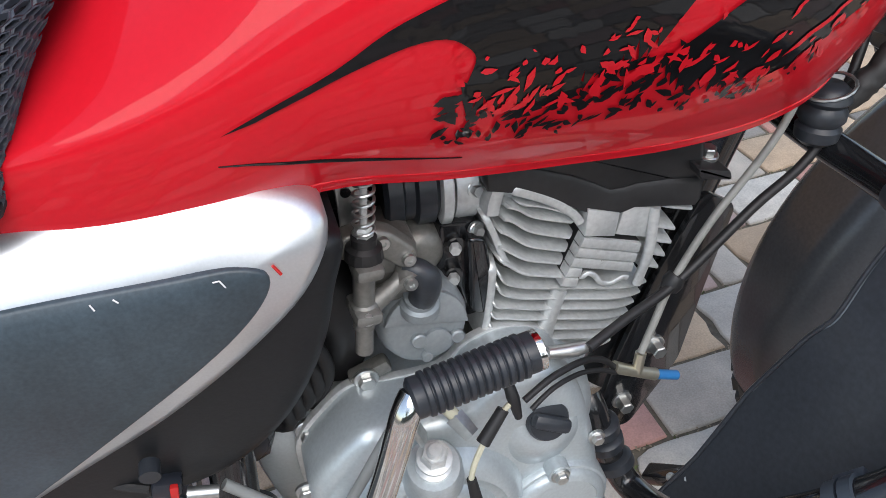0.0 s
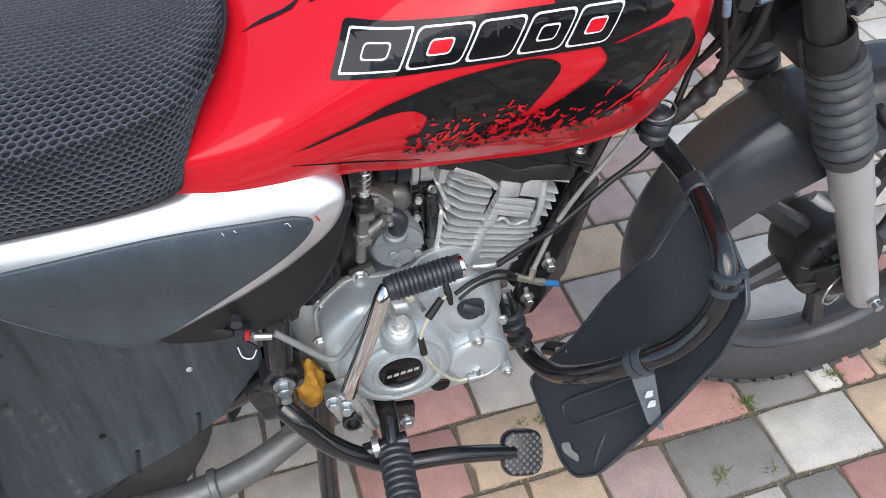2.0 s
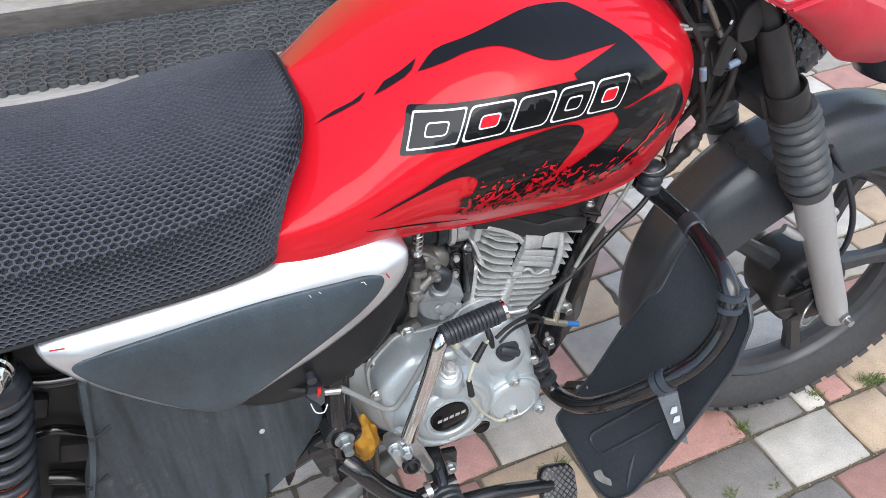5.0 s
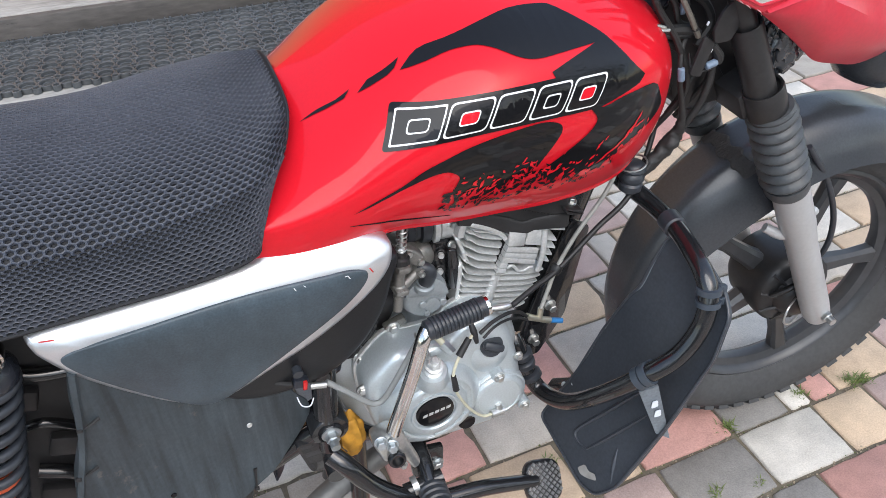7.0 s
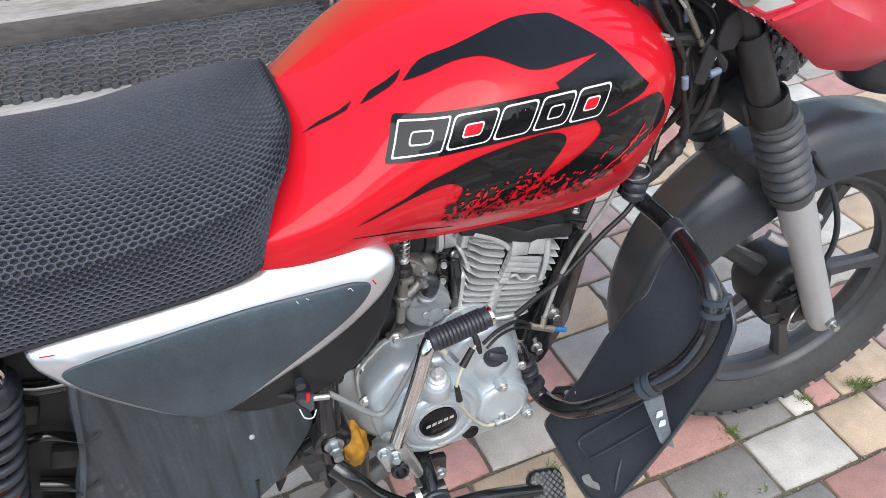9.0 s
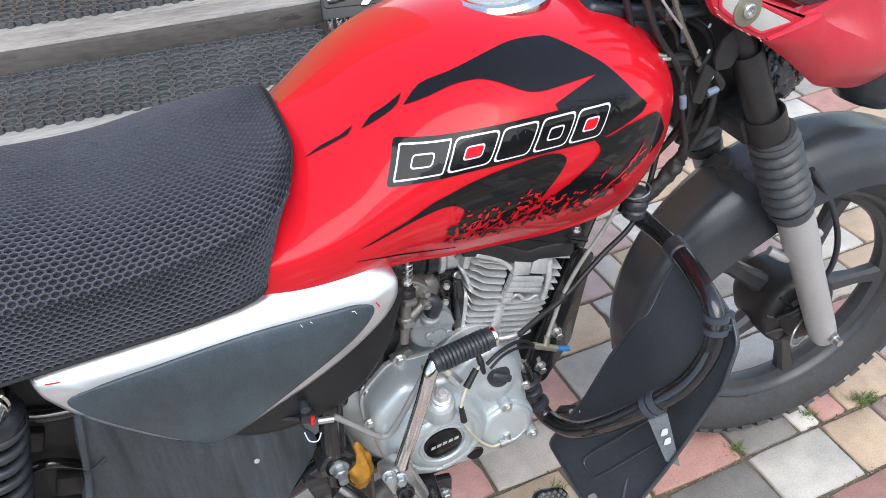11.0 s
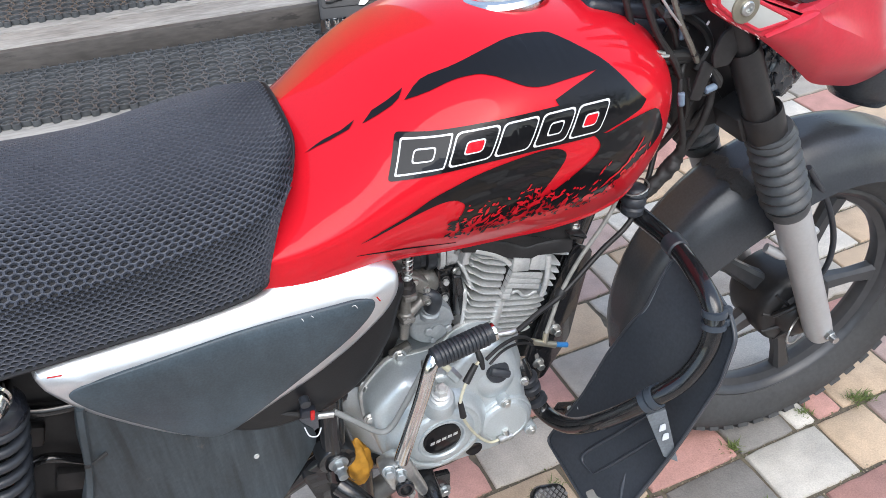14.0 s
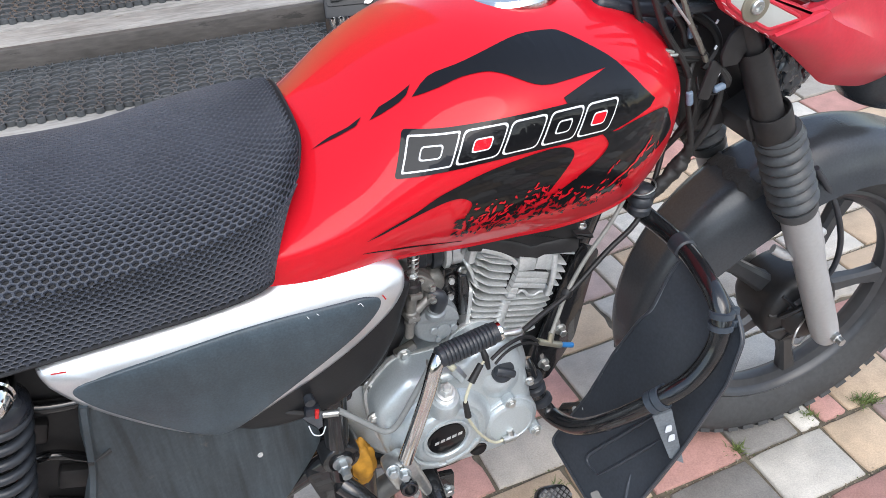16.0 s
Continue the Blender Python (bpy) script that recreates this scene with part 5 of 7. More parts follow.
# engine mounting plates at the front
for s in (-1, 1):
    bm = bmesh.new()
    slab(bm, rounded2([(0.262, 0.628), (0.290, 0.610), (0.274, 0.530), (0.262, 0.462), (0.222, 0.395), (0.186, 0.400), (0.205, 0.48), (0.232, 0.56)], 0.008), 0.005, side(0, 0, -0.066 if s < 0 else 0.066), 0.001)
    mplate = part("engine_mount", bm, FRAME, chassis, "black engine mounting plate")
    if s < 0:
        bolt(mplate, (0.237, -0.071, 0.487), (0, -1, 0), 0.0075, 0.012)
        bolt(mplate, (0.213, -0.071, 0.430), (0, -1, 0), 0.0075, 0.012)
        bm = bmesh.new()
        lathe(bm, [(0.008, 0), (0.008, 0.001)], axis_matrix((0.216, -0.0715, 0.465), (0, -1, 0)), 18)
        part("plate_hole", bm, DECAL, mplate)
bm = bmesh.new()
slab(bm, rounded2([(0.015, 0.375), (0.100, 0.372), (0.100, 0.335), (0.06, 0.322), (0.01, 0.322)], 0.008), 0.02, side(0, 0, -0.085), 0.003)
lowplate = part("footrest_plate", bm, FRAME, chassis)
bolt(lowplate, (0.082, -0.105, 0.345), (0, -1, 0), 0.007, 0.007)

# ---- crash bar and leg shield ----
bar = new("crash_bar")
bar.parent = bike
tagged(bar, "black tubular crash bar with worn paint")
tube_part("bar_tube", [(0.178, -0.075, 0.455), (0.181, -0.085, 0.440), (0.193, -0.090, 0.397), (0.207, -0.110, 0.365), (0.220, -0.160, 0.385), (0.236, -0.215, 0.449), (0.267, -0.258, 0.516), (0.302, -0.270, 0.548), (0.327, -0.270, 0.586), (0.337, -0.262, 0.620), (0.340, -0.245, 0.640), (0.346, -0.210, 0.648), (0.356, -0.160, 0.648), (0.362, -0.100, 0.642), (0.352, -0.050, 0.648), (0.340, -0.01, 0.66)],
          0.0122, FRAME, bar, segs=20, steps=7)
for p, d in (((0.190, -0.089, 0.408), (0.2, -0.1, -1)), ((0.186, -0.087, 0.425), (0.2, -0.1, -1)), ((0.198, -0.096, 0.385), (0.35, -0.4, -1))):
    bm = bmesh.new()
    lathe(bm, [(0.0125, -0.007), (0.0165, -0.004), (0.0165, 0.004), (0.0125, 0.007)], axis_matrix(p, d), 20)
    part("rubber_sleeve", bm, RUBBER, bar)
bm = bmesh.new()
lathe(bm, [(0.0122, -0.012), (0.0145, -0.010), (0.0145, 0.010), (0.0122, 0.012)], axis_matrix((0.357, -0.150, 0.648), (0.1, 0.9, 0.0)), 20)
part("bar_sleeve", bm, RUBBER, bar)


def clip(at, to, parent, w=0.0035, gap=0.008, turn=0):
    """A pair of hose clips with a screw box."""
    for k in (-1, 1):
        bm = bmesh.new()
        m = axis_matrix(Vector(at) + Vector(to).normalized() * gap * k, to)
        lathe(bm, [(0.0122, -w), (0.0148, -w), (0.0148, w), (0.0122, w)], m, 24)
        c = part("clip", bm, BLUEGREY, parent, "blue-grey plastic tie")
        bm = bmesh.new()
        brick_shape(bm, (0.010, 0.008, w * 2.6), m @ Matrix.Rotation(radians(turn), 4, "Z") @ Matrix.Translation((0.0165, 0, 0)), 0.0015)
        part("clip_head", bm, BLUEGREY, c)


clip((0.3375, -0.2605, 0.6235), (0.08, 0.25, 1), bar, turn=190)
clip((0.267, -0.258, 0.516), (0.6, -0.5, 0.9), bar, 0.0045, 0.0055)


def shield_at(y, z, lift=0.0):
    """The shield's surface, leaning forward as it rises; lift is towards the rear."""
    x = 0.0782 - 0.12 * y + 0.42 * z + 0.012 * math.sin((z - 0.28) * 14) * (1 + (y + 0.2) * 3) - 0.10 * max(0.0, -y - 0.255)
    return Vector((x - lift * 0.92, y - lift * 0.1, z + lift * 0.38))


shield = new("leg_shield")
shield.parent = bike
tagged(shield, "scuffed black plastic leg shield tied to the crash bar")
outline = rounded2([(-0.102, 0.294), (-0.107, 0.347), (-0.112, 0.375), (-0.122, 0.460), (-0.134, 0.500), (-0.146, 0.540), (-0.156, 0.560), (-0.157, 0.600), (-0.159, 0.635), (-0.176, 0.652), (-0.215, 0.640), (-0.262, 0.622), (-0.285, 0.604), (-0.295, 0.550), (-0.283, 0.438), (-0.269, 0.312), (-0.250, 0.281), (-0.222, 0.275)], 0.010, 3)
bm = bmesh.new()
sheet(bm, outline, lambda a, b: shield_at(a, b), 0.014)
bmesh.ops.recalc_face_normals(bm, faces=bm.faces)
bmesh.ops.solidify(bm, geom=bm.faces[:], thickness=0.004)
part("shield_sheet", bm, SHIELD, shield, smooth=50)
edge = [shield_at(a, b, 0.002) for a, b in outline]
tube_part("rolled_edge", edge + [edge[0]], 0.0019, SHIELD, shield, segs=8, steps=1)
BEAD = [(-0.197, 0.313), (-0.176, 0.312), (-0.167, 0.320), (-0.178, 0.347), (-0.193, 0.377), (-0.210, 0.412), (-0.226, 0.442)]
tube_part("pressed_ridge", [shield_at(a, b, 0.0005) for a, b in BEAD], [0.0012, 0.0022, 0.0028, 0.0030, 0.0030, 0.0026, 0.0012], SHIELD, shield, segs=10, steps=5)
BEAD = [(-0.197, 0.313), (-0.212, 0.342), (-0.227, 0.374), (-0.238, 0.398), (-0.247, 0.418)]
tube_part("pressed_ridge", [shield_at(a, b, 0.0005) for a, b in BEAD], [0.0012, 0.0026, 0.0028, 0.0024, 0.0012], SHIELD, shield, segs=10, steps=5)
tube_part("dent_crease", [shield_at(a, b, -0.001) for a, b in ((-0.236, 0.350), (-0.243, 0.334), (-0.251, 0.320), (-0.259, 0.308))], [0.001, 0.0035, 0.003, 0.001], SHIELD, shield, segs=10)
tube_part("tear_line", [shield_at(a, b, 0.001) for a, b in ((-0.125, 0.466), (-0.135, 0.502), (-0.147, 0.540), (-0.157, 0.562), (-0.158, 0.602), (-0.160, 0.634))], 0.0009, GREYTAPE, shield, segs=6)
bm = bmesh.new()
sheet(bm, rounded2([(-0.204, 0.288), (-0.211, 0.300), (-0.222, 0.297), (-0.232, 0.302), (-0.240, 0.297), (-0.226, 0.289), (-0.214, 0.285)], 0.003, 2), lambda a, b: shield_at(a, b, 0.0025), 0.02)
part("mud_patch", bm, surface("dried_mud", (0.30, 0.29, 0.27), 0.9, vary=0.3), shield)
# strap hanging from the lower clamp
bm = bmesh.new()
rows = []
for k in range(7):
    t = k / 6
    c = Vector((0.270, -0.268, 0.500)).lerp(Vector((0.296, -0.280, 0.415)), t)
    w = 0.0125 - 0.002 * t
    rows.append([c + Vector((-w * 0.9, 0.003, -0.003 + 0.006 * t)), c + Vector((w * 0.9, -0.003, 0.004 - 0.014 * t)), c + Vector((w * 0.9, -0.001, 0.004 - 0.014 * t)) + Vector((0.001, 0.0016, 0)), c + Vector((-w * 0.9, 0.005, -0.003 + 0.006 * t))])
loft(bm, rows)
bmesh.ops.recalc_face_normals(bm, faces=bm.faces)
strap = part("strap", bm, GREYTAPE, shield, "torn grey plastic strap")
for t in (0.30, 0.50):
    c = Vector((0.270, -0.268, 0.500)).lerp(Vector((0.296, -0.280, 0.415)), t) + Vector((0, -0.0022, 0.001))
    bm = bmesh.new()
    slab(bm, rounded2([(-0.004, -0.006), (0.005, -0.004), (0.004, 0.006), (-0.003, 0.005)], 0.002), 0.001, axis_matrix(c, (-0.2, -1, 0.1)))
    part("scuff", bm, WHITEPL, strap, smooth=0)
bm = bmesh.new()
bmx = axis_matrix((0.262, -0.104, 0.345), (0.030, -0.040, 0.030))
brick_shape(bm, (0.020, 0.012, 0.074), bmx, 0.003)
brk = part("shield_bracket", bm, FRAME, shield)
for k in (-0.008, 0.010):
    bolt(brk, bmx @ Vector((0.0, 0.0, k)) + Vector((-0.006, -0.004, 0.006)), (-0.6, -0.35, 0.7), 0.0035, 0.006)

# ---- rubber flap behind the engine ----
def flap_y(x, z):
    return -0.124 + 0.26 * (x + 0.2) + 0.006 * math.sin(z * 22 + x * 9)


flap = new("rubber_flap")
flap.parent = bike
tagged(flap, "dusty dark grey rubber flap laced with zip ties")
bm = bmesh.new()
fo = rounded2([(-0.345, 0.690), (-0.362, 0.600), (-0.390, 0.510), (-0.420, 0.405), (-0.405, 0.372), (-0.346, 0.362), (-0.290, 0.364), (-0.235, 0.370), (-0.178, 0.388), (-0.140, 0.426), (-0.121, 0.453), (-0.118, 0.480), (-0.135, 0.510), (-0.16, 0.60), (-0.25, 0.66)], 0.012, 3)
sheet(bm, fo, lambda x, z: Vector((x, flap_y(x, z), z)), 0.018)
bmesh.ops.recalc_face_normals(bm, faces=bm.faces)
bmesh.ops.solidify(bm, geom=bm.faces[:], thickness=0.003)
part("flap_sheet", bm, FLAP, flap, smooth=50)
# folded rear edge strip
bm = bmesh.new()
rows = []
for z in [0.69 - 0.280 * k / 14 for k in range(15)]:
    x = smooth_value([(0.405, -0.418), (0.51, -0.389), (0.60, -0.361), (0.69, -0.344)], z)[0]
    w = 0.004 + 0.002 * math.sin(z * 60)
    rows.append([(x - w, flap_y(x, z) + 0.012, z), (x - 0.002, flap_y(x, z) - 0.004, z), (x + 0.004, flap_y(x, z) - 0.005, z), (x + 0.006, flap_y(x, z) - 0.002, z)])
loft(bm, rows)
bmesh.ops.recalc_face_normals(bm, faces=bm.faces)
part("folded_edge", bm, FLAP, flap, smooth=50)
for (x0, z0), (x1, z1) in (((-0.336, 0.622), (-0.356, 0.620)), ((-0.358, 0.548), (-0.379, 0.546)), ((-0.276, 0.398), (-0.282, 0.366)), ((-0.204, 0.410), (-0.208, 0.380))):
    bm = bmesh.new()
    tube(bm, [(x0, flap_y(x0, z0) - 0.001, z0), ((x0 + x1) / 2, flap_y((x0 + x1) / 2, (z0 + z1) / 2) - 0.0035, (z0 + z1) / 2), (x1, flap_y(x1, z1) - 0.004, z1)], [0.0026, 0.0013, 0.0013], segs=8)
    brick_shape(bm, (0.006, 0.004, 0.005), pose(x1, flap_y(x1, z1) - 0.004, z1, 0, 10, 0), 0.001)
    part("zip_tie", bm, WIRE, flap, "black zip tie")
for x, z, mt, nm_ in ((-0.196, 0.492, ALLOY, "rivet"), (-0.301, 0.442, DECAL, "hole")):
    bm = bmesh.new()
    lathe(bm, [(0.0036, 0.0), (0.0031, 0.0014), (0.0015, 0.0018)], axis_matrix((x, flap_y(x, z) - 0.0005, z), (0.2, -1, 0)), 16)
    part(nm_, bm, mt, flap)

# ---- foot controls ----
pedal = new("brake_pedal")
pedal.parent = bike
tagged(pedal, "glossy black rear brake pedal with a chequered pad")
tube_part("pedal_arm", [(-0.108, -0.140, 0.412), (-0.093, -0.155, 0.398), (-0.067, -0.168, 0.361), (-0.030, -0.178, 0.327), (0.010, -0.184, 0.304), (0.083, -0.186, 0.293), (0.166, -0.188, 0.268)], [0.0140, 0.0132, 0.0125, 0.0120, 0.0118, 0.0116, 0.0105], FRAME, pedal, segs=16)
padm = Matrix.Translation((0.176, -0.190, 0.265)) @ Matrix.Rotation(radians(-14), 4, "Z") @ Matrix.Rotation(radians(40), 4, "X") @ Matrix.Rotation(radians(14), 4, "Y") @ Matrix.Diagonal((1.12, 1.12, 1, 1))
bm = bmesh.new()
slab(bm, rounded2([(-0.025, -0.027), (0.025, -0.027), (0.025, 0.027), (-0.025, 0.027)], 0.019, 6), 0.014, padm @ Matrix.Translation((0, 0, -0.007)), 0.005, levels=3)
pad = part("pedal_pad", bm, FRAME, pedal, "black rubber pedal pad")
bm = bmesh.new()
for i in range(-5, 6):
    for j in range(-7, 8):
        x, y = i * 0.0042, j * 0.0042
        if (i + j) % 2 == 0 and (abs(x) / 0.0225) ** 3 + (abs(y) / 0.0245) ** 3 < 1:
            loft(bm, [[padm @ Vector((x + 0.0036 * a * f, y + 0.0036 * b * f, 0.007 + h)) for a, b in ((1, 0), (0, 1), (-1, 0), (0, -1))] for f, h in ((1, -0.0005), (0.55, 0.0016))])
part("chequer_studs", bm, surface("worn_stud", (0.17, 0.175, 0.18), 0.32, 0.5, vary=0.4), pad, smooth=0)
peg = new("footrest")
peg.parent = bike
tagged(peg, "black ribbed rubber footrest")
pm = axis_matrix((0.010, -0.178, 0.330), (-0.05, -1, 0.18))
bm = bmesh.new()
pr = [(0.012, 0.0)]
for k in range(9):
    b = 0.004 + k * 0.011
    pr += [(0.0150, b), (0.0175, b + 0.002), (0.0175, b + 0.007), (0.0150, b + 0.009)]
pr += [(0.016, 0.104), (0.010, 0.106)]
lathe(bm, pr, pm @ Matrix.Diagonal((1.15, 0.85, 1, 1)), 24)
part("peg_rubber", bm, RUBBER, peg, smooth=35)
tube_part("peg_arm", [(0.012, -0.10, 0.345), (0.012, -0.14, 0.342), (0.010, -0.178, 0.330)], [0.014, 0.013, 0.011], FRAME, peg, segs=14)
tube_part("peg_spindle", [(-0.025, -0.172, 0.325), (0.030, -0.172, 0.332)], 0.0115, FRAME, peg, segs=14)
tube_part("peg_ring", [(-0.014, -0.173, 0.333), (-0.006, -0.173, 0.334)], 0.0135, STEEL, peg, segs=14)
bm = bmesh.new()
slab(bm, rounded2([(0.000, 0.335), (0.052, 0.325), (0.050, 0.285), (0.036, 0.268), (0.004, 0.272)], 0.006), 0.008, side(0, 0, -0.112), 0.002)
bracket = part("peg_bracket", bm, FRAME, peg, "black footrest bracket plate")
bolt(bracket, (0.040, -0.120, 0.292), (0, -1, 0), 0.0085, 0.009, ZINC)
# swing arm pivot nut, frame boss, yellow foam
bm = bmesh.new()
lathe(bm, [(0.026, -0.04), (0.026, -0.002), (0.024, 0.002), (0.017, 0.003), (0.017, 0.006), (0.0155, 0.006)], axis_matrix((-0.102, -0.122, 0.436), (0, -1, -0.1)), 24)
boss = part("pivot_boss", bm, FRAME, chassis)
bolt(boss, (-0.102, -0.128, 0.4355), (0, -1, -0.1), 0.0110, 0.012, ZINC, name="pivot_nut")
tube_part("pivot_bolt", [(-0.102, -0.140, 0.434), (-0.102, -0.150, 0.433)], 0.0062, ZINC, boss, segs=14)
tube_part("footrest_tube", [(-0.098, -0.112, 0.440), (-0.124, -0.104, 0.418), (-0.165, -0.092, 0.385), (-0.23, -0.080, 0.340)], 0.0135, FRAME, chassis, segs=14)
bm = bmesh.new()
slab(bm, rounded2([(-0.15, 0.42), (-0.085, 0.415), (-0.075, 0.385), (-0.10, 0.355), (-0.135, 0.355)], 0.01), 0.012, side(0, 0, -0.105), 0.003)
part("gusset", bm, FRAME, chassis)
tube_part("gusset_bolt", [(-0.105, -0.10, 0.360), (-0.105, -0.135, 0.358)], 0.013, FRAME, chassis, segs=16)
bm = bmesh.new()
bmesh.ops.create_icosphere(bm, subdivisions=4, radius=1.0)
for v in bm.verts:
    p = v.co.copy()
    k = 1 + 0.22 * noise.noise(p * 2.1) + 0.10 * noise.noise(p * 6)
    v.co = Vector((-0.076 + 0.021 * p.x * k - 0.004 * p.z, -0.105 + 0.018 * p.y * k, 0.400 + 0.040 * p.z * k))
part("foam_lump", bm, YELLOW, chassis, "dirty yellow expanding foam", 60)
# exhaust pipe and stand leg under the engine
tube_part("exhaust_pipe", [(0.20, -0.020, 0.280), (0.06, -0.025, 0.255), (-0.083, -0.055, 0.236), (-0.170, -0.088, 0.218), (-0.265, -0.10, 0.200), (-0.45, -0.12, 0.215), (-0.70, -0.14, 0.26)], [0.017, 0.017, 0.018, 0.020, 0.021, 0.03, 0.042], EXHAUST, bike, "dull grey steel exhaust pipe", segs=20)
bm = bmesh.new()
lathe(bm, [(0.0215, -0.006), (0.0235, -0.004), (0.0235, 0.004), (0.0215, 0.006)], axis_matrix((-0.225, -0.096, 0.207), (-1, -0.1, -0.1)), 24)
part("pipe_collar", bm, EXHAUST, bike)
for s in (-1, 1):
    tube_part("centre_stand", [(-0.06, s * 0.06, 0.33), (-0.075, s * 0.09, 0.16), (-0.085, s * 0.13, 0.012)], [0.014, 0.014, 0.016], FRAME, bike, segs=12)
# electrical plug under the cover: black box, red tag, grey sleeve, white wire
bm = bmesh.new()
brick_shape(bm, (0.018, 0.014, 0.013), pose(-0.128, -0.142, 0.562, 0, 15, 0), 0.003)
plug = part("brake_switch", bm, PLASTIC, bike, "small black brake light switch with red tag")
bm = bmesh.new()
brick_shape(bm, (0.005, 0.004, 0.013), pose(-0.124, -0.150, 0.561, 0, 10, 0), 0.001)
part("red_tag", bm, REDLENS, plug)
tube_part("spring_sleeve", [(-0.118, -0.148, 0.555), (-0.100, -0.150, 0.552)], 0.0042, STEEL, plug, segs=12)
tube_part("white_wire", [(-0.136, -0.152, 0.548), (-0.133, -0.158, 0.538), (-0.124, -0.160, 0.536), (-0.118, -0.157, 0.544)], 0.0008, WHITEPL, plug, segs=8)
tube_part("sleeved_wire", [(-0.172, -0.128, 0.572), (-0.155, -0.138, 0.567), (-0.138, -0.143, 0.562)], 0.003, WIRE, plug, segs=8)
tube_part("drain_plug", [(-0.130, -0.150, 0.592), (-0.130, -0.160, 0.591)], 0.006, RUBBER, bike, segs=12)
# breather hose across the case
tube_part("breather_hose", [(-0.098, -0.140, 0.545), (-0.077, -0.145, 0.524), (-0.058, -0.146, 0.500), (-0.044, -0.148, 0.490), (-0.030, -0.150, 0.500), (0.000, -0.152, 0.553), (0.018, -0.150, 0.582)], 0.0038, surface("grey_hose", (0.23, 0.24, 0.235), 0.45, vary=0.2), bike, "grey rubber breather hose", segs=12)

# ---- rear end ----
rear = new("rear_wheel")
rear.parent = bike
rear.matrix_basis = pose(-0.51, 0, 0.323)
bm = bmesh.new()
lathe(bm, prof, AX, 56, caps=False)
part("tyre", bm, TYRE, rear, "dusty black rear tyre", 50)
same("rim", rim, rear, Matrix())
bm = bmesh.new()
lathe(bm, [(0.05, -0.07), (0.085, -0.05), (0.085, 0.05), (0.05, 0.07)], Matrix.Rotation(radians(-90), 4, "X"), 32)
part("hub", bm, EXHAUST, rear)
for s in (-1, 1):
    tube_part("swing_arm", [(-0.10, s * 0.085, 0.41), (-0.30, s * 0.095, 0.35), (-0.53, s * 0.10, 0.29)], 0.017, FRAME, bike, segs=12)
bm = bmesh.new()
rings = []
for i in range(25):
    a = radians(60 + i * 5)
    rings.append([(-0.51 + math.cos(a) * (0.36 - 0.03 * abs(v) ** 2), 0.075 * v, 0.29 + math.sin(a) * (0.36 - 0.03 * abs(v) ** 2) + 0.02) for v in (-1, -0.8, -0.4, 0, 0.4, 0.8, 1)])
rings = [[(2 * -0.51 - x, y, z) for x, y, z in r] for r in rings]
loft(bm, rings, caps=False, wrap=False)
bmesh.ops.recalc_face_normals(bm, faces=bm.faces)
bmesh.ops.solidify(bm, geom=bm.faces[:], thickness=0.003)
part("rear_mudguard", bm, PLASTIC, bike, "black inner rear mudguard", 60)
bm = bmesh.new()
brick_shape(bm, (0.26, 0.17, 0.012), pose(-0.43, 0, 0.70, 0, -12, 0), 0.004)
part("undertray", bm, PLASTIC, bike)
for s in (-1, 1):
    shock = new("rear_shock")
    shock.parent = bike
    if s < 0:
        tagged(shock, "black coil spring shock absorber with a chromed top nut")
    top, low = Vector((-0.409, s * 0.148, 0.735)), Vector((-0.515, s * 0.135, 0.36))
    sm = axis_matrix(low, top - low)
    L = (top - low).length
    bm = bmesh.new()
    lathe(bm, [(0.014, 0.0), (0.020, 0.02), (0.021, L * 0.62), (0.015, L * 0.63), (0.010, L * 0.95)], sm, 24)
    part("damper", bm, FRAME, shock)
    bm = bmesh.new()
    lathe(bm, [(0.030, L * 0.90), (0.032, L * 0.91), (0.031, L * 0.935), (0.024, L * 0.955), (0.018, L * 0.97)], sm, 28)
    part("spring_cap", bm, PLASTIC, shock)
    coil = [sm @ Vector((0.028 * math.cos(k / 24 * 2 * math.pi), 0.028 * math.sin(k / 24 * 2 * math.pi), L * (0.12 + 0.79 * (k / 336) ** 0.9))) for k in range(337)]
    tube_part("coil", coil, 0.0055, RUBBER, shock, segs=10, steps=1)
    inner = [sm @ Vector((0.0235 * math.cos(k / 20 * 2 * math.pi), 0.0235 * math.sin(k / 20 * 2 * math.pi), L * (0.14 + 0.48 * k / 280))) for k in range(281)]
    tube_part("inner_coil", inner, 0.0040, ORANGE, shock, "orange painted inner coil", segs=8, steps=1)
    bm = bmesh.new()
    mm = axis_matrix(top + Vector((0, s * 0.01, -0.004)), (0, s, 0))
    lathe(bm, [(0.019, -0.012), (0.019, 0.006), (0.017, 0.008), (0.017, 0.014), (0.015, 0.016), (0.013, 0.024), (0.009, 0.030), (0.004, 0.033)], mm, 24)
    part("top_nut", bm, CHROME, shock, "chromed domed nut on a washer")

# black fill plate, tubes and blocks added for dark clutter between shock and flap
bm = bmesh.new()
slab(bm, rounded2([(-0.56, 0.74), (-0.30, 0.72), (-0.33, 0.42), (-0.40, 0.30), (-0.52, 0.34)], 0.02), 0.008, side(0, 0, -0.066), 0.003)
part("inner_guard", bm, SHROUD, bike, "dull black inner guard", 50)
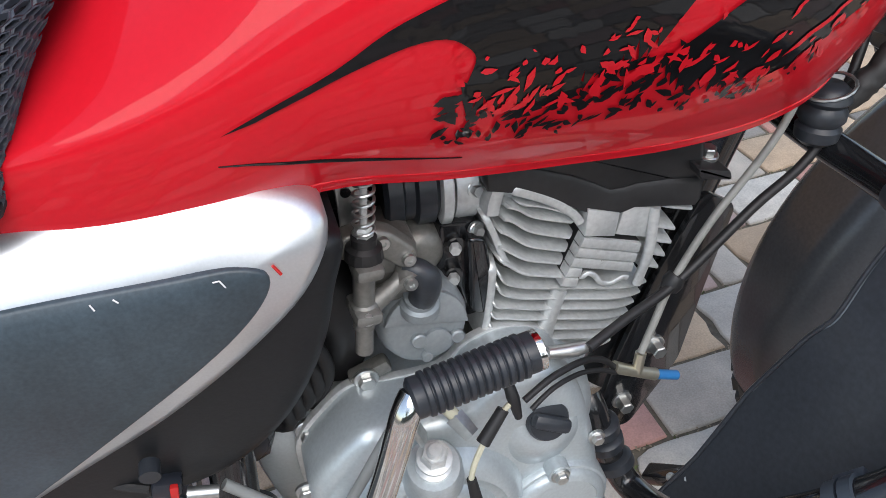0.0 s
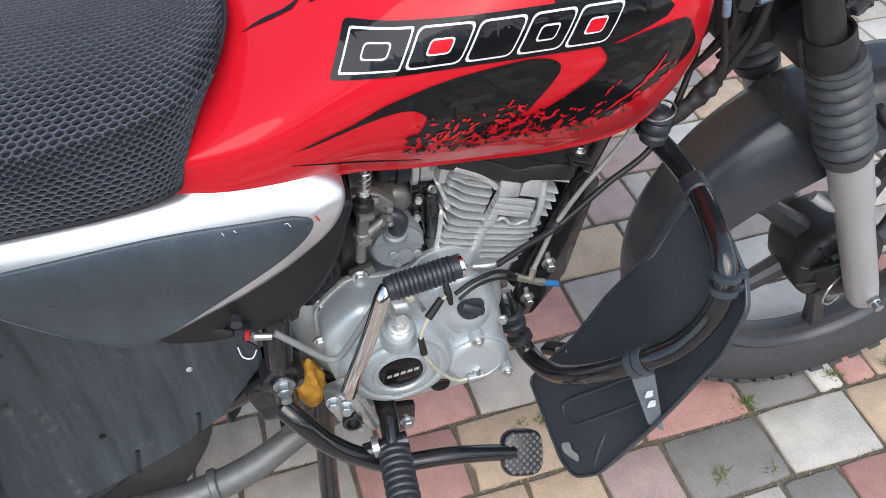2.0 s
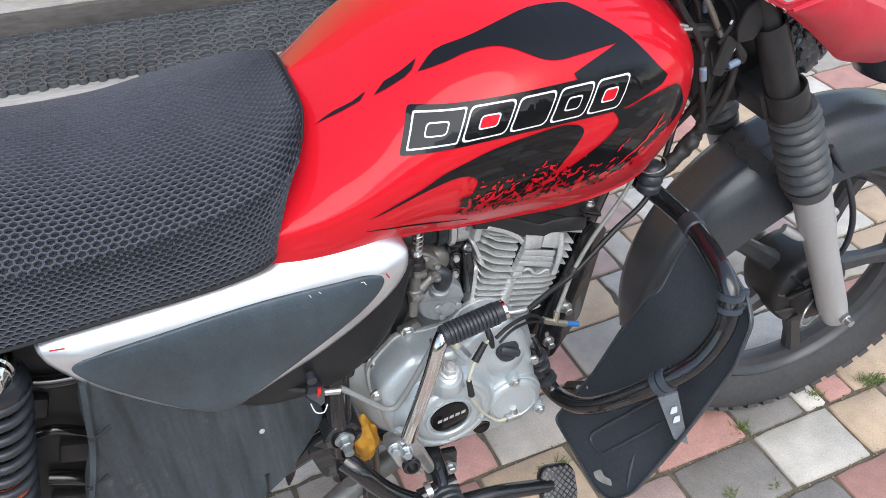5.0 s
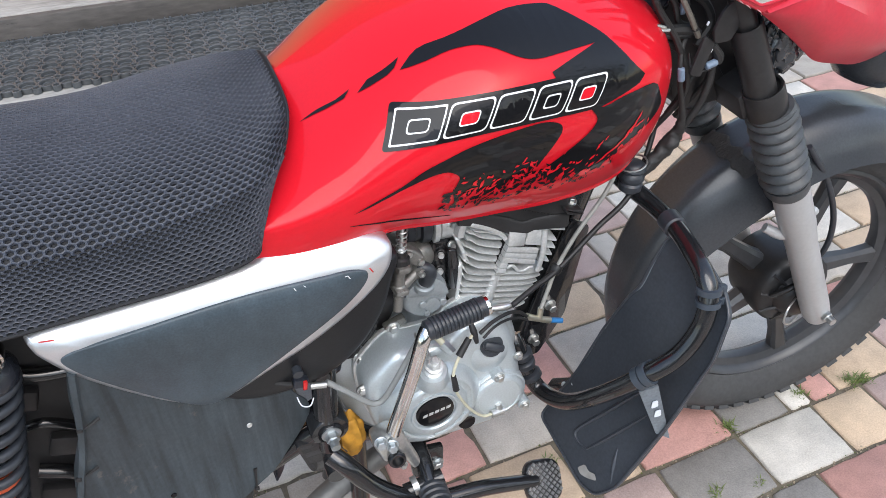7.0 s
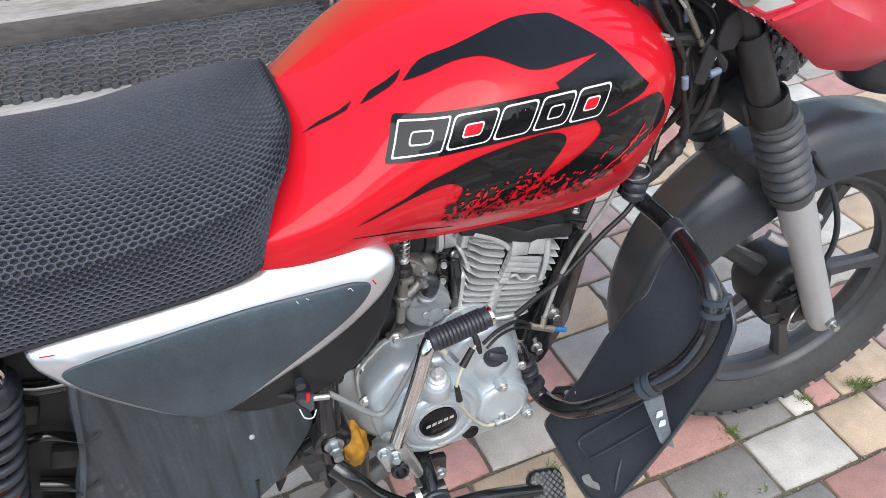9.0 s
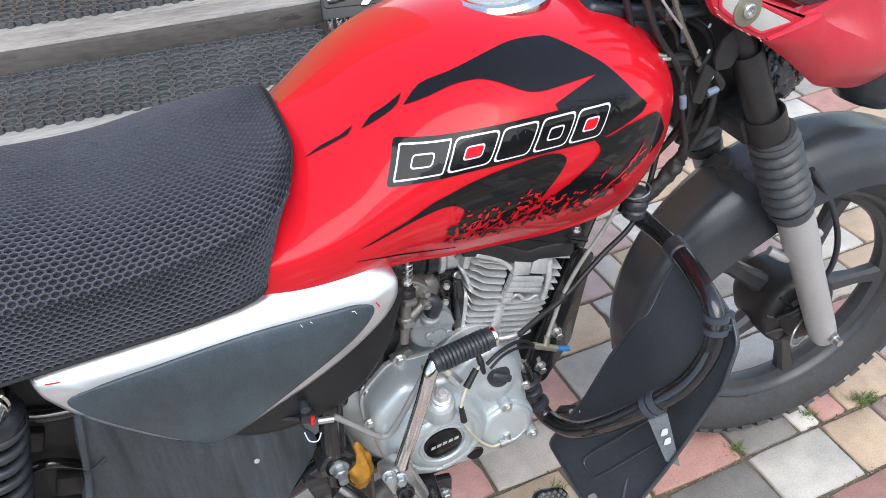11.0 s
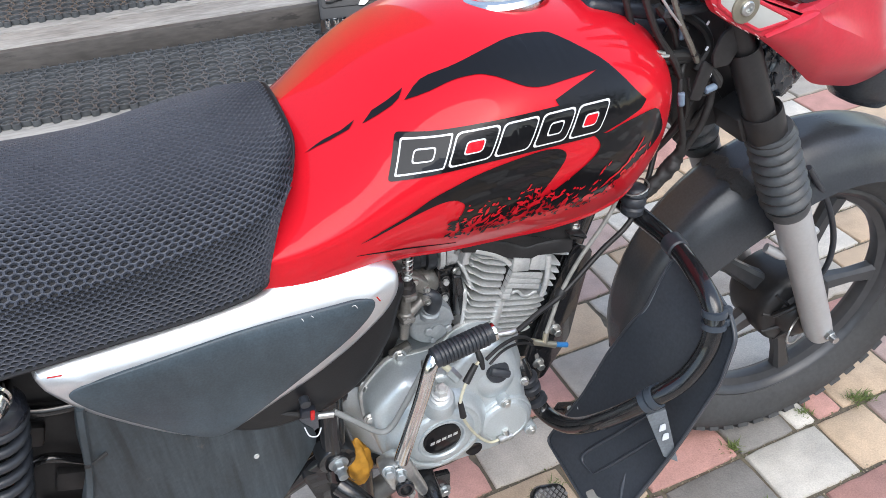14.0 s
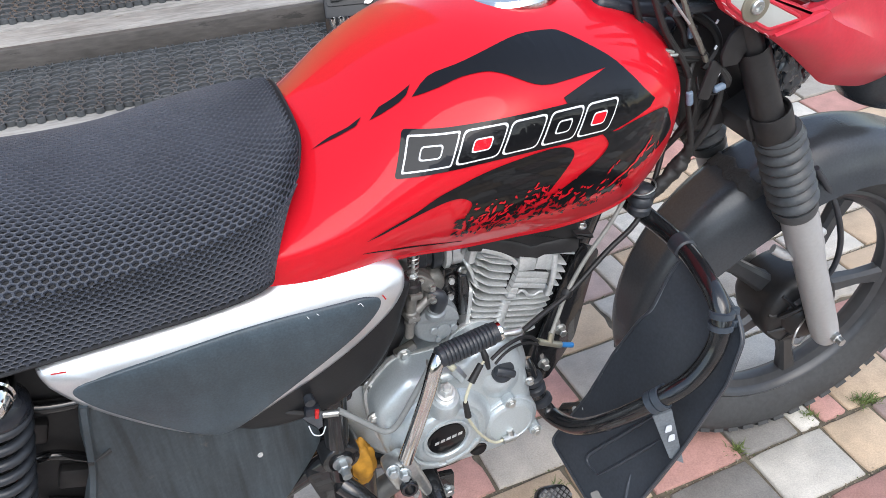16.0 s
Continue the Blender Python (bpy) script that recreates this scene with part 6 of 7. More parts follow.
for pts, r in (([(-0.46, -0.080, 0.66), (-0.40, -0.083, 0.63), (-0.345, -0.083, 0.622)], 0.008), ([(-0.45, -0.080, 0.55), (-0.41, -0.086, 0.56), (-0.37, -0.083, 0.53)], 0.006), ([(-0.44, -0.080, 0.48), (-0.40, -0.084, 0.46), (-0.37, -0.083, 0.42)], 0.009)):
    tube_part("guard_bracket", pts, r, FRAME, bike, segs=10)
for x, z in ((-0.425, 0.60), (-0.395, 0.51), (-0.43, 0.43)):
    bm = bmesh.new()
    brick_shape(bm, (0.045, 0.014, 0.030), pose(x, -0.080, z, 0, 20, 0), 0.004)
    part("guard_block", bm, SHROUD, bike)

# dark infill plate, added for the shade behind the carburettor and below the tank
bm = bmesh.new()
slab(bm, rounded2([(-0.10, 0.735), (0.26, 0.725), (0.24, 0.69), (0.11, 0.66), (0.085, 0.56), (-0.08, 0.53), (-0.11, 0.60)], 0.01), 0.05, side(0, 0, 0.045), 0.006)
part("inner_panel", bm, WIRE, chassis, "dark frame parts behind the carburettor", 50)


# ---- headlamp cowl ----
cowl = new("headlamp_cowl")
cowl.parent = bike
tagged(cowl, "scratched red headlamp cowl with a grey side patch")
LOW = [(0.446, -0.128, 0.898), (0.499, -0.118, 0.859), (0.546, -0.107, 0.822), (0.570, -0.103, 0.804), (0.613, -0.095, 0.788), (0.671, -0.080, 0.770), (0.749, -0.055, 0.764), (0.800, -0.02, 0.764), (0.805, 0.0, 0.764)]
CREASE = [(0.444, -0.131, 0.900), (0.506, -0.137, 0.911), (0.524, -0.137, 0.900), (0.545, -0.135, 0.889), (0.571, -0.133, 0.877), (0.627, -0.122, 0.849), (0.670, -0.108, 0.832), (0.735, -0.050, 0.820), (0.75, 0.0, 0.818)]
RIM = [(0.446, -0.131, 0.902), (0.504, -0.136, 0.914), (0.517, -0.133, 0.914), (0.531, -0.128, 0.914), (0.557, -0.120, 0.914), (0.596, -0.110, 0.918), (0.653, -0.095, 0.915), (0.70, -0.045, 0.915), (0.715, 0.0, 0.915)]
low, crease, rim = (curve_points(c, 4) for c in (LOW, CREASE, RIM))
for s in (1, -1):
    bm = bmesh.new()
    rings = []
    for a, b, c in zip(low, crease, rim):
        ring = []
        for k in range(9):
            t = k / 8
            q = a.lerp(b, t)
            q.y -= 0.010 * math.sin(math.pi * t) * min(1.0, (b - a).length / 0.05) * (1 if q.y < -0.03 else 0)
            ring.append(q)
        ring[-1] = b + Vector((0, 0.0006, -0.002))
        ring.append(b + Vector((0, 0.0012, 0.0025)))
        for k in range(1, 5):
            q = b.lerp(c, k / 4)
            ring.append(q + Vector((0, 0.004 * math.sin(math.pi * k / 4), 0)))
        ring.append(c + Vector((0, 0.006, 0.003)))
        ring.append(c + Vector((0, 0.022 if c.y < -0.02 else 0, 0.001)))
        rings.append([(q.x, q.y * s, q.z) for q in ring])
    loft(bm, rings, caps=False, wrap=False)
    bmesh.ops.remove_doubles(bm, verts=bm.verts, dist=0.0004)
    bmesh.ops.recalc_face_normals(bm, faces=bm.faces)
    bmesh.ops.solidify(bm, geom=bm.faces[:], thickness=0.003)
    part("cowl_side", bm, RED_DULL, cowl, smooth=24)
tube_part("cowl_lip", [(q.x, q.y + 0.001, q.z + 0.001) for q in low], 0.0026, RED_DULL, cowl, segs=8, steps=1)
# scratches and worn edges
SCUFF = surface("pale_scuff", (0.62, 0.36, 0.36), 0.7, vary=0.3, grain=500)
q = random.Random(4)
for k in range(22):
    i = q.randrange(9, 24)
    t = q.choice((0.93, 0.9, 0.82, 0.72, 0.5, 0.97))
    a = low[i].lerp(crease[i], t)
    b = low[i + 1].lerp(crease[i + 1], t + q.uniform(-0.06, 0.06))
    push = Vector((0, -0.0105 * math.sin(math.pi * t) * min(1.0, (crease[i] - low[i]).length / 0.05) - 0.0002, 0))
    c = a.lerp(b, q.uniform(0.25, 0.9))
    tube_part("cowl_scratch", [a + push, a.lerp(c, 0.5) + push + Vector((0, -0.0002, q.uniform(-0.001, 0.001))), c + push], [0.0002, q.uniform(0.0004, 0.0008), 0.0002], SCUFF, cowl, segs=5)
for k in range(14):
    i = q.randrange(2, 30)
    p = low[i] + Vector((q.uniform(-0.004, 0.004), -0.0012, q.uniform(-0.001, 0.002)))
    d = (low[i + 1] - low[i]).normalized() * q.uniform(0.002, 0.006)
    tube_part("cowl_scratch", [p, p + d * 0.5, p + d], [0.0002, 0.0007, 0.0002], SCUFF, cowl, segs=5)
for x, z in ((0.366, 0.950), (0.372, 0.941), (0.381, 0.934), (0.395, 0.925), (0.404, 0.919), (0.415, 0.912), (0.431, 0.904)):
    tube_part("cowl_scratch", [(x, -0.1365, z + 0.002), (x + 0.003, -0.1372, z), (x + 0.008, -0.1365, z - 0.004)], [0.0002, 0.0007, 0.0002], SCUFF, cowl, segs=6)
# arm of the cowl with its patch
bm = bmesh.new()
slab(bm, rounded2([(0.354, 0.981), (0.362, 0.957), (0.373, 0.940), (0.401, 0.921), (0.441, 0.899), (0.462, 0.904), (0.511, 0.909), (0.504, 0.914), (0.475, 0.929), (0.433, 0.947), (0.390, 0.978)], 0.006), 0.012, side(0, 0, -0.125), 0.003)
part("cowl_arm", bm, RED_DULL, cowl, smooth=40)
loop = rounded2([(0.371, 0.972), (0.374, 0.950), (0.394, 0.934), (0.434, 0.910), (0.476, 0.914), (0.473, 0.918), (0.421, 0.947), (0.399, 0.967)], 0.004)
bm = bmesh.new()
slab(bm, loop, 0.004, side(0, 0, -0.1345), 0.0008)
patch = part("side_patch", bm, LENS, cowl, "light grey plastic patch")
tube_part("patch_rim", [(q[0], -0.1370, q[1]) for q in loop] + [(loop[0][0], -0.1370, loop[0][1])], 0.0026, RED_DULL, cowl, segs=8, steps=1)
bm = bmesh.new()
pm2 = axis_matrix((0.409, -0.1386, 0.941), (0, -1, 0))
lathe(bm, [(0.0175, 0.0), (0.0175, 0.002), (0.0155, 0.003), (0.0085, 0.003)], pm2, 28)
wash = part("washer", bm, surface("dull_washer", (0.30, 0.28, 0.22), 0.45, 0.6, vary=0.2), patch)
bm = bmesh.new()
lathe(bm, [(0.0082, 0.002), (0.0082, 0.0055), (0.0068, 0.007), (0.0042, 0.007), (0.0038, 0.0035), (0.0, 0.003)], pm2, 18)
part("screw_head", bm, STEEL, wash, "zinc socket screw")
bm = bmesh.new()
slab(bm, closed2([(0.600, 0.935), (0.606, 0.885), (0.622, 0.864), (0.650, 0.856), (0.690, 0.850), (0.70, 0.89), (0.68, 0.93)], 3), 0.018, side(0, 0, -0.104) @ Matrix.Rotation(radians(10), 4, "Y"), 0.007)
part("cowl_panel", bm, RED_DULL, cowl, smooth=60)
bm = bmesh.new()
slab(bm, rounded2([(0.40, 0.985), (0.45, 0.952), (0.52, 0.915), (0.60, 0.915), (0.62, 0.99)], 0.006), 0.006, side(0, 0, -0.112), 0.002)
part("inner_shell", bm, FENDER, cowl, "dull black inner shell")
bm = bmesh.new()
lathe(bm, [(0.010, -0.080), (0.040, -0.072), (0.060, -0.050), (0.070, -0.020), (0.073, 0.010), (0.068, 0.020)], axis_matrix((0.795, 0.0, 0.757), (0.25, 0, 0.95)), 36)
part("lamp_bowl", bm, FENDER, cowl, "dull black lamp housing")

# ---- steering area: brackets, wires and cables ----
def wire(name, pts, r, material, label="", **kw):
    return tube_part(name, pts, r, material, loom, label, **kw)


loom = new("wiring")
loom.parent = bike
tagged(loom, "tangle of black control cables and wires")
SLEEVE = surface("grey_sleeve", (0.16, 0.15, 0.125), 0.6, vary=0.4, grain=220, wear=(0.40, 0.37, 0.30), wear_amount=0.05)
DUSTY = surface("dusty_black", (0.019, 0.0185, 0.0185), 0.55, vary=0.4, grain=150, blotch=30, wear=(0.10, 0.095, 0.09), wear_amount=0.05)
bm = bmesh.new()
slab(bm, rounded2([(0.408, 0.858), (0.404, 0.874), (0.412, 0.896), (0.424, 0.906), (0.456, 0.908), (0.456, 0.882), (0.444, 0.880), (0.434, 0.866), (0.430, 0.858)], 0.004), 0.004, side(0, 0, -0.104), 0.001)
part("lamp_bracket", bm, SHROUD, loom, "dull black lamp bracket")
bm = bmesh.new()
slab(bm, rounded2([(0.384, 0.822), (0.400, 0.816), (0.413, 0.858), (0.397, 0.868)], 0.004), 0.004, side(0, 0, -0.099), 0.001)
part("bracket_leg", bm, SHROUD, loom)
# black clock shroud with rounded steps above the tank nose
for k, (x, z, w, h) in enumerate(((0.330, 0.948, 0.095, 0.024), (0.322, 0.922, 0.105, 0.022), (0.352, 0.897, 0.070, 0.026))):
    bm = bmesh.new()
    brick_shape(bm, (w, 0.10, h), pose(x, 0.0, z, 0, 14, 0), 0.009)
    part("shroud_step", bm, PLASTIC, loom, "glossy black shroud" if k == 0 else "", 50)
bm = bmesh.new()
brick_shape(bm, (0.085, 0.018, 0.010), pose(0.392, -0.072, 0.921, 0, 3, 0), 0.003)
part("switch_arm", bm, FENDER, loom)
FILM = surface("shiny_film", (0.030, 0.034, 0.040), 0.16, vary=0.4, coat=0.6)
bm = bmesh.new()
bmesh.ops.create_icosphere(bm, subdivisions=5, radius=1.0)
for v in bm.verts:
    q = v.co.copy()
    k = 1.0 + 0.42 * abs(noise.noise(q * 1.7)) - 0.34 * abs(noise.noise(q * 2.9 + Vector((3, 1, 2)))) - 0.06 * abs(noise.noise(q * 6))
    v.co = Vector((0.526 + 0.036 * q.x * k, -0.088 + 0.018 * q.y * k, 0.842 + 0.046 * q.z * k - 0.012 * q.x))
part("plastic_wrap", bm, FILM, loom, "crumpled black plastic film", 28)
# frame gusset drawn oversized, to fill the gap behind the wires with black
bm = bmesh.new()
slab(bm, rounded2([(0.335, 0.965), (0.354, 0.887), (0.388, 0.824), (0.412, 0.750), (0.435, 0.735), (0.515, 0.735), (0.531, 0.794), (0.527, 0.859), (0.50, 0.965)], 0.01), 0.050, side(0, 0, 0.005), 0.008)
part("headstock_gusset", bm, WIRE, loom, "black frame gusset behind the wires")
wire("flat_cable", [(0.345, -0.080, 0.975), (0.354, -0.085, 0.948), (0.366, -0.09, 0.916), (0.378, -0.095, 0.892), (0.396, -0.092, 0.863)], 0.0034, SLEEVE, segs=6)
for k in range(6):
    q = Vector((0.352, -0.084, 0.952)).lerp(Vector((0.392, -0.094, 0.869)), k / 5.5)
    wire("tape_band", [q, q + Vector((0.0016, 0, -0.0034))], 0.0041, DUSTY, segs=8)
wire("thin_cable", [(0.318, -0.09, 0.975), (0.331, -0.092, 0.955), (0.348, -0.092, 0.933), (0.365, -0.092, 0.913)], 0.0016, surface("grey_cable", (0.38, 0.38, 0.37), 0.5, vary=0.2), segs=8)
wire("plug_body", [(0.345, -0.085, 0.880), (0.363, -0.085, 0.875), (0.386, -0.085, 0.871), (0.402, -0.085, 0.864)], [0.003, 0.006, 0.0065, 0.004], DUSTY, segs=8)
wire("plug_body", [(0.340, -0.083, 0.873), (0.368, -0.083, 0.867), (0.391, -0.083, 0.863)], [0.003, 0.0052, 0.004], DUSTY, segs=8)
wire("plug_body", [(0.352, -0.075, 0.858), (0.372, -0.078, 0.852), (0.388, -0.075, 0.838)], [0.004, 0.0055, 0.003], DUSTY, segs=8)
for a, b in (((0.338, -0.09, 0.887), (0.350, -0.09, 0.882)), ((0.342, -0.09, 0.880), (0.356, -0.09, 0.878))):
    wire("crimp", [a, b], 0.0022, STEEL, segs=8)
harness = wire("harness", [(0.391, -0.078, 0.862), (0.379, -0.088, 0.851), (0.376, -0.095, 0.823), (0.384, -0.09, 0.800), (0.398, -0.082, 0.765), (0.405, -0.076, 0.735), (0.395, -0.073, 0.712), (0.374, -0.071, 0.690), (0.352, -0.069, 0.666)], [0.0030, 0.0034, 0.0034, 0.0034, 0.0040, 0.0062, 0.0095, 0.0095, 0.0080], DUSTY, "cable harness in ragged black tape", segs=14, steps=14)
for v in harness.data.vertices:
    low = max(0.0, min(1.0, (0.765 - v.co.z) / 0.04))
    v.co += v.normal * low * (0.0042 * noise.noise(v.co * 85) + 0.0016 * noise.noise(v.co * 260))
wire("branch_cable", [(0.431, -0.085, 0.828), (0.430, -0.085, 0.805), (0.428, -0.085, 0.79), (0.421, -0.083, 0.762), (0.410, -0.075, 0.732)], [0.0038, 0.0050, 0.0050, 0.0046, 0.0045], DUSTY, segs=10)
wire("branch_cable", [(0.408, -0.098, 0.860), (0.415, -0.1, 0.850), (0.424, -0.1, 0.837), (0.425, -0.1, 0.828)], [0.003, 0.0045, 0.006, 0.004], DUSTY, segs=8)
wire("branch_cable", [(0.343, -0.075, 0.934), (0.366, -0.078, 0.905), (0.376, -0.078, 0.880), (0.393, -0.078, 0.872)], 0.0038, DUSTY, segs=8)
wire("branch_cable", [(0.392, -0.06, 0.91), (0.415, -0.07, 0.892), (0.424, -0.075, 0.868), (0.405, -0.08, 0.845)], 0.0055, DUSTY, segs=8)
wire("branch_cable", [(0.424, -0.06, 0.793), (0.410, -0.06, 0.773), (0.392, -0.06, 0.748)], 0.0030, DUSTY, segs=8)
wire("loop_wire", [(0.380, -0.1, 0.850), (0.386, -0.1, 0.832), (0.400, -0.1, 0.8225), (0.417, -0.1, 0.823), (0.427, -0.1, 0.835), (0.421, -0.1, 0.848), (0.41, -0.1, 0.859)], 0.0012, WIRE, segs=6)
for k, (x, y) in enumerate(((0.40, 0.03), (0.385, 0.02), (0.37, -0.05), (0.42, -0.03), (0.36, -0.03))):
    wire("control_cable", [(x - 0.06, y - 0.02, 0.99), (x - 0.03, y - 0.03, 0.93 - 0.01 * k), (x + 0.02 - 0.01 * k, y - 0.04, 0.86), (x + 0.03, y - 0.03, 0.79), (x + 0.01, y, 0.72)], 0.0042, DUSTY, segs=8)
PALE_BLUE = surface("pale_blue_plastic", (0.17, 0.23, 0.31), 0.35, vary=0.2, grain=200)
for a, b, r in (((0.3745, -0.098, 0.831), (0.3775, -0.098, 0.814), 0.0044), ((0.407, -0.1, 0.827), (0.422, -0.1, 0.830), 0.0046), ((0.380, -0.076, 0.900), (0.381, -0.076, 0.887), 0.0035)):
    wire("connector", [a, Vector(a).lerp(Vector(b), 0.12), Vector(a).lerp(Vector(b), 0.88), b], [r * 0.7, r, r, r * 0.6], PALE_BLUE, "pale blue wire connector", segs=12)
for q in ((0.395, -0.101, 0.913), (0.399, -0.101, 0.882), (0.410, -0.101, 0.847)):
    bm = bmesh.new()
    brick_shape(bm, (0.0025, 0.002, 0.005), pose(*q, 0, 30, 0), 0.0006)
    part("paper_tag", bm, WHITEPL, loom)
# boot at the foot of the harness
bm = bmesh.new()
lathe(bm, [(0.010, -0.022), (0.015, -0.018), (0.016, -0.010), (0.0135, -0.007), (0.0165, -0.003), (0.0165, 0.003), (0.0135, 0.007), (0.017, 0.011), (0.015, 0.018), (0.010, 0.022)], axis_matrix((0.346, -0.070, 0.672), (0.1, 0.05, 1)), 24)
part("rubber_boot", bm, RUBBER, loom, "black rubber boot")
ringpts = [Vector((0.346, -0.070, 0.692)) + Vector((0.017 * math.cos(a / 16 * 2 * math.pi), 0.017 * math.sin(a / 16 * 2 * math.pi), 0.004 * math.cos(a / 16 * 2 * math.pi))) for a in range(17)]
tube_part("wire_ring", ringpts, 0.0013, STEEL, loom, segs=6, steps=1)
# clutch cable from the lever up to the steering head
wire("clutch_cable", [(0.150, -0.128, 0.566), (0.185, -0.115, 0.571), (0.229, -0.102, 0.580), (0.288, -0.090, 0.619), (0.345, -0.075, 0.650), (0.385, -0.05, 0.72), (0.40, -0.03, 0.80)], 0.0037, WIRE, segs=10)
wire("cable_ferrule", [(0.122, -0.125, 0.568), (0.140, -0.125, 0.565), (0.150, -0.124, 0.564)], [0.0042, 0.0052, 0.0045], STEEL, segs=10)
wire("cable_thread", [(0.098, -0.127, 0.572), (0.124, -0.125, 0.568)], 0.0022, STEEL, segs=8)
bm = bmesh.new()
lathe(bm, [(0.0055, -0.004), (0.0062, 0), (0.0055, 0.004)], axis_matrix((0.106, -0.126, 0.571), (1, 0, -0.1)), 6)
part("adjuster_nut", bm, STEEL, loom)
# breather tee with its grey pipe and blue end cap
tee = new("breather_tee")
tee.parent = bike
tagged(tee, "small brass tee with a blue end cap")
BRASS = surface("dull_brass", (0.50, 0.47, 0.38), 0.35, 0.8, vary=0.2)
tube_part("tee_bar", [(0.178, -0.115, 0.525), (0.196, -0.115, 0.514), (0.213, -0.115, 0.505)], [0.0048, 0.0042, 0.0048], BRASS, tee, segs=12)
tube_part("tee_stem", [(0.197, -0.115, 0.514), (0.200, -0.113, 0.530)], 0.0042, BRASS, tee, segs=12)
tube_part("blue_cap", [(0.213, -0.115, 0.505), (0.232, -0.114, 0.496)], 0.0038, BLUE, tee, "blue plastic cap", segs=12)
tube_part("grey_pipe", [(0.200, -0.113, 0.530), (0.212, -0.107, 0.553), (0.226, -0.10, 0.578), (0.257, -0.09, 0.617), (0.306, -0.08, 0.672), (0.345, -0.06, 0.73)], 0.0029, surface("grey_pipe_cover", (0.27, 0.27, 0.25), 0.5, vary=0.35, wear=(0.45, 0.44, 0.4), wear_amount=0.08), tee, segs=10)
bm = bmesh.new()
lathe(bm, [(0.0065, -0.006), (0.008, 0), (0.0065, 0.006)], axis_matrix((0.2265, -0.100, 0.5785), (0.5, 0.1, 0.7)), 10)
part("tie", bm, WIRE, tee)
tube_part("vent_hose", [(0.178, -0.115, 0.525), (0.165, -0.120, 0.542), (0.145, -0.130, 0.557), (0.118, -0.142, 0.563), (0.096, -0.150, 0.558)], 0.0024, WIRE, tee, segs=10)
tube_part("vent_hose", [(0.178, -0.118, 0.522), (0.163, -0.124, 0.536), (0.142, -0.133, 0.549), (0.118, -0.145, 0.556), (0.100, -0.152, 0.550)], 0.0018, WIRE, tee, segs=10)
# sensor wire over the clutch cover
sense = new("sensor_lead")
sense.parent = bike
tagged(sense, "clear sensor lead with black sleeves")
tube_part("lead", [(0.092, -0.148, 0.562), (0.076, -0.156, 0.556), (0.062, -0.163, 0.541), (0.053, -0.167, 0.520), (0.054, -0.168, 0.495), (0.064, -0.165, 0.465), (0.080, -0.158, 0.430), (0.100, -0.152, 0.402), (0.118, -0.148, 0.397)], 0.0020, CLEAR, sense, segs=8)
tube_part("black_sleeve", [(0.080, -0.154, 0.560), (0.063, -0.162, 0.543)], [0.0040, 0.0048], WIRE, sense, segs=10)
tube_part("black_sleeve", [(0.0525, -0.168, 0.518), (0.0555, -0.168, 0.492)], [0.0034, 0.0044], WIRE, sense, segs=10)
tube_part("cable_strap", [(0.086, -0.142, 0.577), (0.088, -0.150, 0.564), (0.091, -0.152, 0.546)], [0.0030, 0.0044, 0.0026], WIRE, sense, segs=10)
tube_part("lead_end", [(0.112, -0.150, 0.398), (0.132, -0.148, 0.396)], 0.0055, STEEL, sense, segs=12)
tube_part("lead_end", [(0.126, -0.148, 0.397), (0.124, -0.146, 0.410)], 0.0045, STEEL, sense, segs=12)
tube_part("banjo", [(0.052, -0.136, 0.545), (0.060, -0.148, 0.536)], [0.0075, 0.0065], STEEL, sense, segs=6)
tube_part("tan_tube", [(0.042, -0.132, 0.562), (0.053, -0.138, 0.545)], 0.0045, CLEAR, sense, segs=12)
# loose hoses behind the carburettor
# made-up thick black tube, added to darken the view over the crankcase
tube_part("air_duct", [(-0.045, -0.030, 0.640), (-0.015, -0.045, 0.610), (-0.005, -0.050, 0.575), (-0.015, -0.045, 0.535)], [0.030, 0.030, 0.027, 0.022], SHROUD, loom, "dull black rubber duct", segs=18)
for k in range(5):
    tube_part("drain_hose", [(-0.01 - 0.012 * k, -0.06 - 0.006 * k, 0.66), (-0.03 - 0.01 * k, -0.075, 0.61), (-0.02 - 0.008 * k, -0.085, 0.565 - 0.01 * k), (-0.035 - 0.01 * k, -0.07, 0.52)], 0.0052, WIRE, loom, segs=10)


# ---- timber steps with rubber mats ----
def planked(name, base, edge):
    """Weathered board: grain drawn out along x, cracks and stains."""
    m = surface(name, base, 0.85, vary=0.42, grain=120, blotch=14, bump=0.0012, wear=edge, wear_amount=0.10)
    nt = m.node_tree
    n, l = nt.nodes, nt.links
    co = n.new("ShaderNodeTexCoord")
    st = n.new("ShaderNodeMapping")
    st.inputs["Scale"].default_value = (0.22, 1.0, 1.0)
    l.new(co.outputs["Object"], st.inputs["Vector"])
    for node in [q for q in n if q.bl_idname == "ShaderNodeTexNoise"]:
        l.new(st.outputs[0], node.inputs["Vector"])
    return m


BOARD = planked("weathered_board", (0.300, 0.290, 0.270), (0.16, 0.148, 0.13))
# far darker colour for the riser and stringer boards
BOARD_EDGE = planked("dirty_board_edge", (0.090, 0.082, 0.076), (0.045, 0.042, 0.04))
SM = Matrix.Translation((0, 0.985, 0)) @ Matrix.Rotation(radians(-4.6), 4, "Z")
steps = tagged(new("timber_steps"), "weathered grey timber steps", "steps", kind="structure")
steps.matrix_basis = SM


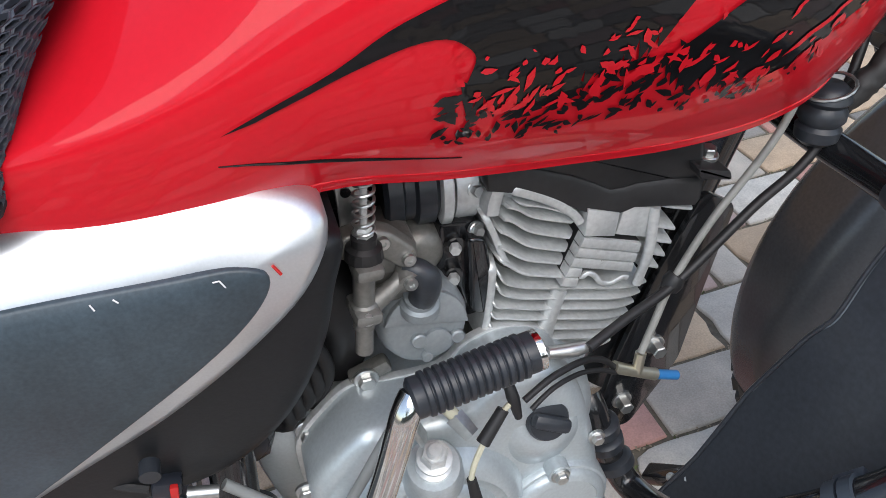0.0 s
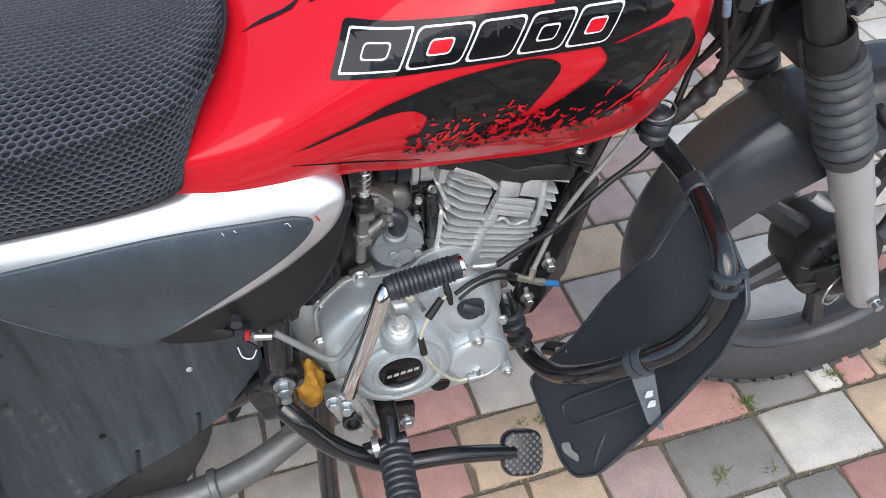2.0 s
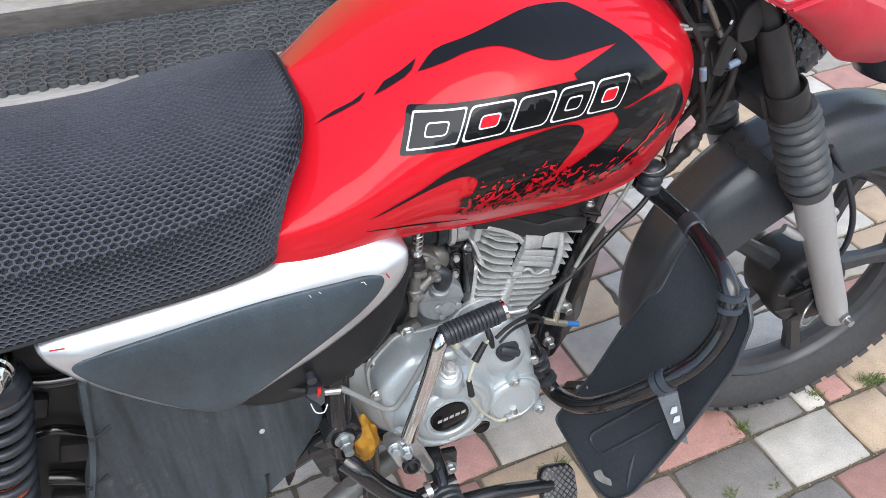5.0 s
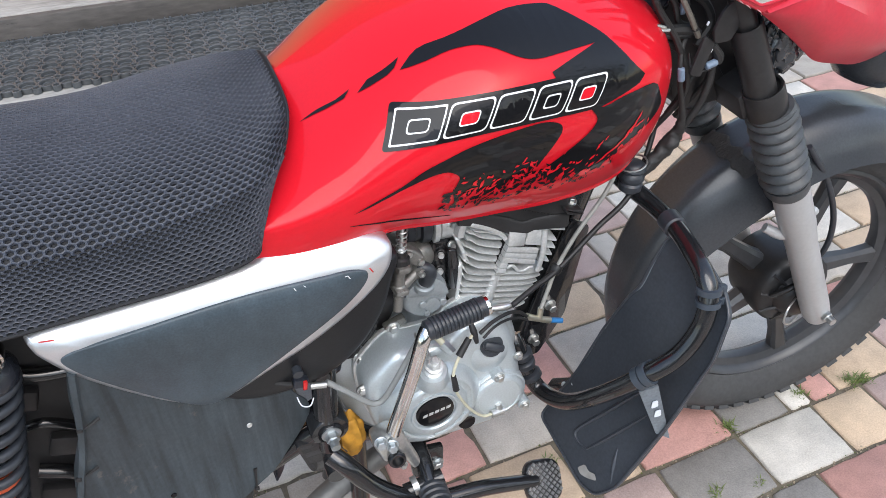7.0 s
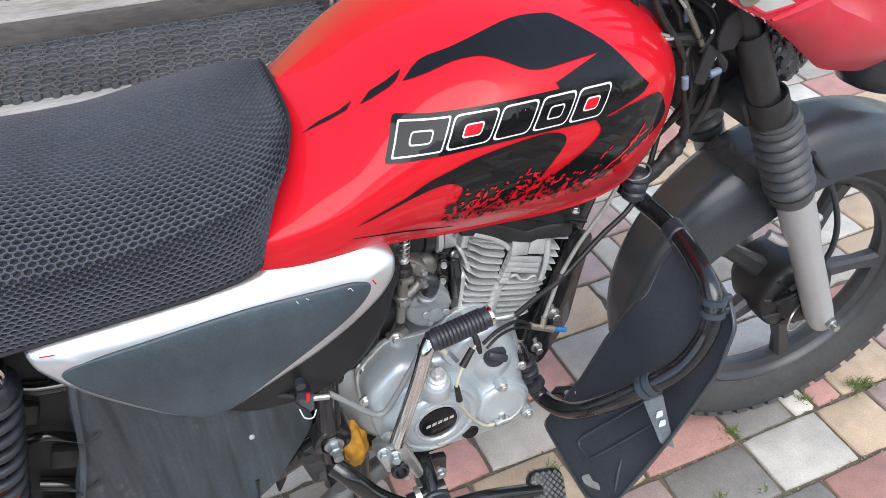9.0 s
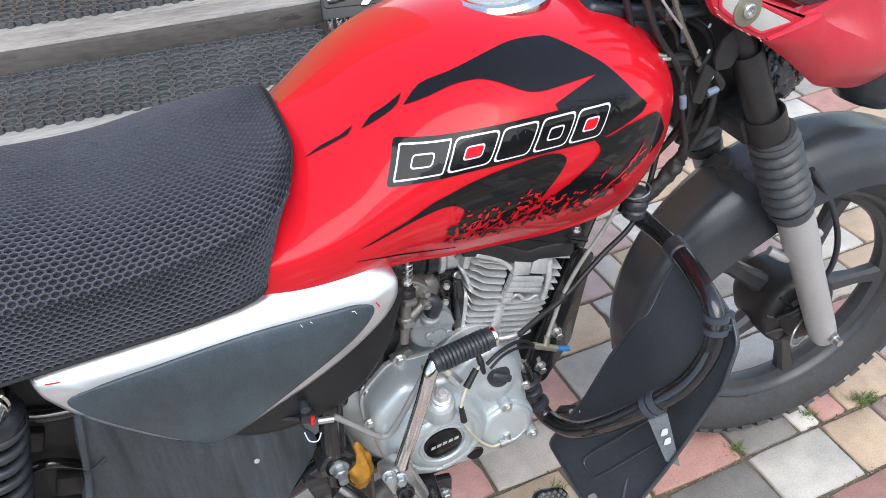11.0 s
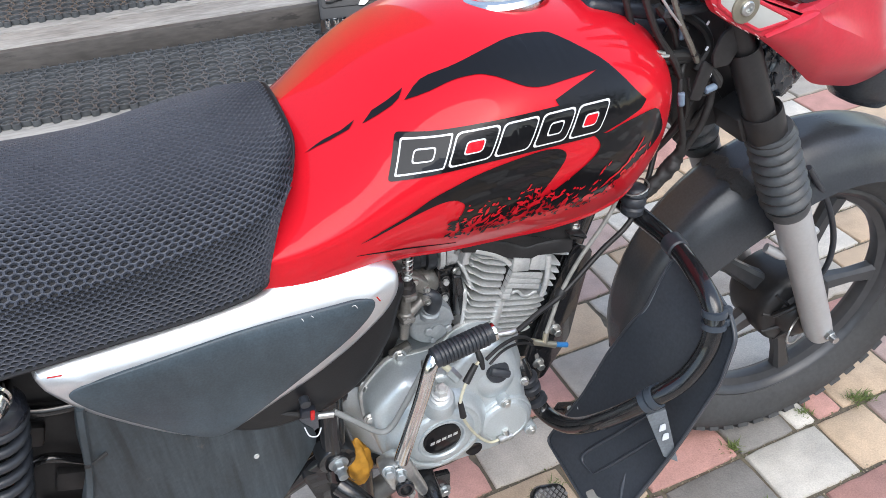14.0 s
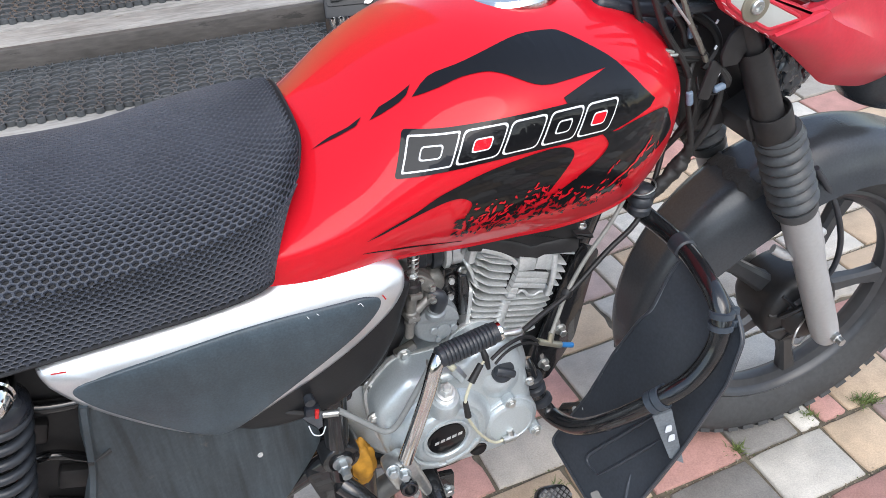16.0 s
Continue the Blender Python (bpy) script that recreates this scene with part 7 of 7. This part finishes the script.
def board(name, x0, x1, y0, y1, z0, z1, material):
    bm = bmesh.new()
    brick_shape(bm, (x1 - x0, y1 - y0, z1 - z0), Matrix.Translation(((x0 + x1) / 2, (y0 + y1) / 2, (z0 + z1) / 2)), 0.005)
    return part(name, bm, material, steps, smooth=40)


board("tread_board", -1.9, 0.66, -0.052, 0.095, 0.405, 0.440, BOARD)
board("tread_board", -1.9, 0.66, 0.100, 0.215, 0.405, 0.440, BOARD)
board("tread_board", -1.9, 0.66, 0.220, 0.345, 0.405, 0.440, BOARD)
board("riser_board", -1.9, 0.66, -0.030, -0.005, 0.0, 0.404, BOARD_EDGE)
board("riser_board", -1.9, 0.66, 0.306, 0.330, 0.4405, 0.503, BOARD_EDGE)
board("upper_board", -1.9, 0.66, 0.331, 0.435, 0.4785, 0.505, BOARD)
board("upper_board", -1.9, 0.66, 0.440, 0.60, 0.4785, 0.505, BOARD)
board("upper_board", -1.9, 0.66, 0.605, 0.90, 0.4785, 0.505, BOARD)
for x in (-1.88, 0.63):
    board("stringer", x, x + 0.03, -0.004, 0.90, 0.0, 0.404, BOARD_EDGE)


def ring_mat(y0, z, nx, ny, x0):
    """A mat of linked rubber rings."""
    mat_ob = tagged(new("rubber_mat"), "black rubber ring mat lying on a timber step", "mat", group="mats on the steps")
    mat_ob.matrix_basis = SM @ Matrix.Translation((x0, y0, z))
    bm = bmesh.new()
    verts, faces = [], []

    def ring(cx, cy, ro, ri, h, seg, sq):
        o = len(verts)
        for k in range(seg):
            a = 2 * math.pi * (k + 0.5) / seg
            c, s = math.cos(a), math.sin(a) * sq
            verts.extend(((cx + ro * c, cy + ro * s, 0), (cx + ro * c, cy + ro * s, h - 0.001), (cx + (ro * 0.7 + ri * 0.3) * c, cy + (ro * 0.7 + ri * 0.3) * s, h), (cx + (ro * 0.3 + ri * 0.7) * c, cy + (ro * 0.3 + ri * 0.7) * s, h), (cx + ri * c, cy + ri * s, h - 0.001), (cx + ri * c, cy + ri * s, 0)))
        for k in range(seg):
            j = (k + 1) % seg
            for q in range(5):
                faces.append((o + 6 * k + q, o + 6 * j + q, o + 6 * j + q + 1, o + 6 * k + q + 1))

    P = 0.0415
    for i in range(nx):
        for j in range(ny):
            ring(i * P, j * P + P / 2, 0.0212, 0.0170, 0.0130, 14, 1.0)
            ring(i * P, j * P + P / 2, 0.0166, 0.0130, 0.0060, 14, 1.0)
            ring(i * P + P / 2, j * P + P, 0.0102, 0.0062, 0.0138, 10, 1.0)
        ring(i * P + P / 2, 0, 0.0102, 0.0062, 0.0138, 10, 1.0)
    me = bpy.data.meshes.new("ring_sheet")
    me.from_pydata(verts, [], faces)
    me.materials.append(MATRUBBER)
    me.polygons.foreach_set("use_smooth", [True] * len(me.polygons))
    me.set_sharp_from_angle(angle=radians(45))
    bm.free()
    ob = new("ring_sheet", me)
    ob.parent = mat_ob
    return mat_ob


ring_mat(0.010, 0.4405, 58, 7, -1.8)
ring_mat(0.480, 0.5055, 58, 7, -1.8)

# ---- open socket set on the step ----
CASEPL = surface("case_plastic", (0.016, 0.017, 0.019), 0.45, vary=0.2, grain=300)
kit = tagged(new("socket_set"), "open black tool case with chrome sockets and a spanner", "tool case")
kit.matrix_basis = SM @ pose(0.216, 0.120, 0.4600, 0, 0, -8)
bm = bmesh.new()
brick_shape(bm, (0.34, 0.085, 0.040), pose(0.17, 0.045, 0.020), 0.006)
tray = part("tray", bm, CASEPL, kit)
for k in range(9):
    bm = bmesh.new()
    r = 0.0075 + 0.0006 * k
    lathe(bm, [(r, 0.0), (r, 0.020), (r * 0.92, 0.023), (r * 0.62, 0.023), (r * 0.58, 0.012)], pose(0.018 + k * 0.022, 0.028, 0.036), 18)
    part("socket", bm, CHROME, tray, "chrome socket")
bm = bmesh.new()
lm = pose(0.17, 0.092, 0.030, 52, 0, 0)
brick_shape(bm, (0.34, 0.150, 0.022), lm @ Matrix.Translation((0, 0.075, 0)), 0.008)
lid = part("lid", bm, CASEPL, kit, "black moulded lid")
for x in (-0.15, 0.02):
    bm = bmesh.new()
    slab(bm, rounded2([(x - 0.012, 0.03), (x + 0.14, 0.03), (x + 0.14, 0.075), (x - 0.012, 0.075)], 0.01), 0.004, lm @ Matrix.Translation((0, 0, 0.010)), 0.0015)
    part("recess_rim", bm, CASEPL, lid)
bm = bmesh.new()
tube(bm, [lm @ Vector((-0.150, 0.048, 0.020)), lm @ Vector((-0.128, 0.048, 0.020))], 0.008, segs=16)
tube(bm, [lm @ Vector((-0.128, 0.048, 0.020)), lm @ Vector((-0.108, 0.050, 0.020))], 0.005, segs=12)
part("plug_socket", bm, CHROME, lid, "chrome spark plug socket")
bm = bmesh.new()
slab(bm, rounded2([(-0.085, 0.052), (-0.072, 0.070), (-0.055, 0.066), (-0.045, 0.056), (0.10, 0.060), (0.10, 0.044), (-0.040, 0.038), (-0.052, 0.026), (-0.070, 0.028), (-0.060, 0.042), (-0.068, 0.050)], 0.004), 0.005, lm @ Matrix.Translation((0, 0, 0.016)), 0.001)
part("spanner", bm, CHROME, lid, "chrome open-ended spanner")

# ---- plain house wall behind the steps ----
bm = bmesh.new()
brick_shape(bm, (5.0, 0.25, 3.0), pose(-2.1, 2.39, 1.5, 0, 0, -4.6), 0.0)
wall = part("wall_north", bm, WALLMAT, None, smooth=0)
tagged(wall, "plain ochre plastered house wall", "wall", kind="structure")

# unseen wall, added to put a dark band low in the paint's reflections
bm = bmesh.new()
brick_shape(bm, (24.0, 0.3, 2.0), pose(0.0, -9.5, 1.0), 0.0)
wall = part("wall_south", bm, surface("grey_plaster", (0.16, 0.155, 0.14), 0.9, vary=0.3, grain=20, blotch=1.5, bump=0.002), None, smooth=0)
tagged(wall, "plain dark plastered wall across the yard", "wall", kind="structure")

# ---- tree across the yard ----
tree = tagged(new("garden_tree"), "leafy green tree across the yard", "tree", group="trees across the yard")
BARK = surface("bark", (0.11, 0.085, 0.06), 0.9, vary=0.4, grain=30, blotch=6, bump=0.004)
LEAF = surface("leaf", (0.055, 0.105, 0.03), 0.5, vary=0.4, grain=20, blotch=3)
q = random.Random(21)
tree.matrix_basis = pose(3.4, -5.6, 0.0)
tube_part("trunk", [(0, 0, -0.02), (0.05, 0.03, 0.9), (0.0, 0.0, 1.9), (0.08, -0.05, 3.4)], [0.16, 0.12, 0.10, 0.05], BARK, tree, segs=12)
limbs = []
for k in range(9):
    a, h = k * 2.4, 1.5 + 0.22 * k
    tip = Vector((math.cos(a) * q.uniform(1.0, 1.9), math.sin(a) * q.uniform(1.0, 1.9), h + q.uniform(0.6, 1.4)))
    tube_part("limb", [(0.02, 0, h), tip * 0.5 + Vector((0, 0, 0.5 * h + 0.1)), tip], [0.05, 0.03, 0.012], BARK, tree, segs=7)
    limbs.append(tip)
verts, faces = [], []
for k in range(5200):
    c = q.choice(limbs) * q.uniform(0.55, 1.15)
    p = Vector((q.gauss(c.x, 0.42), q.gauss(c.y, 0.42), max(1.4, q.gauss(c.z + 0.3, 0.45))))
    d = Vector((q.gauss(0, 1), q.gauss(0, 1), q.gauss(0, 0.6))).normalized()
    w = d.cross(Vector((q.gauss(0, 1), q.gauss(0, 1), q.gauss(0, 1)))).normalized()
    l = q.uniform(0.07, 0.13)
    o = len(verts)
    verts += [p, p + d * l * 0.5 + w * l * 0.28, p + d * l, p + d * l * 0.5 - w * l * 0.28]
    faces.append((o, o + 1, o + 2, o + 3))
me = bpy.data.meshes.new("crown")
me.from_pydata(verts, [], faces)
me.materials.append(LEAF)
new("crown", me).parent = tree

for x, y, turn in ((-5.2, -8.4, 80), (0.4, -8.6, 310), (7.4, -5.4, 140)):
    copy_thing(tree, pose(x, y, 0.0, 0, 0, turn))

# ---- grass in the joints ----
def tuft(x, y, n, size, seed):
    q = random.Random(seed)
    bm = bmesh.new()
    for _ in range(n):
        a, l = q.uniform(0, 2 * math.pi), size * q.uniform(0.4, 1.0)
        bx, by = q.gauss(0, size * 0.35), q.gauss(0, size * 0.25)
        d = Vector((math.cos(a), math.sin(a), 0))
        sd = Vector((-d.y, d.x, 0)) * 0.0012
        p0 = Vector((bx, by, -0.004))
        p1 = p0 + d * l * 0.35 + Vector((0, 0, l * 0.55))
        p2 = p0 + d * l * 0.95 + Vector((0, 0, l * 0.70))
        v = [bm.verts.new(p) for p in (p0 - sd, p0 + sd, p1 + sd * 0.8, p1 - sd * 0.8, p2)]
        bm.faces.new(v[:4])
        bm.faces.new((v[3], v[2], v[4]))
    me = bpy.data.meshes.new("grass_tuft")
    bm.to_mesh(me)
    bm.free()
    me.materials.append(GRASS)
    ob = tagged(new("grass_tuft", me), "small green grass tuft growing from a paving joint", "grass", kind="stuff")
    ob.location = (x, y, 0.013)


for k, (x, y, n, s) in enumerate(((0.643, -0.066, 46, 0.022), (0.822, -0.051, 34, 0.020), (0.942, -0.066, 60, 0.028), (0.620, -0.187, 22, 0.014), (0.532, -0.179, 34, 0.020), (0.295, -0.006, 40, 0.020), (0.255, 0.000, 24, 0.015), (0.965, -0.075, 24, 0.022), (0.36, 0.13, 16, 0.012))):
    tuft(x, y, n, s, 20 + k)


# ---- no part sits deeper than thing, part and piece ----
def settle(ob, depth, keeper, m):
    for c in list(ob.children):
        cm = m @ c.matrix_basis
        if depth >= 2:
            c.parent = keeper
            c.matrix_basis = cm
            settle(c, depth + 1, keeper, cm)
        elif depth == 1:
            settle(c, 2, ob, cm)
        else:
            settle(c, 1, c, Matrix())


settle(bike, 0, bike, Matrix())

# ---- paving blocks ----
paving = tagged(new("paving"), "worn multicoloured concrete block paving with mossy joints", "paving", kind="structure")
TURN_P = radians(2.05)
PO = Vector((0.647, -0.086))
ROWS_Y = [-0.126, 0.0, 0.134, 0.257, 0.381, 0.510, 0.640, 0.775, 0.910, 1.048]


def row_edge(k):
    if 0 <= k < len(ROWS_Y):
        return ROWS_Y[k]
    return ROWS_Y[0] + k * 0.130 if k < 0 else ROWS_Y[-1] + (k - len(ROWS_Y) + 1) * 0.131


rng = random.Random(7)
block_meshes = {}


def block_mesh(length, width, variant):
    key = (round(length, 3), round(width, 3), variant)
    if key not in block_meshes:
        q = random.Random(int(length * 1000) * 31 + int(width * 1000) * 7 + variant)
        bm = bmesh.new()
        hl, hw = length / 2, width / 2
        edge = []
        nx, ny = 6, 4
        for i in range(nx):
            edge.append((-hl + 2 * hl * i / nx, -hw))
        for i in range(ny):
            edge.append((hl, -hw + 2 * hw * i / ny))
        for i in range(nx):
            edge.append((hl - 2 * hl * i / nx, hw))
        for i in range(ny):
            edge.append((-hl, hw - 2 * hw * i / ny))
        jit = [(q.uniform(-1, 1) * 0.0011, q.uniform(-1, 1) * 0.0011) for _ in edge]
        chip = q.randrange(len(edge)) if q.random() < 0.55 else -9
        def ring(ins, z):
            out = []
            for i, (x, y) in enumerate(edge):
                k = 0.007 if i == chip else 0.0
                sx, sy = (1 - (ins + k) / hl), (1 - (ins + k) / hw)
                corner = 0.0016 if i in (0, nx, nx + ny, 2 * nx + ny) else 0
                out.append((x * sx * (1 - corner / hl) + jit[i][0], y * sy * (1 - corner / hw) + jit[i][1], z))
            return out
        vs = loft(bm, [ring(0, -0.03), ring(0, -0.006), ring(0.0008, -0.0018), ring(0.0030, 0.0)], caps=False)
        bm.faces.new(vs[-1])
        me = bpy.data.meshes.new("paver")
        bm.to_mesh(me)
        bm.free()
        me.polygons.foreach_set("use_smooth", [True] * len(me.polygons))
        me.set_sharp_from_angle(angle=radians(50))
        block_meshes[key] = me
    return block_meshes[key]


# known joints and colours near the front wheel: row -> starts and colours
KNOWN = {
    -1: [(-0.285, "mauve"), (-0.105, "white"), (-0.03, "dark"), (0.075, "red"), (0.25, "tan"), (0.37, "grey")],
    0: [(-0.42, "tan"), (-0.30, "mauve"), (-0.181, "dark"), (0.0, "white"), (0.176, "tan"), (0.302, "mauve"), (0.48, "grey"), (0.6, "red")],
    1: [(-0.68, "red"), (-0.50, "tan"), (-0.32, "tan"), (-0.20, "red"), (0.0, "dark"), (0.135, "white"), (0.19, "red"), (0.255, "tan"), (0.43, "mauve"), (0.61, "white"), (0.79, "grey")],
    2: [(-0.63, "red"), (-0.45, "grey"), (-0.27, "white"), (-0.09, "tan"), (0.09, "white"), (0.27, "grey"), (0.42, "red"), (0.6, "white")],
    3: [(-0.56, "tan"), (-0.375, "red"), (-0.197, "grey"), (-0.01, "tan"), (0.11, "white"), (0.29, "mauve"), (0.41, "grey"), (0.59, "tan")],
    4: [(-0.37, "grey"), (-0.197, "tan"), (-0.017, "white"), (0.16, "grey"), (0.34, "mauve"), (0.52, "white"), (0.70, "tan")],
    5: [(-0.24, "grey"), (-0.065, "mauve"), (0.055, "grey"), (0.125, "tan"), (0.305, "red"), (0.48, "white"), (0.66, "grey")],
    7: [(1.0, "grey"), (1.18, "tan"), (1.36, "mauve")],
    8: [(0.98, "white"), (1.10, "red"), (1.28, "grey")],
    9: [(1.0, "grey"), (1.13, "grey"), (1.31, "red")],
    6: [(0.02, "mauve"), (0.20, "white"), (0.38, "red"), (0.56, "tan")],
}
MIX = ["red", "tan", "tan", "grey", "white", "mauve", "white", "grey", "dark"]
loose = []
blocks = 0
for k in range(-34, 30):
    y0, y1 = row_edge(k), row_edge(k + 1)
    items = []
    known = KNOWN.get(k, [])
    x = known[0][0] if known else rng.uniform(-0.1, 0.1)
    left = x
    while left > -5.6:
        ln = rng.choice((0.18, 0.18, 0.12, 0.18, 0.06))
        items.append((left - ln, left, rng.choice(MIX)))
        left -= ln
    for i, (s, c) in enumerate(known):
        e = known[i + 1][0] if i + 1 < len(known) else s + 0.18
        items.append((s, e, c))
        x = e
    while x < 5.4:
        ln = rng.choice((0.18, 0.18, 0.12, 0.18, 0.06))
        items.append((x, x + ln, rng.choice(MIX)))
        x += ln
    for a, b, c in items:
        lx, ly = (a + b) / 2, (y0 + y1) / 2
        p = Vector((PO.x + lx * math.cos(TURN_P) - ly * math.sin(TURN_P), PO.y + lx * math.sin(TURN_P) + ly * math.cos(TURN_P)))
        if p.x < 0.72 and 0.96 < p.y < 2.1 and p.x > -1.8:
            continue
        me = block_mesh(b - a - 0.0065, y1 - y0 - 0.0070, rng.randrange(3))
        m = pose(p.x, p.y, 0.014 + rng.uniform(-0.0015, 0.001), rng.uniform(-0.5, 0.5), rng.uniform(-0.5, 0.5), math.degrees(TURN_P) + rng.uniform(-0.5, 0.5))
        near = -0.4 < p.x < 1.7 and -0.55 < p.y < 1.25 and blocks < 295
        if near:
            blocks += 1
            ob = new("paver", me)
            if not me.materials:
                me.materials.append(None)
            ob.material_slots[0].link = "OBJECT"
            ob.material_slots[0].material = PAVER[c]
            ob.parent, ob.matrix_basis = paving, m
        else:
            loose.append((me, m, c))
for c in PAVER:
    verts, faces = [], []
    for me, m, cc in loose:
        if cc == c:
            o = len(verts)
            verts += [m @ v.co for v in me.vertices]
            faces += [[o + i for i in f.vertices] for f in me.polygons]
    if verts:
        me = bpy.data.meshes.new("far_pavers")
        me.from_pydata(verts, [], faces)
        me.materials.append(PAVER[c])
        ob = tagged(new("far_pavers", me), kind="stuff")
        ob.parent = paving

# sand crumbs and moss along the joints
q = random.Random(11)
for name, label, material, count in (("joint_crumbs", "sandy crumbs in the paving joints", surface("sand_crumb", (0.30, 0.245, 0.175), 0.95, vary=0.5, grain=900), 2600), ("joint_moss", "green moss in the paving joints", surface("moss", (0.085, 0.105, 0.03), 0.9, vary=0.5, grain=900), 900)):
    verts, faces = [], []
    for _ in range(count):
        k = q.randrange(-2, 9)
        lx, ly = q.uniform(-0.9, 1.2), row_edge(k) + q.gauss(0, 0.003)
        if name == "joint_moss":
            lx = 0.18 * round(lx / 0.18) + q.gauss(0, 0.03)
        p = Vector((PO.x + lx * math.cos(TURN_P) - ly * math.sin(TURN_P), PO.y + lx * math.sin(TURN_P) + ly * math.cos(TURN_P), 0.0105 + q.uniform(0, 0.0025)))
        r = q.uniform(0.0008, 0.0026)
        o = len(verts)
        for d in ((1, 0, 0), (0, 1, 0), (-1, 0, 0), (0, -1, 0), (0, 0, 0.8), (0, 0, -0.8)):
            verts.append(p + Vector(d) * r * q.uniform(0.6, 1.3))
        for a, b in ((0, 1), (1, 2), (2, 3), (3, 0)):
            faces += [(o + a, o + b, o + 4), (o + b, o + a, o + 5)]
    me = bpy.data.meshes.new(name)
    me.from_pydata(verts, [], faces)
    me.materials.append(material)
    tagged(new(name, me), label, "debris", kind="stuff")
